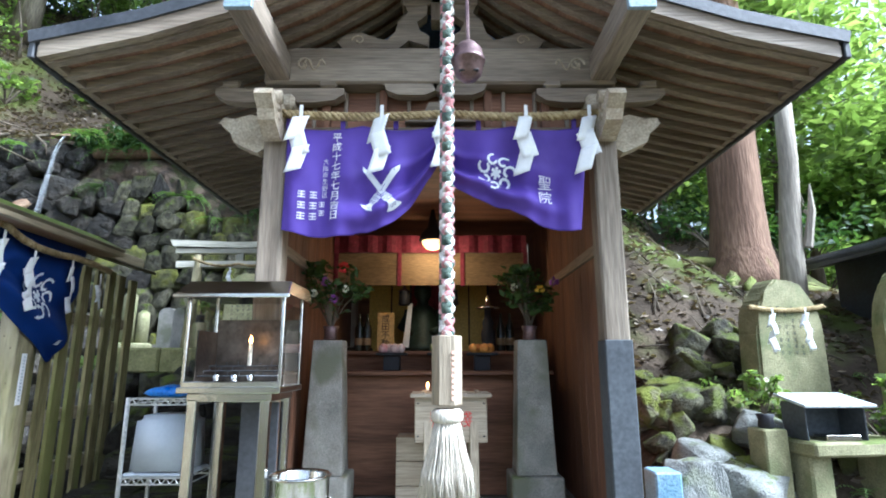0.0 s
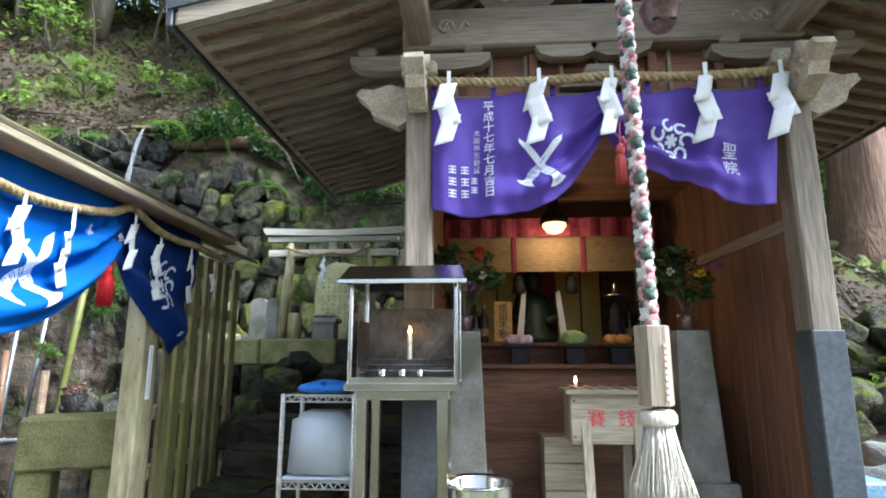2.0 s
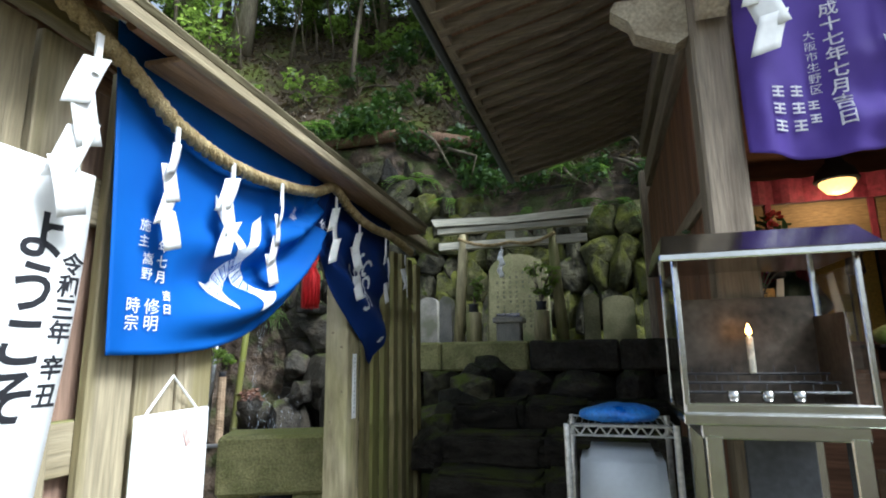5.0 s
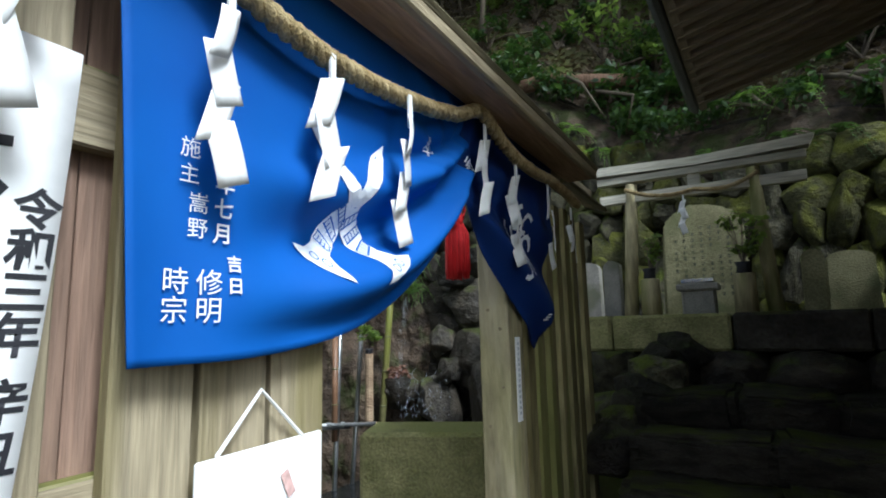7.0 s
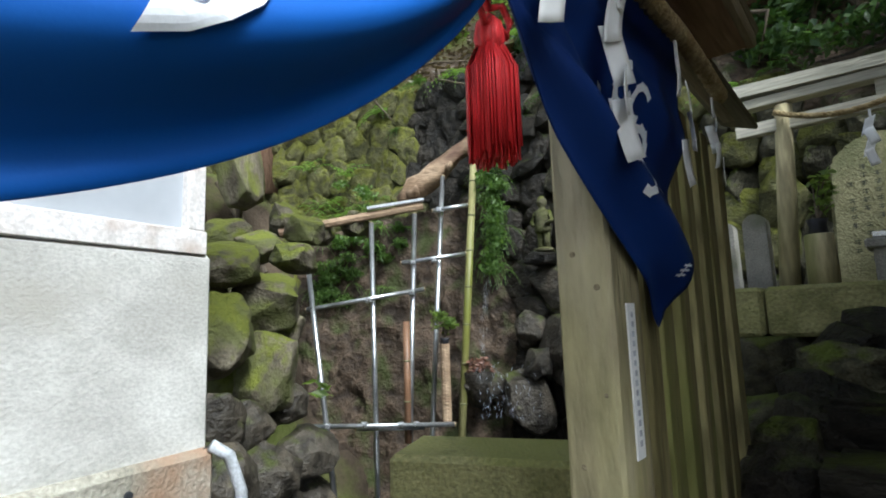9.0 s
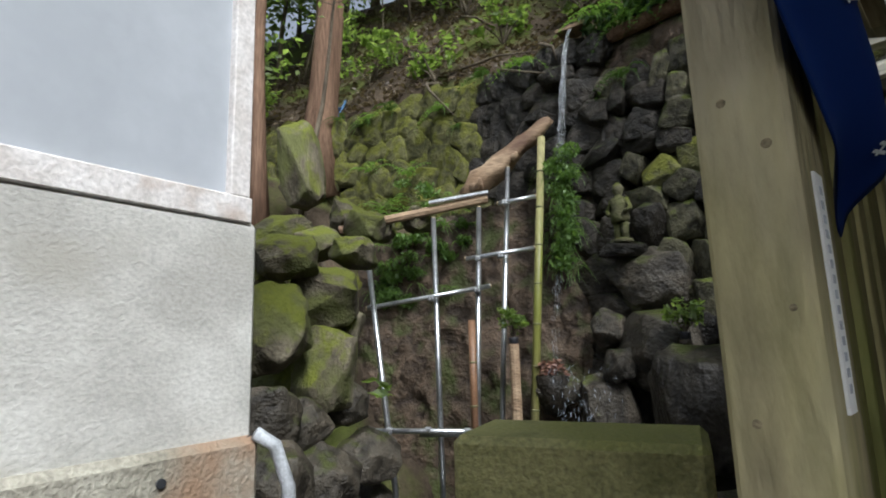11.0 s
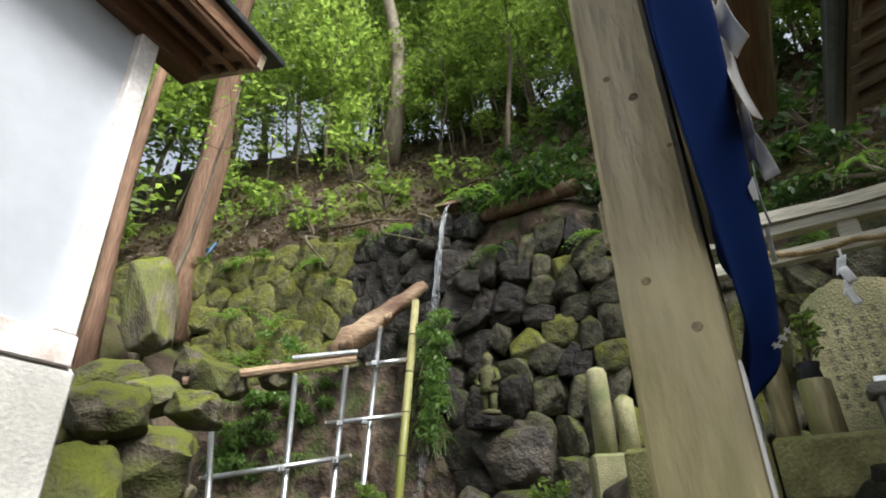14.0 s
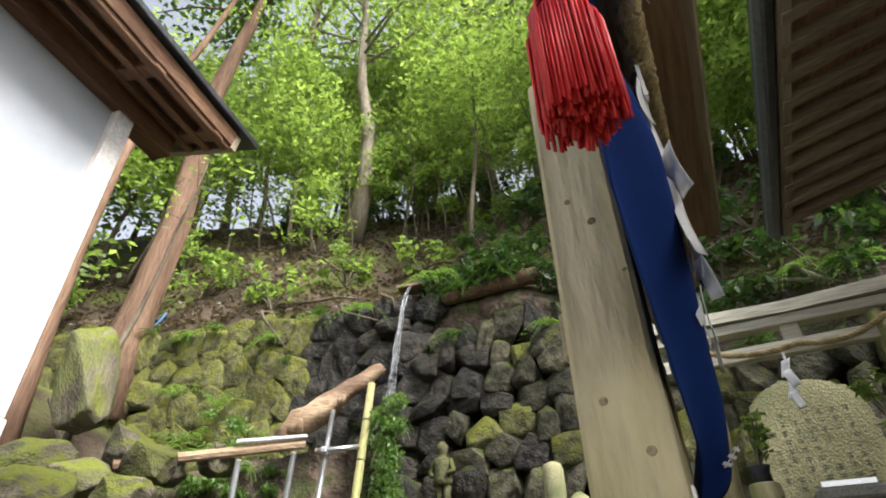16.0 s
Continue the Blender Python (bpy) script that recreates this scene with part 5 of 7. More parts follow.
flame_thing((-1.05, 2.82, 1.36), 0.115, "lit white candle in the steel cabinet")

# wire rack with a plastic tub
rk = thing("wire_rack", "chrome wire shelf rack", "rack", (-1.47, 2.9, 0))
for x in (-1.64, -1.30):
    for y in (2.76, 3.05):
        part("upright", rd((x, y, 0), (x, y, 1.2), 0.011), zinc_m, rk)
for z in (0.2, 0.78, 1.165):
    for y in (2.76, 3.05):
        for q in (0, 0.03):
            part("shelf_rail", rd((-1.64, y, z + q), (-1.30, y, z + q), 0.004, seg=6), zinc_m, rk)
    for x in (-1.64, -1.30):
        part("shelf_rail", rd((x, 2.76, z), (x, 3.05, z), 0.004, seg=6), zinc_m, rk)
    bm = bmesh.new()
    for k in range(16):
        rod(bm, (-1.64 + 0.0226 * k, 2.76, z + 0.03), (-1.64 + 0.0226 * k, 3.05, z + 0.03), 0.002, seg=5)
        rod(bm, (-1.64 + 0.0212 * k, 2.76, z + 0.03 * (k % 2)), (-1.64 + 0.0212 * (k + 1), 2.76, z + 0.03 * ((k + 1) % 2)), 0.003, seg=5)
    part("shelf_grid", bm, zinc_m, rk)
tub_m = mat("milky_plastic", (0.36, 0.39, 0.42), (0.46, 0.49, 0.52), 0.4, 4, 60, 0.02, trans=0.15, speck=0.1)
tub = thing("plastic_tub", "milky plastic storage tub turned upside down", "plastic tub", (-1.47, 2.9, 0.81))
bm = bmesh.new()
g = bmesh.ops.create_cube(bm, size=1, matrix=pose(-1.47, 2.9, 0.96) @ Matrix.Diagonal((0.3, 0.26, 0.3, 1)))
for v in bm.verts:
    if v.co.z > 1:
        v.co.x = -1.47 + (v.co.x + 1.47) * 0.88
bmesh.ops.bevel(bm, geom=bm.edges[:], offset=0.03, segments=3, affect="EDGES")
part("body", bm, tub_m, tub, "", True)
part("rim", bx((-1.47, 2.9, 0.822), (0.325, 0.285, 0.02), bevel=0.008), tub_m, tub)
bag = bmesh.new()
bmesh.ops.create_icosphere(bag, subdivisions=3, radius=0.5, matrix=pose(-1.47, 2.88, 1.222, 0, 0, 8) @ Matrix.Diagonal((0.27, 0.2, 0.075, 1)))
for v in bag.verts:
    v.co += Vector((0.01, 0.01, 0.012)) * noise.noise(v.co * 22)
    v.co.z = max(v.co.z, 1.2)
single("plastic_bag", bag, mat("blue_plastic", (0.01, 0.1, 0.45), (0.06, 0.25, 0.65), 0.3, 14, 90, 0.2), "crumpled blue plastic bag on the rack", "plastic bag", True)

pail = thing("metal_pail", "galvanised metal pail with a wire handle", "pail", (-0.73, 2.72, 0.0))
part("body", lt((-0.73, 2.72, 0.42), [(0.10, 0), (0.125, 0.005), (0.14, 0.12), (0.146, 0.125), (0.142, 0.135), (0.15, 0.4), (0.158, 0.41), (0.15, 0.418), (0.142, 0.4), (0.12, 0.02)], 28), steel_m, pail, "", True)
for s in (-1, 1):
    part("ear", tb([(-0.73 + s * 0.152, 2.72, 0.72), (-0.73 + s * 0.168, 2.6, 0.70), (-0.73 + s * 0.168, 2.6, 0.67), (-0.73 + s * 0.15, 2.72, 0.655)], 0.005, 6), steel_m, pail)
part("wire_handle", tb([(-0.73 + 0.16 * math.cos(a), 2.72 - 0.1 * math.sin(a), 0.73 - 0.1 * math.sin(a)) for a in [math.pi * k / 10 for k in range(11)]], 0.004, 6), steel_m, pail)
single("paving_slab", bx((-0.6, 2.45, 0.2), (1.9, 0.7, 0.42), bevel=0.03), granite, "stone paving slab before the hall", "paving", kind="structure")

# tapered stone pillars with flower vases
fl_red = leaf_mat("red_petal", (0.5, 0.02, 0.03), (0.7, 0.06, 0.05), 0.2)
fl_pur = leaf_mat("purple_petal", (0.2, 0.05, 0.3), (0.35, 0.12, 0.45), 0.2)
fl_yel = leaf_mat("yellow_petal", (0.7, 0.5, 0.05), (0.85, 0.65, 0.1), 0.2)
fl_whi = leaf_mat("white_petal", (0.6, 0.6, 0.5), (0.8, 0.8, 0.7), 0.2)


def bloom(parent, c, r, material):
    bm = bmesh.new()
    rr = random.Random(int(c[0] * 999 + c[2] * 77))
    for k in range(22):
        d = Vector((rr.gauss(0, 1), rr.gauss(0, 1), rr.gauss(0.2, 1))).normalized()
        s = d.orthogonal().normalized() * r * 0.4
        p = Vector(c) + d * r * 0.35
        q = Vector(c) + d * r
        bm.faces.new([bm.verts.new(v) for v in (p, (p + q) / 2 + s, q, (p + q) / 2 - s)])
    part("bloom", bm, material, parent)


def bouquet(at, h, w, blooms, seed, leaf=0.07, n=420, label="vase of evergreen sprays and flowers on the stone pillar", mat_=None, vase_h=0.1, vase_r=0.05, vm=None):
    t = thing("flower_vase", label, "flower vase", at, "flower vases")
    x, y, z = at
    part("vase", lt(at, [(vase_r * 0.8, 0), (vase_r, 0.01), (vase_r * 0.9, vase_h * 0.6), (vase_r * 1.15, vase_h), (vase_r * 0.9, vase_h)], 16), vm or bronze, t, "", True)
    r = np.random.default_rng(seed)
    cs = [(x + r.uniform(-w, w), y + r.uniform(-w, w) * 0.6, z + vase_h + h * r.uniform(0.2, 1)) for _ in range(14)]
    bm = bmesh.new()
    for c in cs:
        tube(bm, [(x, y, z + vase_h * 0.8), ((x + c[0]) / 2, (y + c[1]) / 2, z + vase_h + (c[2] - z - vase_h) * 0.6), c], 0.004, 5)
    part("stem", bm, twig_m, t)
    v, f = leaf_cloud(r, cs, [w * 0.5] * len(cs), n, leaf)
    from_arrays("foliage", v, f, mat_ or leafdark, t)
    for dx, dz, rad, m in blooms:
        bloom(t, (x + dx, y - w * 0.7, z + vase_h + dz), rad, m)
    return t


for s, x in ((-1, -0.81), (1, 0.60)):
    t = thing("stone_pillar", "tapered granite pillar on a square plinth", "stone pillar", (x, 3.75, 0.4), "stone pillars")
    bm = bmesh.new()
    box(bm, (x, 3.75, 1.09), (0.2, 0.2, 0.88), bevel=0.006)
    for v in bm.verts:
        k = 1 + 0.32 * (1.53 - v.co.z) / 0.88
        v.co.x, v.co.y = x + (v.co.x - x) * k, 3.75 + (v.co.y - 3.75) * k
    part("shaft", bm, granite, t)
    part("plinth", bx((x, 3.75, 0.53), (0.34, 0.34, 0.24), bevel=0.01), granite, t)
    letters("奉" if s < 0 else "納", 0.1, lambda a, b, x=x: (x + a, 3.655 - 0.135 * (-b - 0.0) * 0.16, 1.44 + b), mat("grey_engraving", (0.1, 0.095, 0.085), (0.15, 0.14, 0.13), 0.9), t)
bouquet((-0.81, 3.75, 1.53), 0.42, 0.2, [(0.1, 0.40, 0.045, fl_red), (-0.02, 0.3, 0.04, fl_pur), (0.04, 0.18, 0.035, fl_pur), (0.12, 0.25, 0.03, fl_whi), (-0.1, 0.22, 0.03, fl_whi)], 1)
bouquet((0.60, 3.75, 1.53), 0.45, 0.2, [(0.06, 0.24, 0.04, fl_yel), (0.16, 0.3, 0.04, fl_pur), (-0.12, 0.26, 0.03, fl_whi)], 2)

# altar
alt = thing("altar", "dark red-brown wooden altar with stepped shelves", "altar", (-0.1, 4.9, 0.42))
part("lower_step", bx((-0.1, 4.4, 0.85), (1.75, 0.5, 0.86)), inner_x, alt)
part("lower_board", bx((-0.1, 4.36, 1.30), (1.85, 0.62, 0.03)), inner_x, alt)
part("upper_step", bx((-0.1, 4.86, 1.35), (1.85, 0.5, 0.2)), inner_x, alt)
part("upper_board", bx((-0.1, 4.83, 1.46), (1.9, 0.58, 0.03)), inner_x, alt)
gold = mat("gold_screen", (0.5, 0.34, 0.05), (0.64, 0.46, 0.1), 0.45, 3, 60, 0.05, metal=0.15)
scr = thing("gold_screen", "folding screen covered in gold paper", "screen", (-0.12, 5.35, 1.48))
for x in (-0.56, 0.24):
    part("leaf", bx((x, 5.5, 1.92), (0.42, 0.02, 0.88)), gold, scr)
    part("frame", bx((x + 0.02, 5.485, 1.92), (0.014, 0.012, 0.88)), ink_m, scr)
    part("frame", bx((x + 0.215, 5.485, 1.92), (0.018, 0.012, 0.88)), ink_m, scr)
part("red_cloth", bx((-0.16, 5.47, 1.92), (0.34, 0.02, 0.86)), mat("crimson_brocade", (0.14, 0.01, 0.025), (0.26, 0.03, 0.06), 0.7, 25, 120, 0.2), scr, "crimson brocade hanging")
val = thing("altar_valance", "crimson patterned valance above cream bamboo blinds", "valance", (-0.12, 4.75, 2.6))
part("crimson_band", sheet(bmesh.new(), 40, 3, lambda u, v: (-1.0 + 1.75 * u, 4.7 + 0.012 * math.sin(u * 60), 2.52 - 0.16 * v), 0.004), MATS["crimson_brocade"], val)
blind = mat("cream_blind", (0.2, 0.13, 0.06), (0.3, 0.2, 0.1), 0.7, 5, 90, 0.3, stretch=(0.2, 1, 1))
for k in range(3):
    x = -0.7 + 0.58 * k
    part("blind", bx((x, 4.78, 2.22), (0.56, 0.012, 0.3)), blind, val)
    part("border", bx((x - 0.29, 4.77, 2.22), (0.04, 0.014, 0.32)), MATS["crimson_brocade"], val)
part("border", bx((-0.7 + 0.58 * 2.5, 4.77, 2.22), (0.04, 0.014, 0.32)), MATS["crimson_brocade"], val)
for x in (-0.37, 0.08):
    t = thing("hanging_lantern", "small dark hanging lantern with gilt cap", "lantern", (x, 4.9, 2.05), "hanging lanterns")
    part("body", lt((x, 4.9, 1.9), [(0.045, 0), (0.055, 0.01), (0.045, 0.13), (0.03, 0.14)], 12), ink_m, t, "", True)
    part("cap", lt((x, 4.9, 2.03), [(0.06, 0), (0.02, 0.03), (0.006, 0.06)], 12), bronze, t, "", True)
    part("cord", rd((x, 4.9, 2.08), (x, 4.9, 2.4), 0.004), redink, t)
# statue: one plain dark mesh
bm = lt((-0.21, 5.25, 1.48), [(0.2, 0), (0.2, 0.06), (0.17, 0.1), (0.16, 0.3), (0.12, 0.42), (0.06, 0.46), (0.055, 0.5), (0.085, 0.56), (0.085, 0.63), (0.05, 0.69), (0.01, 0.7)], 22)
for s in (-1, 1):
    tube(bm, [(-0.21 + s * 0.13, 5.23, 1.87), (-0.21 + s * 0.2, 5.17, 1.72), (-0.21 + s * 0.1, 5.08, 1.66)], [0.05, 0.045, 0.035], 8)
single("statue", bm, mat("dark_green_bronze", (0.015, 0.03, 0.022), (0.04, 0.065, 0.05), 0.5, 8, 60, 0.2, metal=0.3), "dark green bronze statue on the altar", "statue", True)
for s in (-1, 1):
    single("white_ribbon", pr([(-0.02, 0.2), (0.02, 0.22), (0.03, -0.2), (-0.03, -0.2)], pose(-0.17 + s * 0.17, 5.02, 1.72) @ FRONT @ pose(0, 0, 0, 0, 0, 6 * s), 0.006), paper_m, "white cloth ribbon before the statue", "ribbon", group="white ribbons")
sg = thing("name_tablet", "orange-yellow wooden tablet with black characters", "tablet", (-0.52, 4.72, 1.48))
part("board", bx((-0.52, 4.72, 1.65), (0.15, 0.02, 0.33)), mat("yellow_wood", (0.55, 0.32, 0.09), (0.7, 0.44, 0.15), 0.6, 5, 60, 0.1), sg)
letters("成田不動", 0.075, lambda a, b: (-0.52 + a, 4.707, 1.735 + b), ink_m, sg, pitch=0.95)
for x, fruit in ((-0.42, "pinkwhite"), (-0.02, "green"), (0.3, "orange")):
    t = thing("offering_stand", "dark lacquered offering stand", "offering stand", (x, 4.3, 1.315), "offering stands")
    part("base", bx((x, 4.3, 1.375), (0.13, 0.13, 0.12)), ink_m, t)
    part("tray", bx((x, 4.3, 1.445), (0.24, 0.22, 0.02)), ink_m, t)
    if fruit == "green":
        bm = bmesh.new()
        bmesh.ops.create_icosphere(bm, subdivisions=3, radius=0.5, matrix=pose(x, 4.3, 1.5) @ Matrix.Diagonal((0.2, 0.18, 0.12, 1)))
        for v in bm.verts:
            v.co += (v.co - Vector((x, 4.3, 1.5))) * 0.18 * noise.noise(v.co * 40)
        single("cabbage", bm, mat("cabbage_leaf", (0.3, 0.42, 0.1), (0.5, 0.6, 0.25), 0.5, 14, 60, 0.5), "pale green cabbage on the stand", "cabbage", True)
    else:
        for k in range(4):
            bm = bmesh.new()
            bmesh.ops.create_icosphere(bm, subdivisions=2, radius=0.04, matrix=pose(x - 0.07 + 0.045 * k, 4.27 + 0.03 * (k % 2), 1.49))
            single("fruit", bm, mat("orange_fruit", (0.6, 0.22, 0.03), (0.75, 0.33, 0.06), 0.5) if fruit == "orange" else mat("pink_sweet", (0.65, 0.3, 0.3), (0.8, 0.65, 0.6), 0.6), "round fruit offering on the stand", "fruit", True, "fruit offerings")
for k, x in enumerate((-0.75, -0.68, 0.5, 0.58)):
    t = thing("bottle", "dark glass sake bottle on the altar", "bottle", (x, 4.7, 1.475), "bottles")
    part("body", lt((x, 4.7, 1.475), [(0.035, 0), (0.038, 0.01), (0.038, 0.2), (0.014, 0.27), (0.014, 0.33)], 14), mat("dark_glass", (0.015, 0.02, 0.015), (0.03, 0.03, 0.025), 0.12), t, "", True)
    part("label", lt((x, 4.7, 1.53), [(0.0388, 0), (0.0388, 0.06)], 14), blind, t)
cs_ = thing("candle_stand", "dark metal candle stand with a flared drip pan", "candle stand", (0.38, 4.62, 1.475))
part("stem", lt((0.38, 4.62, 1.475), [(0.07, 0), (0.075, 0.015), (0.05, 0.04), (0.06, 0.1), (0.062, 0.16), (0.045, 0.2), (0.05, 0.25), (0.028, 0.3), (0.03, 0.36)], 16), ink_m, cs_, "", True)
part("drip_pan", lt((0.38, 4.62, 1.835), [(0.02, 0), (0.1, 0.006), (0.105, 0.014), (0.03, 0.03), (0.014, 0.09), (0.006, 0.13)], 18), steel_m, cs_, "bright flared pan", True)
# globe lamp under the ceiling: the light of the hall
lamp_m = mat("lamp_globe", (1.0, 0.5, 0.12), (1.0, 0.55, 0.15), emit=0.8)
gl = thing("globe_lamp", "warm glowing paper globe lamp with a dark cover", "lamp", (-0.1, 4.5, 2.5))
part("globe", lt((-0.1, 4.5, 2.34), [(0.01, 0), (0.06, 0.015), (0.095, 0.06), (0.09, 0.11), (0.04, 0.14)], 18), lamp_m, gl, "", True)
part("cover", lt((-0.1, 4.5, 2.42), [(0.115, 0), (0.12, 0.012), (0.1, 0.07), (0.05, 0.12), (0.01, 0.3)], 18), ink_m, gl, "", True)
bulb = new("hall_light", bpy.data.lights.new("hall_light", "POINT"))
bulb.data.energy, bulb.data.color, bulb.data.shadow_soft_size, bulb.location = 1.6, (1.0, 0.68, 0.36), 0.08, (-0.1, 4.5, 2.27)
# poles stacked beyond the hall's open side
for k in range(7):
    single("pole", rd((1.12 + 0.05 * k, 3.5 + 0.1 * k, 1.75 + 0.06 * k), (1.3, 5.4, 2.55 - 0.09 * k), 0.02), twig_m, "weathered pole leaning at the hall side", "pole", group="leaning poles")

# ---- torii, stone steps and monuments behind it ----
TY = 5.9
tor_m = wood("torii_wood", (0.42, 0.4, 0.31), (0.6, 0.57, 0.47), "x", moss=MOSS, moss_amt=0.25)
log_m = mat("barked_log", (0.27, 0.23, 0.12), (0.46, 0.4, 0.23), 0.85, 6, 40, 0.5, stretch=(1, 1, 0.2), c3=(0.17, 0.18, 0.05))
tor = thing("torii", "small torii of bare logs and weathered beams", "torii", (-2.3, TY, 1.5))
part("column", tb([(-2.83, TY, 1.5), (-2.79, TY, 2.1), (-2.76, TY, 2.58)], [0.055, 0.05, 0.045], 10), log_m, tor, "", True)
part("column", tb([(-1.85, TY + 0.04, 1.5), (-1.89, TY, 2.1), (-1.91, TY, 2.58)], [0.055, 0.05, 0.045], 10), log_m, tor, "", True)
part("top_lintel", pr([(-0.78, 0.075), (-0.74, 0.0), (0, -0.02), (0.74, 0.0), (0.78, 0.075), (0, 0.045)], Matrix.Translation((-2.3, TY, 2.67)) @ FRONT, 0.13), tor_m, tor)
part("second_lintel", bx((-2.3, TY, 2.62), (1.44, 0.09, 0.055)), tor_m, tor)
part("tie_beam", bx((-2.3, TY, 2.47), (1.42, 0.06, 0.075)), tor_m, tor)
part("strut", bx((-2.3, TY, 2.55), (0.09, 0.05, 0.09)), tor_m, tor)
r2 = thing("straw_rope", "thin straw rope looped on the torii", "straw rope", (-2.3, TY, 2.5))
part("rope", twisted(bmesh.new(), sag((-2.8, TY - 0.07, 2.53), (-2.3, TY - 0.05, 2.47), 0.05, 6) + sag((-2.28, TY - 0.05, 2.47), (-1.88, TY - 0.07, 2.53), 0.05, 6)[1:], 0.016, pitch=0.08), straw_m, r2, "", True)
for k, x in enumerate((-2.38,)):
    shide((x, TY - 0.07, 2.42), 0.85, "y", 4, 50 + k)
plat = thing("stone_platform", "mossy stone platform of long blocks", "stone platform", (-2.0, 6.2, 0), kind="structure")
for x, w in ((-3.2, 0.62), (-2.5, 0.76), (-1.75, 0.72), (-1.05, 0.66)):
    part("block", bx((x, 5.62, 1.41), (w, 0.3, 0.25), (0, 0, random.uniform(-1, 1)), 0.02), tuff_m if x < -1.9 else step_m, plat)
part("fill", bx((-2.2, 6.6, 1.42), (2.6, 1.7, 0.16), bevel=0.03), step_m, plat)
rng = random.Random(21)
for row in range(3):
    x = -3.35
    while x < -0.8:
        w = rng.uniform(0.25, 0.5)
        rock("stone", rng.choice(rocks_wet if rng.random() < 0.85 else rocks_dry), (x + w / 2, 5.52 + rng.uniform(-0.05, 0.05) - 0.12 * row, 1.15 - 0.25 * row), (w * 1.15, 0.4, 0.31), (0, rng.uniform(-10, 10), rng.uniform(-20, 20)), plat)
        x += w
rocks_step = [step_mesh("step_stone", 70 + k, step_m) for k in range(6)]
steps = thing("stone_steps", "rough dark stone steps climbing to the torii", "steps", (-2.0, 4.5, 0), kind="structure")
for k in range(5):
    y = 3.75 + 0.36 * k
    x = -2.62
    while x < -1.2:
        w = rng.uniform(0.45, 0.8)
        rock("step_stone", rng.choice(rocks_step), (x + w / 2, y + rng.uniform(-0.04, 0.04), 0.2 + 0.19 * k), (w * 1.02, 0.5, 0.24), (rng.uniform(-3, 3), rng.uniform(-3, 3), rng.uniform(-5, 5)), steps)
        x += w
for k in range(7):
    rock("boulder", (rocks_dry if k in (1, 4) else rocks_wet)[k % 7], (-2.75 + 0.05 * k, 4.9 + 0.1 * k, 0.75 + 0.09 * k), (0.42, 0.4, 0.34), (0, 0, 50 * k))
    tagged(scene.collection.objects[-1], "dark boulder beside the steps", "boulder", "boulders by the steps")


def slab_stone(name, label, cat, at, w, h, d, material, seed, yaw=0, rough=0.05, point=0.25, group="", rows=None):
    """An upright natural slab with a rounded uneven head on a low foot; rows: columns and lines of worn characters."""
    r = random.Random(seed)
    n = 14
    t = thing(name, label, cat, at, group)
    pts = []
    for k in range(n + 1):
        a = math.pi * k / n
        pts.append((w / 2 * math.cos(a) * (1 + r.uniform(-rough, rough)), h * (1 - point) + h * point * math.sin(a) * (1 + r.uniform(-rough, rough))))
    pts = [(w / 2 * 1.05, 0)] + pts + [(-w / 2 * 1.05, 0)]
    m = Matrix.Translation(at) @ pose(0, 0, 0, 0, 0, yaw) @ FRONT
    bm = pr(pts, m, d)
    bmesh.ops.bevel(bm, geom=[e for e in bm.edges], offset=0.018, segments=2, affect="EDGES", clamp_overlap=True)
    part("slab", bm, material, t)
    part("foot", pr([(-w * 0.6, -0.08), (w * 0.6, -0.08), (w * 0.58, 0.05), (-w * 0.58, 0.05)], m, d * 1.5), material, t)
    if rows:
        bm = bmesh.new()
        for c in range(rows[0]):
            for k in range(rows[1]):
                if r.random() < 0.85:
                    for q in range(2):
                        prism(bm, [(u_ + (c - rows[0] / 2 + 0.5) * 0.066, v_ + h * 0.78 - k * 0.05 + q * 0.014) for u_, v_ in ((-0.016, 0), (0.014 + 0.005 * q, 0.002), (0.014, 0.006), (-0.016, 0.005))], m @ Matrix.Translation((0, 0, d / 2)), 0.002)
                    prism(bm, [(u_ + (c - rows[0] / 2 + 0.5) * 0.066 + r.uniform(-0.008, 0.008), v_ + h * 0.78 - k * 0.05) for u_, v_ in ((-0.003, -0.008), (0.003, -0.008), (0.003, 0.022), (-0.003, 0.022))], m @ Matrix.Translation((0, 0, d / 2)), 0.0025)
        tagged(part("inscription", bm, mat("engraved_stone", (0.08, 0.08, 0.05), (0.12, 0.12, 0.08), 0.9), t, "worn engraved characters"), kind="stuff")
    return t


mon = slab_stone("stone_monument", "upright inscribed stone monument, mossy", "monument", (-2.33, 6.45, 1.5), 0.62, 0.95, 0.16, mono_m, 5, rows=(7, 12))
for x, y, w, h, s in ((-3.0, 6.1, 0.13, 0.52, 1), (-1.6, 6.2, 0.14, 0.5, 2), (-3.28, 6.4, 0.2, 0.55, 3), (-1.35, 6.5, 0.3, 0.5, 4), (-1.05, 6.4, 0.14, 0.45, 6)):
    slab_stone("stone_marker", "small upright mossy stone marker", "stone marker", (x, y, 1.48), w, h, 0.12, granite if s % 2 else mono_m, s, 0, 0.03, 0.12, "stone markers")
al2 = thing("stone_altar", "small stone offering table", "stone altar", (-2.33, 5.85, 1.5))
part("body", bx((-2.33, 5.85, 1.6), (0.22, 0.18, 0.22), bevel=0.012), granite, al2)
part("cap", bx((-2.33, 5.85, 1.73), (0.28, 0.23, 0.05), bevel=0.01), granite, al2)
part("offering_bar", bx((-2.33, 5.85, 1.775), (0.22, 0.16, 0.03)), steel_m, al2)
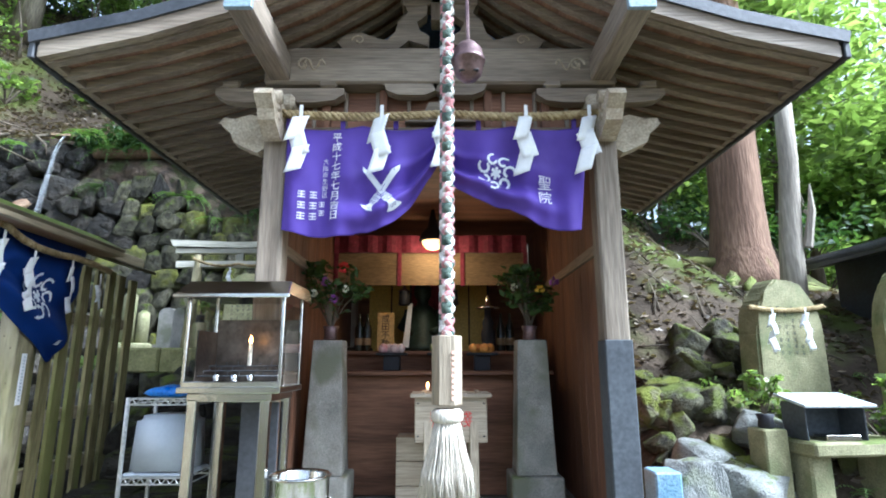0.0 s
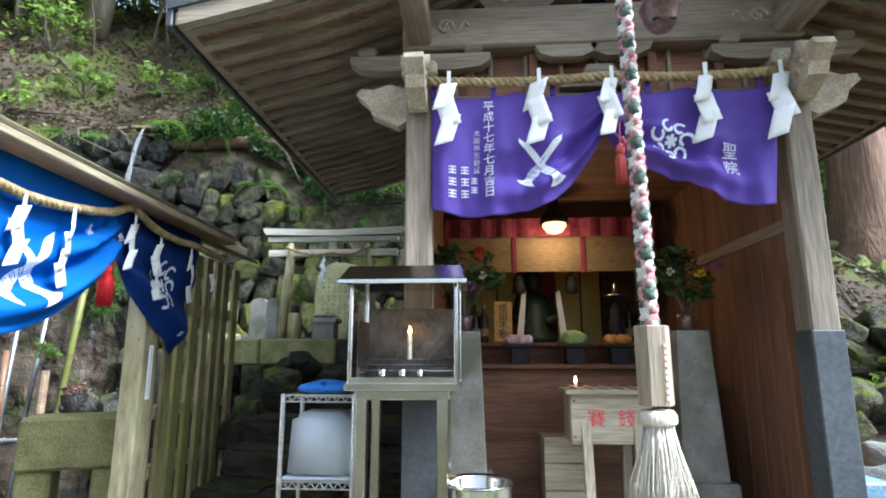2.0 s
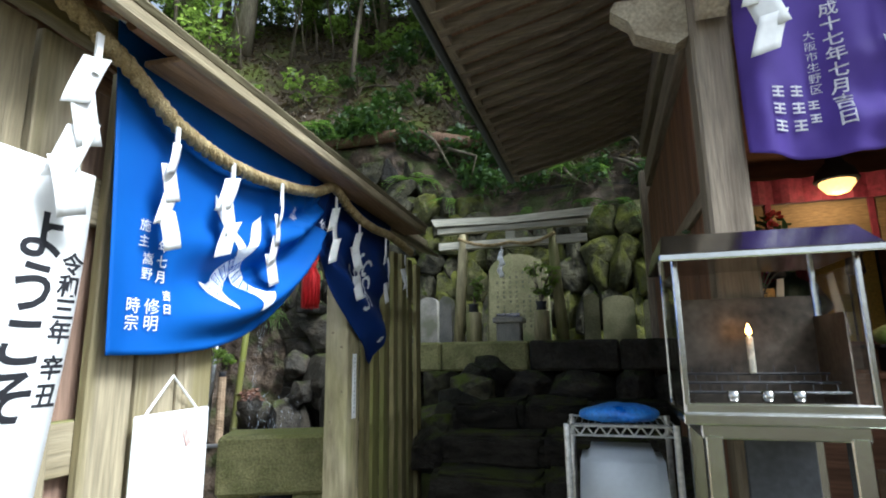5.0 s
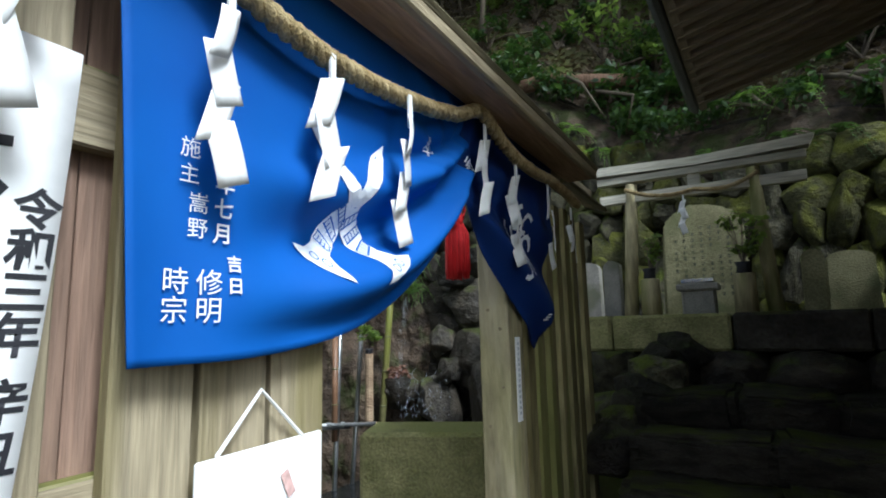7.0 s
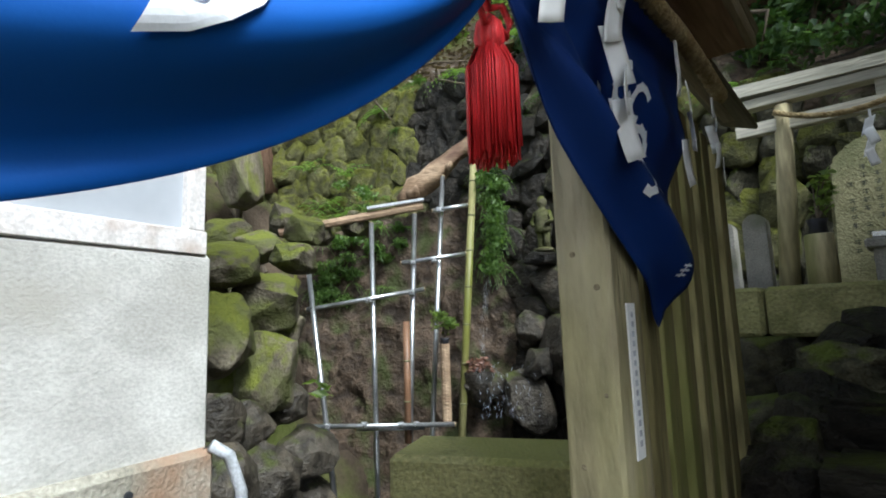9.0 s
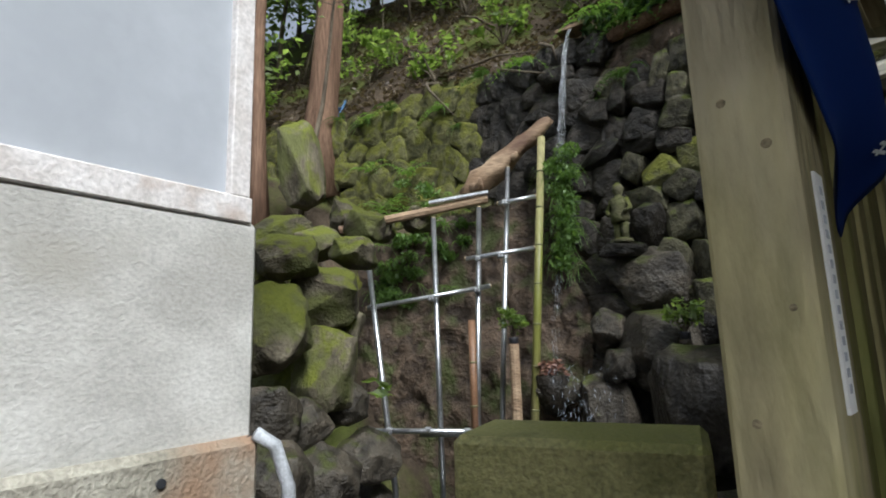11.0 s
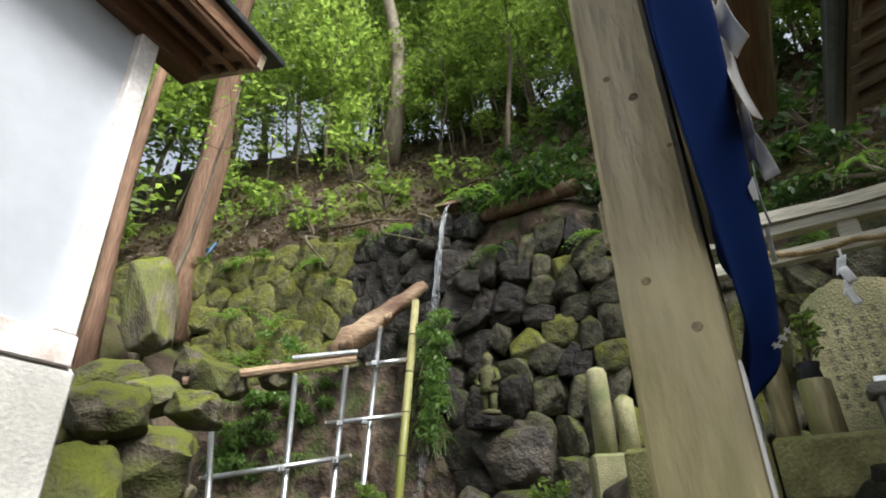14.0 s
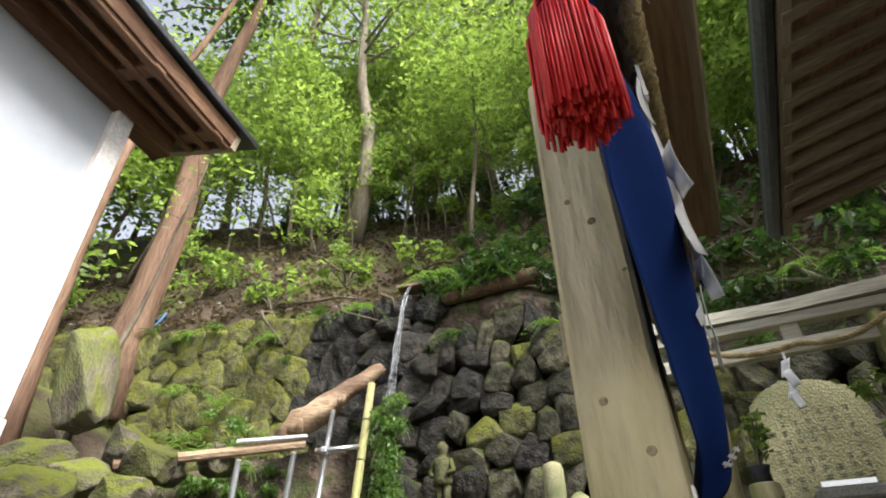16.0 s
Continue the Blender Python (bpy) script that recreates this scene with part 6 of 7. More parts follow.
for x in (-2.66, -2.03):
    t = thing("vase_stand", "round stone post carrying a vase", "vase stand", (x, 5.82, 1.5), "vase stands")
    part("post", lt((x, 5.82, 1.5), [(0.075, 0), (0.07, 0.3), (0.065, 0.31)], 14), log_m, t, "", True)
    bouquet((x, 5.82, 1.81), 0.26 if x < -2.3 else 0.34, 0.08 if x < -2.3 else 0.12, [], 7 + int(x * -3), 0.06, 110 if x < -2.3 else 220, "dark vase with an evergreen spray on its post", leafgreen, 0.08, 0.045, ink_m)

before_basin = set(scene.collection.objects)
# ---- waterfall basin: pipes, bamboo, spout log, falling water ----
def pipe_thing(name, a, b, r, material, label, cat, group="", nodes=0):
    t = thing(name, label, cat, a, group)
    tube_part = part("tube", rd(a, b, r, seg=14), material, t, "", True)
    A, Bv = Vector(a), Vector(b)
    d = (Bv - A).normalized()
    if nodes:
        for k in range(1, nodes):
            p = A.lerp(Bv, k / nodes)
            part("node", rd(p - d * 0.008, p + d * 0.008, r * 1.12, seg=14), mat("bamboo_node", (0.1, 0.1, 0.04), (0.2, 0.19, 0.09), 0.6), tube_part, "dark node ring", True)
    else:
        for p, s in ((A, -1), (Bv, 1)):
            part("end_cap", rd(p, p + d * s * 0.012, r * 0.96, seg=14), mat("rusty_end", (0.3, 0.22, 0.12), (0.42, 0.34, 0.2), 0.6), tube_part, "rusty open end")
    return t


UP = [((-7.40, 5.89, 2.28), (-6.73, 5.72, 0.0)), ((-7.02, 6.52, 2.56), (-6.6, 6.17, 0.0)), ((-6.67, 6.88, 2.66), (-6.37, 6.4, 0.0)), ((-6.48, 7.18, 3.13), (-6.35, 6.7, 0.0))]
for a, b in UP:
    b = tuple(Vector(a).lerp(Vector(b), 1 + 0.45 / a[2]))
    pipe_thing("scaffold_pipe", a, b, 0.027, zinc_m, "galvanised scaffold pipe leaning in the basin", "pipe", "scaffold pipes")
for a, b in (((-7.3, 5.83, 1.58), (-6.44, 6.76, 1.77)), ((-6.7, 6.68, 2.08), (-6.15, 7.15, 2.16)), ((-6.49, 7.0, 2.69), (-6.17, 7.25, 2.74)), ((-7.03, 5.54, 0.44), (-6.02, 6.7, 0.38)), ((-6.7, 6.0, 0.38), (-6.25, 6.5, 0.36))):
    pipe_thing("scaffold_pipe", a, b, 0.024, zinc_m, "galvanised scaffold pipe clamped crosswise", "pipe", "scaffold pipes")
for p in ((-7.22, 5.85, 1.59), (-6.83, 6.3, 1.66), (-6.53, 6.66, 1.73), (-6.6, 6.76, 2.08), (-6.43, 6.93, 2.1), (-6.44, 7.05, 2.7), (-6.85, 5.76, 0.43), (-6.62, 6.03, 0.42), (-6.38, 6.3, 0.4), (-6.3, 6.44, 0.39)):
    t = thing("pipe_clamp", "steel pipe clamp with a bolt", "clamp", p, "pipe clamps")
    jaw = part("jaw", bx(p, (0.07, 0.07, 0.06), (0, 0, 45), 0.012), zinc_m, t)
    part("bolt", rd((p[0] + 0.03, p[1] - 0.03, p[2]), (p[0] + 0.07, p[1] - 0.07, p[2]), 0.009, seg=6), steel_m, jaw)
pipe_thing("bamboo_pole", (-6.17, 7.42, 3.45), (-6.115, 6.86, -0.3), 0.042, bamboo_m, "thick yellow-green bamboo pole in the basin", "bamboo pole", nodes=9)
pipe_thing("bamboo_pole", (-6.47, 6.5, 1.42), (-6.40, 6.42, 0.2), 0.036, mat("brown_bamboo", (0.14, 0.07, 0.035), (0.24, 0.13, 0.07), 0.5, 5, 60, 0.1), "short brown bamboo tube over a pipe", "bamboo pole", nodes=3)
driftm = mat("drift_wood", (0.22, 0.14, 0.08), (0.38, 0.27, 0.17), 0.8, 6, 50, 0.7, stretch=(0.3, 0.3, 1), c3=(0.1, 0.05, 0.03), c3_at=0.6)
log = thing("spout_log", "gnarled driftwood log carrying the water spout", "log", (-6.5, 7.3, 3.2))
bm = tube(bmesh.new(), [(-6.95, 6.95, 2.85), (-6.8, 7.05, 3.02), (-6.6, 7.2, 3.2), (-6.4, 7.35, 3.42), (-6.22, 7.5, 3.62), (-6.13, 7.56, 3.7)], [0.09, 0.15, 0.13, 0.1, 0.085, 0.06], 14)
bmesh.ops.subdivide_edges(bm, edges=bm.edges[:], cuts=1, use_grid_fill=True)
for v in bm.verts:
    v.co += Vector((noise.noise(v.co * 7), noise.noise(v.co * 7 + Vector((9, 0, 0))), noise.noise(v.co * 7 + Vector((0, 9, 0))))) * 0.045
part("trunk", bm, driftm, log, "", True)
part("stub", tb([(-6.85, 7.0, 2.95), (-6.7, 6.93, 2.9), (-6.62, 6.86, 2.98)], [0.1, 0.06, 0.02], 8), driftm, log, "", True)
part("stub", tb([(-6.5, 7.25, 3.3), (-6.38, 7.2, 3.22), (-6.34, 7.18, 3.28)], [0.06, 0.04, 0.015], 8), driftm, log, "", True)
ledge = thing("gutter_board", "weathered plank gutter along the basin wall", "plank", (-7.0, 6.5, 2.6))
part("plank", rd((-7.72, 5.76, 2.46), (-6.6, 6.95, 2.76), 0.05, seg=8), driftm, ledge)
part("pipe", rd((-7.0, 6.44, 2.72), (-6.56, 6.92, 2.82), 0.025), zinc_m, ledge)
# earth bank between the pipes
bm = bmesh.new()
def bank(u, v, out=0.0):
    """Face of the earth bank."""
    lump = 0.14 * noise.noise(Vector((u * 5, v * 6, 4))) + 0.06 * noise.noise(Vector((u * 17, v * 19, 2))) + 0.025 * noise.noise(Vector((u * 41, v * 45, 7)))
    return (-7.7 + 1.9 * u + 0.1 * v + 0.5 * lump + 0.4 * out, 6.3 + 1.1 * u + 0.55 * v + lump - out, 0.05 + 2.62 * v + 0.35 * u * v)


sheet(bm, 80, 70, lambda u, v: bank(1.35 * u - 0.35, 1.2 * v - 0.2))
single("earth_bank", bm, mud_m, "wet dark earth bank under the spout", "earth bank", True, kind="structure")
# falling water: thin separate threads with droplets
water_m = bpy.data.materials.new("falling_water")
water_m.use_nodes = True
wp = water_m.node_tree.nodes["Principled BSDF"]
wp.inputs["Base Color"].default_value = (0.9, 0.93, 0.95, 1)
wp.inputs["Roughness"].default_value, wp.inputs["Transmission Weight"].default_value, wp.inputs["IOR"].default_value = 0.2, 0.8, 1.33
fall = thing("waterfall", "thin waterfall breaking into threads and drops", "waterfall", (-5.95, 7.75, 4.8))
wr = random.Random(12)
for k in range(5):
    x0 = -5.97 + 0.012 * k
    pts, rad = [], []
    stop = wr.uniform(1.3, 3.2) if k > 2 else 3.4
    for i in range(26):
        s = i / 25 * stop
        pts.append((x0 - 0.05 * s + 0.012 * k * s * 0.5 + 0.008 * math.sin(i * 1.7 + k), 7.82 - 0.22 * math.sqrt(s) + wr.uniform(-0.004, 0.004), 4.84 - s))
        rad.append(max(0.002, (0.0065 if i < 14 else 0.0045) * wr.uniform(0.4, 1.1) * (1 - 0.5 * i / 25)))
    part("thread", tb(pts, rad, 6), water_m, fall, "", True)
for k in range(90):
    s = wr.uniform(1.2, 4.1)
    p = (-5.96 - 0.05 * s + wr.gauss(0, 0.03), 7.82 - 0.22 * math.sqrt(s), 4.84 - s)
    part("drop", rd(p, (p[0], p[1], p[2] - wr.uniform(0.03, 0.12)), 0.0035, 0.0015, 5), water_m, fall)
single("spout_board", bx((-5.95, 7.95, 4.87), (0.42, 0.3, 0.04), (6, 0, 12)), driftm, "dark plank at the head of the fall", "plank")
water_flat = mat("pool_water", (0.012, 0.014, 0.015), (0.02, 0.022, 0.022), 0.06, 3, 18, 0.25, rough_var=0.03)
single("water", sheet(bmesh.new(), 8, 8, lambda u, v: (-6.3 + 3.0 * u, 4.3 + 3.7 * v, -0.3)), water_flat, "dark rippling pool under the waterfall", "water", kind="structure")
spl = mat("splash_foam", (0.3, 0.34, 0.4), (0.55, 0.58, 0.63), 0.2, 20, 90, 0.6)
bm = bmesh.new()
for k in range(150):
    a, r = wr.uniform(0, 6.28), 0.34 * math.sqrt(wr.random())
    p = (-5.6 + r * math.cos(a), 7.05 + r * math.sin(a), 0.45 + 0.5 * wr.random() ** 2)
    rod(bm, p, (p[0] + wr.gauss(0, 0.015), p[1], p[2] + wr.uniform(0.01, 0.05)), 0.0026, 0.001, 4)
single("splash", bm, spl, "white splashing drops on wet stone", "splash", kind="stuff")
# stones of the basin
for k, (p, s) in enumerate((((-5.08, 7.5, 1.1), (0.75, 0.5, 0.62)), ((-5.55, 7.4, 0.55), (0.5, 0.5, 0.6)), ((-4.6, 7.5, 0.75), (0.5, 0.5, 0.6)), ((-4.4, 7.0, 0.7), (0.9, 0.8, 0.9)), ((-3.6, 5.3, 0.1), (0.5, 0.5, 0.75)), ((-5.2, 7.75, 1.75), (0.7, 0.4, 0.5)), ((-5.75, 7.9, 1.75), (0.5, 0.35, 0.4)),
                           ((-5.35, 7.3, 0.95), (0.25, 0.25, 0.3)), ((-5.6, 7.55, 1.3), (0.3, 0.3, 0.35)), ((-3.55, 6.3, 0.9), (0.7, 0.8, 1.2)), ((-4.1, 7.7, 1.2), (0.8, 0.5, 0.8)), ((-6.0, 7.2, 0.72), (0.42, 0.3, 0.28)))):
    tagged(rock("boulder", round_wet[k % 6], p, (s[0] * 1.2, s[1] * 1.2, s[2] * 1.2), (0, 0, 37 * k)), "wet dark boulder in the waterfall basin", "boulder", "boulders of the basin")
lp = thing("leaf_pile", "flat heap of red-brown leaves on a wet rock", "leaf pile", (-6.0, 7.12, 0.86))
part("rock", lt((-6.0, 7.12, 0.5), [(0.1, 0), (0.15, 0.2), (0.17, 0.36), (0.1, 0.38)], 12), wet_m, lp, "dark wet rock", True)
pv, pf = leaf_cloud(np.random.default_rng(19), [(-6.0, 7.12, 0.9)], [0.17], 260, 0.07, 0.25)
from_arrays("leaves", pv, pf, leaf_mat("red_brown_leaf", (0.1, 0.045, 0.03), (0.26, 0.13, 0.09), 0.1), lp)
# guardian statue in the niche
bm = bmesh.new()
S = Vector((-5.34, 7.5, 2.12))
lathe(bm, S, [(0.1, 0), (0.09, 0.03), (0.06, 0.04)], 10)
for s in (-1, 1):
    tube(bm, [S + Vector((s * 0.035, 0, 0.02)), S + Vector((s * 0.035, 0, 0.2))], [0.03, 0.035], 7)
    tube(bm, [S + Vector((s * 0.07, 0, 0.38)), S + Vector((s * 0.11, -0.02, 0.29)), S + Vector((s * 0.07, -0.06, 0.25))], 0.022, 6)
lathe(bm, S, [(0.075, 0.18), (0.08, 0.22), (0.065, 0.3), (0.08, 0.38), (0.03, 0.41), (0.028, 0.42), (0.045, 0.45), (0.05, 0.49), (0.02, 0.53)], 12)
for v in bm.verts:
    v.co = S + (v.co - S) * 1.15
single("statue", bm, heap_rock, "small weathered standing stone statue in the rocks", "statue", True)
rock("ledge_stone", rocks_wet[1], (-5.37, 7.58, 2.06), (0.4, 0.5, 0.16))
tagged(scene.collection.objects[-1], "stone ledge under the statue", "stone")
# grave-like pillars
gp_ = thing("stone_post", "twin stone posts on a square mossy base", "stone post", (-4.0, 6.85, 0.6))
part("shaft", lt((-4.06, 6.85, 1.6), [(0.085, 0), (0.08, 0.6), (0.065, 0.64), (0.02, 0.66)], 12), mono_m, gp_, "", True)
part("shaft", lt((-3.9, 6.9, 1.6), [(0.075, 0), (0.07, 0.4), (0.02, 0.44)], 12), mono_m, gp_, "", True)
part("base", bx((-3.97, 6.85, 1.42), (0.42, 0.36, 0.4), (0, 0, 25), 0.02), mono_m, gp_)
part("foot", bx((-3.95, 6.85, 0.98), (0.5, 0.46, 0.55), (0, 0, 25), 0.03), step_m, gp_)


def pot_plant(at, h, seed, n=120, spread=0.13, leaf=0.07, m=None):
    return bouquet(at, h, spread, [], seed, leaf, n, "evergreen sprig in a round post vase", m or leafgreen, 0.06, 0.045, ink_m)


for p, q in (((-6.13, 6.72, 1.18), 31), ((-4.66, 7.15, 1.18), 32)):
    t = thing("vase_stand", "log post carrying a vase", "vase stand", (p[0], p[1], 0.5), "vase stands")
    part("post", rd((p[0], p[1], 0.35), p, 0.05, 0.05), wet_m if q == 32 else driftm, t)
    pot_plant(p, 0.26, q, 200, 0.12, 0.075)


# settle the basin's things together
for o in list(scene.collection.objects):
    if o not in before_basin and o.parent is None and o.name not in ("water", "earth_bank"):
        o.location = o.location + Vector((0.06, -0.035, 0.01))


# ---- plants ----
def fern(at, r, n, seed, m=None, name="fern", label="green fern growing from the rocks", up=0.5, out=None):
    """Arching fronds with paired leaflets."""
    q = random.Random(seed)
    vs, fs = [Vector(at)], []
    for k in range(n):
        a = q.uniform(0, 6.28) if out is None else out + q.uniform(-1.3, 1.3)
        ln = r * q.uniform(0.6, 1.1)
        lift = up * q.uniform(0.3, 1.2)
        ahead = Vector((math.cos(a), math.sin(a), 0))
        side = Vector((-math.sin(a), math.cos(a), 0))
        last = 0
        for i in range(1, 11):
            s = i / 10
            p = Vector(at) + ahead * ln * s + Vector((0, 0, ln * (lift * s * 1.6 - 1.1 * s * s)))
            w = ln * 0.2 * (1.05 - s)
            b = len(vs)
            vs += [p, p + side * 0.004]
            fs.append((last, b, b + 1) if last == 0 else (last, last + 1, b + 1, b))
            for sg in (-1, 1):
                t = p + side * sg * w + ahead * w * 0.5 - Vector((0, 0, w * 0.25))
                c = (p + t) / 2
                wd = ahead * ln * 0.035
                e = len(vs)
                vs += [c + wd, t, c - wd]
                fs.append((b, e, e + 1, e + 2))
            last = b
    ob = from_arrays(name, [tuple(v) for v in vs], fs, m or fern_m)
    return tagged(ob, label, "fern", "ferns")


fr = random.Random(5)
for k in range(16):
    u = fr.random()
    fern(bank(-0.2 + 0.5 * u, 0.62 + 0.36 * fr.random(), 0.04), 0.22, 7, 100 + k, None, "fern", "small fern hanging on the earth bank", 0.4, -0.8)
for k in range(34):
    fern((-5.98 + fr.uniform(-0.24, 0.18), 7.5 + fr.uniform(-0.06, 0.1), 1.95 + 1.25 * fr.random()), 0.26, 7, 200 + k, None, "fern", "hanging fern behind the falling water", 0.1, -0.9)
for k, p in enumerate(((-8.6, 7.0, 3.1), (-8.2, 7.1, 3.5), (-8.0, 7.0, 2.9), (-7.6, 7.2, 2.9), (-8.9, 6.9, 3.7), (-7.9, 6.6, 2.75))):
    fern(p, 0.5, 9, 300 + k, None, "fern", "arching fern at the foot of the green wall", 0.8)
for k in range(30):
    x = fr.uniform(-9.5, 0.8)
    fern((x, wall_y(x) - 0.2, wall_top(x) + 0.05 + fr.uniform(-0.9, 0.35) * (1 if k % 2 else 0.3)), fr.uniform(0.3, 0.55), 8, 400 + k, leafdark if k % 3 else fern_m, "fern", "fern hanging over the top of the stone wall", 0.4, -1.5)
def creeper(name, label, centres, radius, n, leaf, seed, m):
    v, f = leaf_cloud(np.random.default_rng(seed), centres, [radius] * len(centres), n, leaf, 1.0)
    return tagged(from_arrays(name, v, f, m), label, "creeping plant", kind="stuff")


creeper("creeping_fern", "bright green small-leaved plants on the earth bank", [bank(fr.uniform(-0.2, 0.02), fr.uniform(0.64, 0.95), 0.05) for q in range(18)], 0.13, 2600, 0.055, 71, fern_m)
creeper("creeping_fern", "green small-leaved plants high on the earth bank", [bank(fr.uniform(0.08, 0.3), fr.uniform(0.74, 0.99), 0.05) for q in range(10)], 0.1, 1000, 0.05, 72, fern_m)
creeper("hanging_fern", "feathery green plants hanging behind the waterfall", [(-5.96 + 0.22 * fr.random() - 0.03 * q % 0.1, 7.35 + 0.1 * fr.random(), 3.2 - 0.13 * q) for q in range(10)], 0.15, 2600, 0.05, 73, fern_m)
creeper("green_growth", "small green plants rooted in the mossy wall", [(-8.4 + 0.9 * fr.random(), 6.9 + 0.25 * fr.random(), 2.9 + 0.5 * fr.random()) for q in range(6)], 0.13, 500, 0.055, 74, fern_m)
creeper("green_growth", "dark green plants at the edge of the wall", [(x_, wall_y(x_) - 0.15, wall_top(x_) + 0.1 * fr.random()) for x_ in [fr.uniform(-6, 0.5) for q in range(22)]], 0.24, 2600, 0.1, 75, leafdark)
wv, wf = leaf_cloud(np.random.default_rng(61), [(-6.31, 5.3, 0.92), (-6.36, 5.34, 0.82)], [0.1, 0.1], 14, 0.13)
tagged(from_arrays("seedling", wv, wf, leafgreen), "bright green broad-leaved seedling beside the pipes", "seedling")


def branches(bm, base, h, lean, r0, q, limbs, clear=0.35):
    """Trunk and limbs; returns limb ends."""
    pts, rad = [], []
    for i in range(9):
        s = i / 8
        pts.append(Vector(base) + Vector((lean[0] * s * h + 0.05 * h * noise.noise(Vector((base[0], s * 2.5, base[1]))), lean[1] * s * h + 0.05 * h * noise.noise(Vector((s * 2.5, base[0], base[1]))), h * s)))
        rad.append(r0 * (1.25 - s) / 1.25 * (1.5 if i == 0 else 1))
    tube(bm, pts, rad, 10)
    ends = []
    for k in range(limbs):
        s = q.uniform(clear, 0.97)
        i = min(7, int(s * 8))
        p = pts[i].lerp(pts[i + 1], s * 8 - i)
        a = q.uniform(0, 6.28)
        ln = h * q.uniform(0.14, 0.3)
        e = p + Vector((math.cos(a) * ln, math.sin(a) * ln, ln * q.uniform(0.1, 0.7)))
        mid = p.lerp(e, 0.5) + Vector((0, 0, ln * 0.08))
        tube(bm, [p, mid, e], [r0 * 0.3 * (1.2 - s), r0 * 0.2 * (1.2 - s), 0.006], 6)
        ends += [e, mid]
    return ends + pts[6:]


def tree(at, h, r0, leaves, seed, crown=0.8, leaf=0.16, lean=(0, 0), limbs=9, m=None, bark=None, clear=0.35, label="slender forest tree with light green leaves", cat="tree", group="trees on the slope"):
    q = random.Random(seed)
    t = thing("tree", label, cat, at, group)
    bm = bmesh.new()
    ends = branches(bm, at, h, lean, r0, q, limbs, clear)
    part("trunk", bm, bark or twig_m, t, "", True)
    if leaves:
        r = np.random.default_rng(seed)
        v, f = leaf_cloud(r, [tuple(e) for e in ends], [crown * q.uniform(0.5, 1.1) for _ in ends], leaves, leaf)
        from_arrays("crown", v, f, m or leafgreen, t)
    return t


# two cedars and a thin trunk by the green wall
CED = "tall straight cedar with reddish peeling bark"
tree((-9.75, 6.95, height(-9.75, 6.95) - 0.1), 13, 0.28, 2000, 1, 1.2, 0.2, (0.012, 0.0), 12, leafdark, bark_m, 0.72, CED, "tree", "cedars")
tree((-9.2, 5.45, height(-9.2, 5.45) - 0.1), 12, 0.11, 700, 2, 0.9, 0.14, (0.06, 0.03), 8, leafgreen, bark_m, 0.8, "thin leaning reddish trunk", "tree", "cedars")
tree((-9.1, 6.0, height(-9.1, 6.0) - 0.1), 5, 0.05, 140, 3, 0.5, 0.12, (0.12, 0.05), 5, leafgreen, twig_m, 0.72, "thin leaning sapling with bare lower stem", "tree")
lad = thing("ladder", "blue ladder leaning against the bank", "ladder", (-10.2, 6.6, 3.9))
lad_m = mat("blue_paint", (0.03, 0.1, 0.22), (0.06, 0.16, 0.3), 0.5)
L0, L1, LW = Vector((-10.35, 6.55, 3.75)), Vector((-10.3, 7.2, 5.3)), Vector((0.28, 0.08, 0))
for q_ in (0, 1):
    part("rail", rd(L0 + LW * q_, L1 + LW * q_, 0.022), lad_m, lad)
for q_ in range(6):
    w_ = (q_ + 0.5) / 6
    part("rung", rd(L0.lerp(L1, w_), L0.lerp(L1, w_) + LW, 0.016), lad_m, lad)
tagged(rock("leaning_slab", round_green[3], (-8.66, 5.78, 3.5), (0.62, 0.6, 1.35), (0, -10, 30)), "tall leaning mossy rock beside the cedar", "rock")
for q_ in range(3):
    single("cut_log", rd((-9.7 + 0.1 * q_, 6.0 + 0.08 * q_, height(-9.7 + 0.1 * q_, 6.0 + 0.08 * q_) + 0.04), (-9.3 + 0.1 * q_, 6.25 + 0.08 * q_, height(-9.3 + 0.1 * q_, 6.25 + 0.08 * q_) + 0.04), 0.045), twig_m, "short cut log lying by the cedar", "log", group="cut logs")
for q_ in range(10):
    x_, y_ = -16.5 + 0.55 * q_, 5.0 + 2.6 * ((q_ * 37) % 10) / 10
    tree((x_, y_, height(x_, y_) - 0.2), 5.5, 0.06, 2200, 1500 + q_, 0.9, 0.16, (0.03, 0), 10)
pale_bark = mat("pale_bark", (0.17, 0.14, 0.1), (0.33, 0.29, 0.22), 0.9, 5, 40, 0.7, stretch=(1, 1, 0.15), spec=0.2)
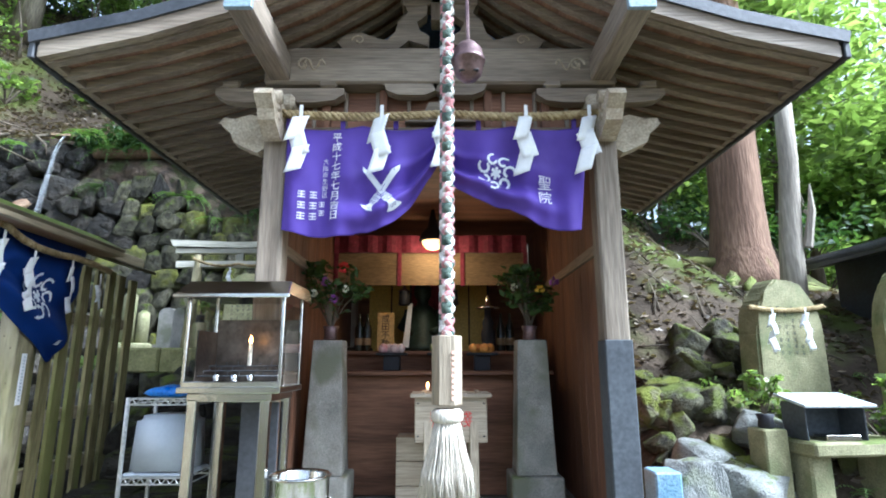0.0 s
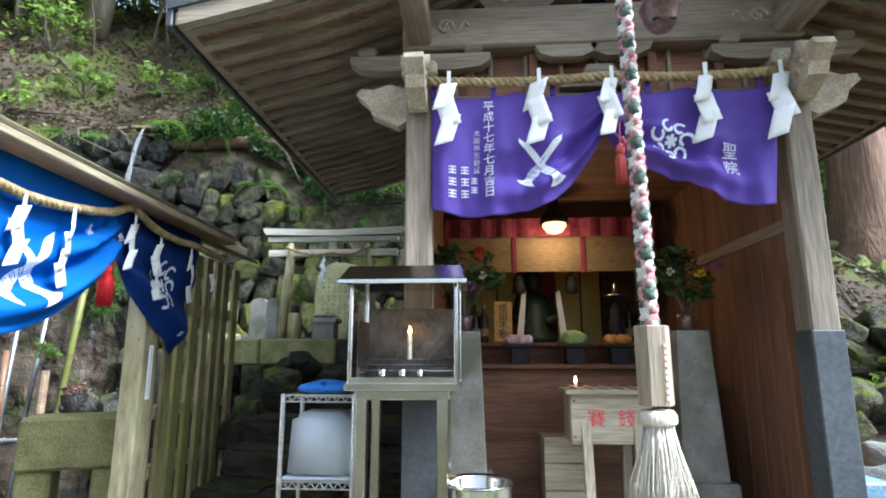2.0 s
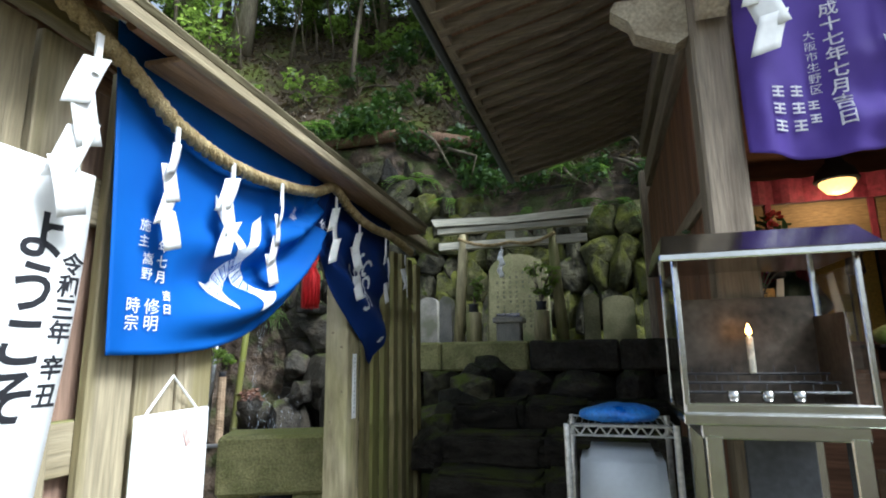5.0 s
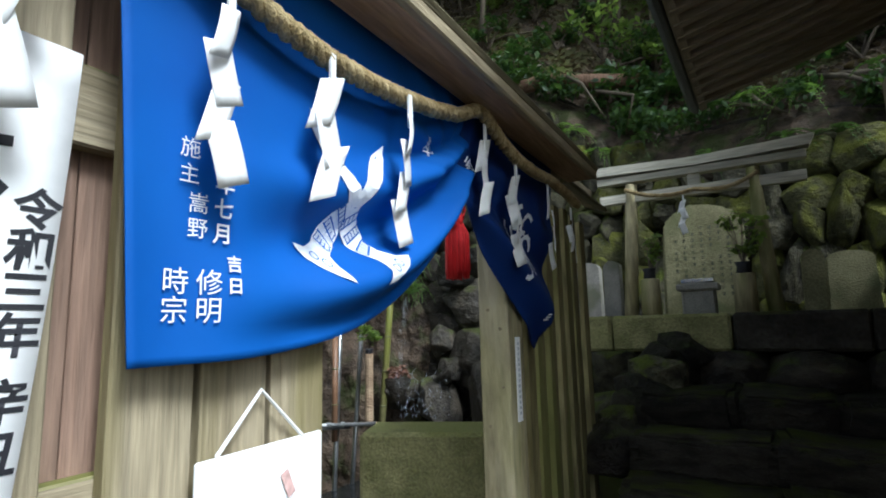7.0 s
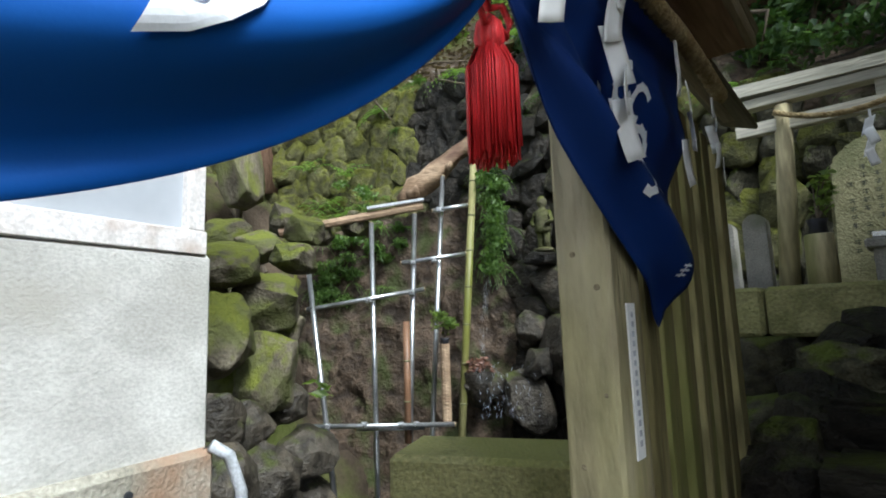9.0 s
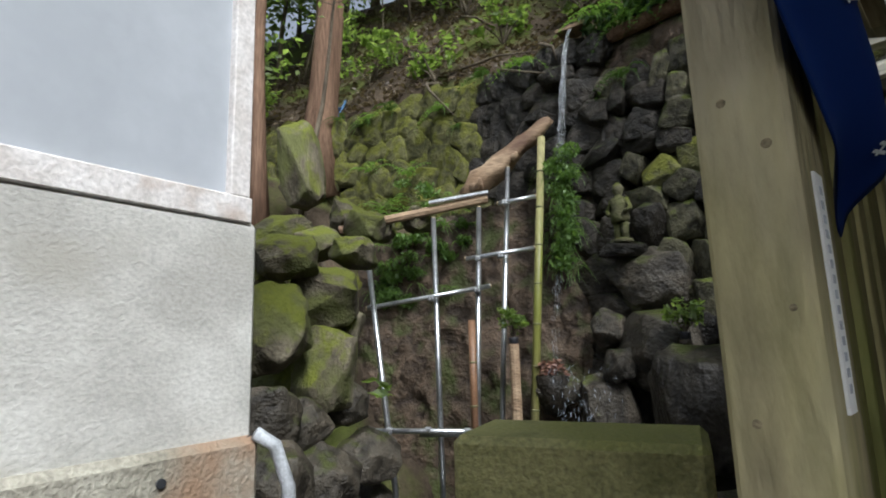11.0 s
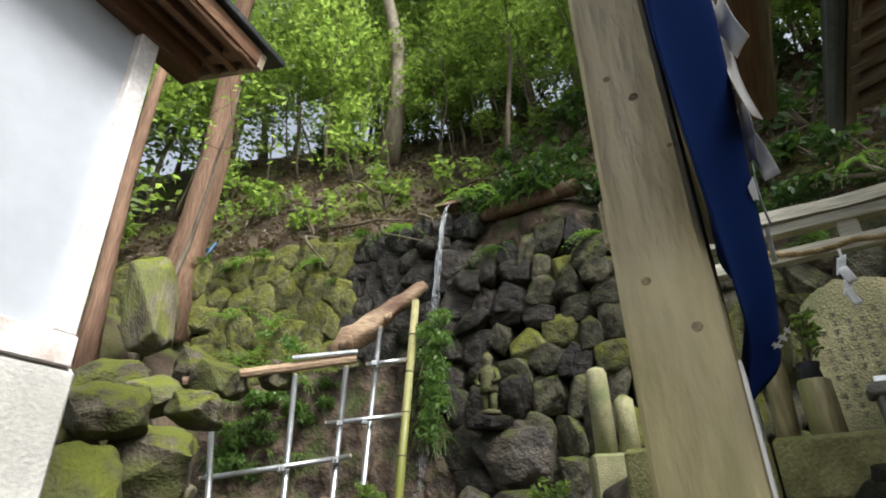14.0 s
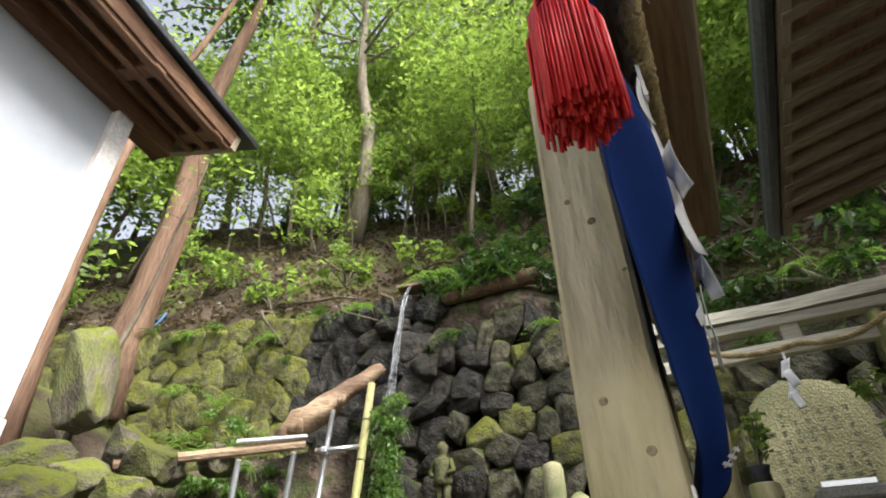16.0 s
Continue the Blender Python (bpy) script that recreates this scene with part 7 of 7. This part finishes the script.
# wood on the slope above the wall
tr = random.Random(33)
for k in range(56):
    x = tr.uniform(-15, 1.5)
    d = 1.2 + 9.5 * (k / 56) ** 0.8
    y = wall_y(max(-12.5, min(1.1, x))) + d + tr.uniform(-0.5, 0.5)
    h = tr.uniform(3.2, 5.0) + 0.35 * d
    tree((x, y, height(x, y) - 0.1), h, 0.05 + 0.012 * d * tr.random(), int(1900 + 150 * d), 500 + k, 0.9 + 0.06 * d, 0.12 + 0.008 * d, (tr.uniform(-0.1, 0.1), tr.uniform(-0.15, 0.05)), 12, leafgreen if tr.random() < 0.92 else leafdark, None, 0.42)
for k, (x, d, h, r) in enumerate(((-9.0, 3.0, 14, 0.2), (-6.8, 5.0, 15, 0.22), (-4.9, 4.2, 13, 0.16), (-11.5, 5.0, 15, 0.25), (-2.6, 6.0, 15, 0.2), (-7.9, 8, 16, 0.25))):
    y = wall_y(x) + d
    tree((x, y, height(x, y) - 0.1), h, r, 3200, 700 + k, 2.0, 0.22, (tr.uniform(-0.04, 0.04), -0.04), 22, leafgreen, pale_bark, 0.45, "tall forest tree with a pale trunk")


# added trees, mostly hidden by the hall roof, that keep sun off the slope
for k, (x, y, h) in enumerate(((0.9, 9.4, 12), (3.0, 10.8, 13), (6.4, 9.4, 12))):
    tree((x, y, height(x, y) - 0.1), h, 0.2, 4500, 740 + k, 2.0, 0.24, (-0.03, -0.03), 22, leafgreen, bark_m, 0.3, "tall evergreen tree added behind the hall to shade the slope")
# thin saplings crowd the slope
for k in range(90):
    x = tr.uniform(-12, 0.5)
    d = tr.uniform(1.5, 6.5)
    y = wall_y(x) + d
    tree((x, y, height(x, y) - 0.1), tr.uniform(1.8, 4.2), 0.018 + 0.012 * tr.random(), 620, 1300 + k, 0.42, 0.12, (tr.uniform(-0.2, 0.2), tr.uniform(-0.25, 0.05)), 7, leafgreen, None, 0.35, "thin leafy sapling on the slope", "sapling", "saplings")


def shrub(at, r, n, seed, m=None, leaf=0.13):
    q = random.Random(seed)
    t = thing("shrub", "leafy evergreen shrub on the slope", "shrub", at, "shrubs")
    bm = bmesh.new()
    ends = []
    for k in range(7):
        a = q.uniform(0, 6.28)
        e = Vector(at) + Vector((math.cos(a) * r * 0.7, math.sin(a) * r * 0.7, r * q.uniform(0.5, 1.3)))
        tube(bm, [at, Vector(at).lerp(e, 0.5) + Vector((0, 0, 0.1 * r)), e], [0.018, 0.012, 0.005], 5)
        ends.append(e)
    part("stem", bm, twig_m, t)
    v, f = leaf_cloud(np.random.default_rng(seed), [tuple(e) for e in ends], [r * 0.45] * 7, n, leaf)
    from_arrays("foliage", v, f, m or leafdark, t)
    return t


for k in range(44):
    x = tr.uniform(-13, 1.0)
    y = wall_y(max(-12.5, x)) + 0.3 + 5.0 * tr.random() ** 1.3
    shrub((x, y, height(x, y)), tr.uniform(0.3, 0.7), 260, 800 + k, leafdark if tr.random() < 0.5 else leafgreen)
for k in range(26):
    x = tr.uniform(-5.6, 0.8)
    y = wall_y(x) + tr.uniform(-0.05, 1.4)
    shrub((x, y, max(height(x, y), wall_top(x) - 0.1)), tr.uniform(0.25, 0.5), 240, 1700 + k, leafdark, 0.11)
# dry leaves and fallen sticks on the slope
lr = np.random.default_rng(8)
n = 44000
lx = lr.uniform(-13, 5, n)
ly = np.array([wall_y(max(-12.9, min(1.1, a))) for a in lx]) + 0.15 + 7 * lr.random(n) ** 1.4
keep = (lx < 1.2) | (lr.random(n) < 0.6)
lx, ly = lx[keep], np.where(lx[keep] > 1.2, 3.2 + 6 * lr.random(keep.sum()), ly[keep])
lz = np.array([height(a, b) for a, b in zip(lx, ly)]) + 0.02
lv, lf = leaf_cloud(lr, np.stack([lx, ly, lz], 1), np.full(len(lx), 0.03), len(lx), 0.085, 0.25)
tagged(from_arrays("leaf_litter", lv, lf, litter_m), "dry brown fallen leaves on the slope", "leaf litter", kind="stuff")
for k in range(26):
    x = tr.uniform(-10, 0.5)
    y = wall_y(x) + tr.uniform(0.1, 3.0)
    a = tr.uniform(-0.7, 0.7)
    l = tr.uniform(0.5, 1.6)
    e = (x + l * math.cos(a), y + l * math.sin(a) * 0.5)
    z0, z1 = height(x, y) + 0.05, height(*e) + 0.06
    if abs(z1 - z0) < 1.6:
        single("fallen_branch", tb([(x, y, z0), ((x + e[0]) / 2, (y + e[1]) / 2, (z0 + z1) / 2 + 0.08), (*e, z1)], [0.022, 0.018, 0.008], 6), twig_m, "fallen branch lying on the leaf litter", "branch", True, "fallen branches")
for k in range(14):
    x = tr.uniform(-8.5, 0)
    y0, z0 = wall_y(x) - 0.1, wall_top(x) + 0.05
    single("root", tb([(x, y0 + 0.3, z0 + 0.25), (x + 0.15, y0 - 0.12, z0 + 0.05), (x + tr.uniform(0.2, 0.6), y0 - 0.25, z0 - 0.15), (x + tr.uniform(0.4, 0.9), y0 - 0.2, z0 - tr.uniform(0.2, 0.7))], [0.03, 0.026, 0.02, 0.008], 6), twig_m, "bare root hanging over the stone wall", "root", True, "roots")
single("timber", tb([(-5.6, 7.95, 4.62), (-4.2, 8.05, 4.68), (-3.0, 8.1, 4.4)], [0.09, 0.1, 0.09], 10), bark_m, "old log lying along the top of the wall", "log", True)

# ---- slope to the right of the hall ----
cz = height(3.95, 6.9)
oc = thing("tree", "thick old cedar with a mossy flaring foot", "tree", (3.95, 6.9, cz), "cedars")
part("trunk", tb([(3.92, 6.88, cz - 0.3), (3.92, 6.88, cz + 0.15), (3.94, 6.9, cz + 0.5), (3.96, 6.9, cz + 1.1), (3.99, 6.9, cz + 4), (4.0, 6.9, cz + 13)], [0.62, 0.46, 0.37, 0.33, 0.3, 0.1], 22), bark_m, oc, "", True)
mb = mat("mossy_bark", (0.1, 0.1, 0.03), (0.2, 0.2, 0.06), 0.95, 5, 50, 0.9, moss=(0.17, 0.19, 0.03), moss_amt=0.6)
for q_ in range(9):
    a_ = 2.2 + 0.55 * q_
    l_ = 0.75 + 0.3 * ((q_ * 5) % 3)
    bm = bmesh.new()
    way = []
    for i in range(7):
        w_ = i / 6
        x_, y_ = 3.93 + (0.26 + l_ * w_) * math.cos(a_ + 0.5 * w_ * (q_ % 2 - 0.5)), 6.88 + (0.26 + l_ * w_) * math.sin(a_ + 0.5 * w_ * (q_ % 2 - 0.5))
        way.append((x_, y_, height(x_, y_) + 0.24 * (1 - w_) ** 2.2 - 0.05))
    tube(bm, way, [0.12, 0.085, 0.07, 0.06, 0.05, 0.04, 0.02], 9)
    for v in bm.verts:
        v.co += 0.05 * Vector((noise.noise(v.co * 6), noise.noise(v.co * 6 + Vector((5, 0, 0))), noise.noise(v.co * 9)))
    part("root_flare", bm, mb, oc, "moss-covered root", True)
v, f = leaf_cloud(np.random.default_rng(41), [(3.8 + 1.5 * math.cos(k), 6.9 + 1.5 * math.sin(k), cz + 6 + 0.5 * k) for k in range(14)], [1.5] * 14, 5000, 0.22)
from_arrays("foliage", v, f, leafdark, oc)
dt = thing("dead_trunk", "bare grey dead trunk with a split top", "dead trunk", (3.85, 5.7, 1.6))
part("trunk", tb([(3.8, 5.75, 1.5), (3.83, 5.7, 2.6), (3.9, 5.65, 3.6), (3.93, 5.62, 4.9)], [0.15, 0.12, 0.1, 0.09], 12), mat("bare_grey_wood", (0.24, 0.2, 0.15), (0.4, 0.35, 0.28), 0.85, 6, 50, 0.5, stretch=(1, 1, 0.12)), dt, "", True)
part("splinter", tb([(3.95, 5.6, 2.6), (4.02, 5.56, 3.0), (4.03, 5.55, 3.3)], [0.05, 0.04, 0.008], 6), MATS["bare_grey_wood"], dt)
sm = slab_stone("stone_monument", "natural inscribed stone monument tied with a straw rope", "monument", (2.72, 4.3, 0.95), 0.62, 1.08, 0.22, mono_m, 11, 12, 0.06, 0.4, rows=(6, 8))
ro = thing("straw_rope", "thin straw rope tied round the monument", "straw rope", (2.72, 4.2, 1.75))
part("rope", twisted(bmesh.new(), sag((2.38, 4.1, 1.80), (3.08, 4.26, 1.82), 0.03, 8), 0.02, pitch=0.09), straw_m, ro, "", True)
shide((2.56, 4.1, 1.78), 0.95, "y", 4, 71)
shide((2.86, 4.16, 1.79), 0.95, "y", 4, 72)
ob2 = thing("stone_altar", "stone offering table with a small metal shelter", "stone altar", (2.6, 3.55, 0.4))
part("slab", bx((2.62, 3.62, 0.84), (0.75, 0.4, 0.09), (0, 0, 8), 0.015), mono_m, ob2)
for s in (-0.27, 0.27):
    part("support", bx((2.62 + s, 3.62, 0.56), (0.16, 0.3, 0.5), (0, 0, 8), 0.015), mono_m, ob2)
bxo = thing("incense_shelter", "small dark metal shelter with a white sloping lid", "shelter", (2.5, 3.6, 0.885))
part("back", bx((2.5, 3.72, 1.0), (0.38, 0.015, 0.23)), slate_m, bxo)
for s in (-0.19, 0.19):
    part("side", bx((2.5 + s, 3.6, 1.0), (0.012, 0.25, 0.23)), slate_m, bxo)
part("lid", bx((2.5, 3.58, 1.13), (0.46, 0.34, 0.02), (10, 0, 0)), mat("pale_metal_lid", (0.5, 0.53, 0.56), (0.62, 0.65, 0.68), 0.35, 4, 50, 0.03), bxo)
part("tray", bx((2.52, 3.52, 0.905), (0.22, 0.14, 0.035)), steel_m, bxo)
sp = thing("stone_post", "square mossy stone post with a vase", "stone post", (2.12, 3.6, 0.3))
part("post", bx((2.12, 3.6, 0.62), (0.17, 0.17, 0.66), (0, 0, 8), 0.01), mono_m, sp)
bouquet((2.12, 3.6, 0.95), 0.26, 0.09, [(0.0, 0.22, 0.02, fl_whi)], 44, 0.06, 200, "dark vase of leafy sprigs on the stone post", leafgreen, 0.09, 0.05, ink_m)
bouquet((3.0, 3.62, 0.885), 0.3, 0.12, [], 45, 0.07, 260, "dark vase of leafy sprigs on the stone table", leafgreen, 0.09, 0.05, ink_m)
rr = random.Random(77)
craggy = rock_set("crag", 6, heap_rock, 0.4, 0.3, 2, 140)
for k in range(54):
    x = 1.25 + 1.7 * rr.random()
    y = 3.3 + 1.3 * rr.random() + 0.15 * x
    s = rr.uniform(0.14, 0.46)
    tagged(rock("boulder", rr.choice(craggy if rr.random() < 0.7 else rocks_dry), (x, y, height(x, y) + 0.03), (s * 1.3, s, s * rr.uniform(0.6, 1.1)), (rr.uniform(-35, 35), rr.uniform(-35, 35), rr.uniform(0, 180))), "mossy stone on the slope beside the hall", "boulder", "stones of the slope")
pale_stone = mat("pale_stone", (0.17, 0.175, 0.16), (0.28, 0.285, 0.26), 0.9, 4, 40, 0.7, c3=(0.2, 0.21, 0.15), c3_at=0.6, vary=0.2, moss=MOSS, moss_amt=0.2, lump=0.5)
pale_set = rock_set("pale_stone", 4, pale_stone, 0.25, 0.8, 3, 170)
for q_, (x_, y_, z_, a_, b_, c_) in enumerate(((1.57, 3.5, 0.45, 0.42, 0.4, 0.72), (1.98, 3.62, 0.55, 0.55, 0.4, 0.36), (2.0, 3.4, 0.28, 0.5, 0.4, 0.34), (1.75, 3.8, 0.7, 0.45, 0.4, 0.3), (2.3, 3.9, 0.85, 0.5, 0.4, 0.3))):
    tagged(rock("boulder", pale_set[q_ % 4], (x_, y_, z_), (a_, b_, c_), (4 * q_, -5 * q_, 40 * q_)), "pale grey broken stone at the foot of the slope", "boulder", "pale stones of the slope")
single("blue_crate", bx((1.33, 3.4, 0.5), (0.16, 0.2, 0.46), (0, 0, 0), 0.01), mat("faded_blue_plastic", (0.16, 0.28, 0.38), (0.24, 0.36, 0.46), 0.5), "faded blue plastic crate by the hall post", "crate")
for k in range(16):
    x, y = rr.uniform(1.5, 4.2), rr.uniform(3.6, 6.5)
    fern((x, y, height(x, y) + 0.03), rr.uniform(0.14, 0.3), 6, 900 + k, None, "fern", "small fern on the mossy slope", 0.7)
slab_stone("stone_monument", "rounded dark mossy stone beyond the offering table", "monument", (3.55, 3.95, 0.9), 0.5, 1.2, 0.25, mono_m, 15, -20, 0.06, 0.4)
for k in range(9):
    x, y = rr.uniform(2.1, 3.4), rr.uniform(3.8, 4.2)
    shrub((x, y, height(x, y)), 0.2, 90, 1200 + k, leafgreen, 0.06)
dk = thing("garden_shed", "dark low shed with a tiled roof edge", "shed", (5.4, 4.9, 0.5))
part("wall", bx((5.6, 5.2, 1.5), (1.9, 2.0, 2.2)), mat("dark_blue_boards", (0.012, 0.018, 0.03), (0.03, 0.04, 0.055), 0.7, 5, 50, 0.2), dk)
part("roof", bx((5.35, 5.0, 2.72), (2.6, 2.6, 0.12), (0, -12, 0)), dark_m, dk, "dark tiled roof")
for k in range(9):
    part("roof_tile", rd((4.1 + 0.29 * k, 3.75, 2.46 + 0.062 * k), (4.1 + 0.29 * k, 6.2, 2.48 + 0.062 * k), 0.045), slate_m, dk)
for k in range(34):
    x, y = rr.uniform(2.0, 14.0), rr.uniform(8.0, 16.0)
    h = rr.uniform(4, 7)
    tree((x, y, height(x, y) - 0.1), h, 0.07, 3600, 950 + k, 1.2, 0.2, (rr.uniform(-0.06, 0.06), 0), 11, leafgreen)
for k in range(10):
    x, y = rr.uniform(1.5, 6.0), rr.uniform(7.2, 9.0)
    shrub((x, y, height(x, y)), rr.uniform(0.4, 0.9), 350, 990 + k, leafdark if k % 2 else leafgreen)
for k in range(40):
    x, y = rr.uniform(1.35, 3.8), rr.uniform(4.6, 6.9)
    a, l = rr.uniform(0, 3.1), rr.uniform(0.2, 0.7)
    e = (x + l * math.cos(a), y + l * math.sin(a))
    single("fallen_branch", tb([(x, y, height(x, y) + 0.02), ((x + e[0]) / 2, (y + e[1]) / 2, height((x + e[0]) / 2, (y + e[1]) / 2) + 0.05), (*e, height(*e) + 0.03)], [0.01, 0.008, 0.004], 5), twig_m, "thin dry twig lying on the slope", "branch", True, "fallen twigs")
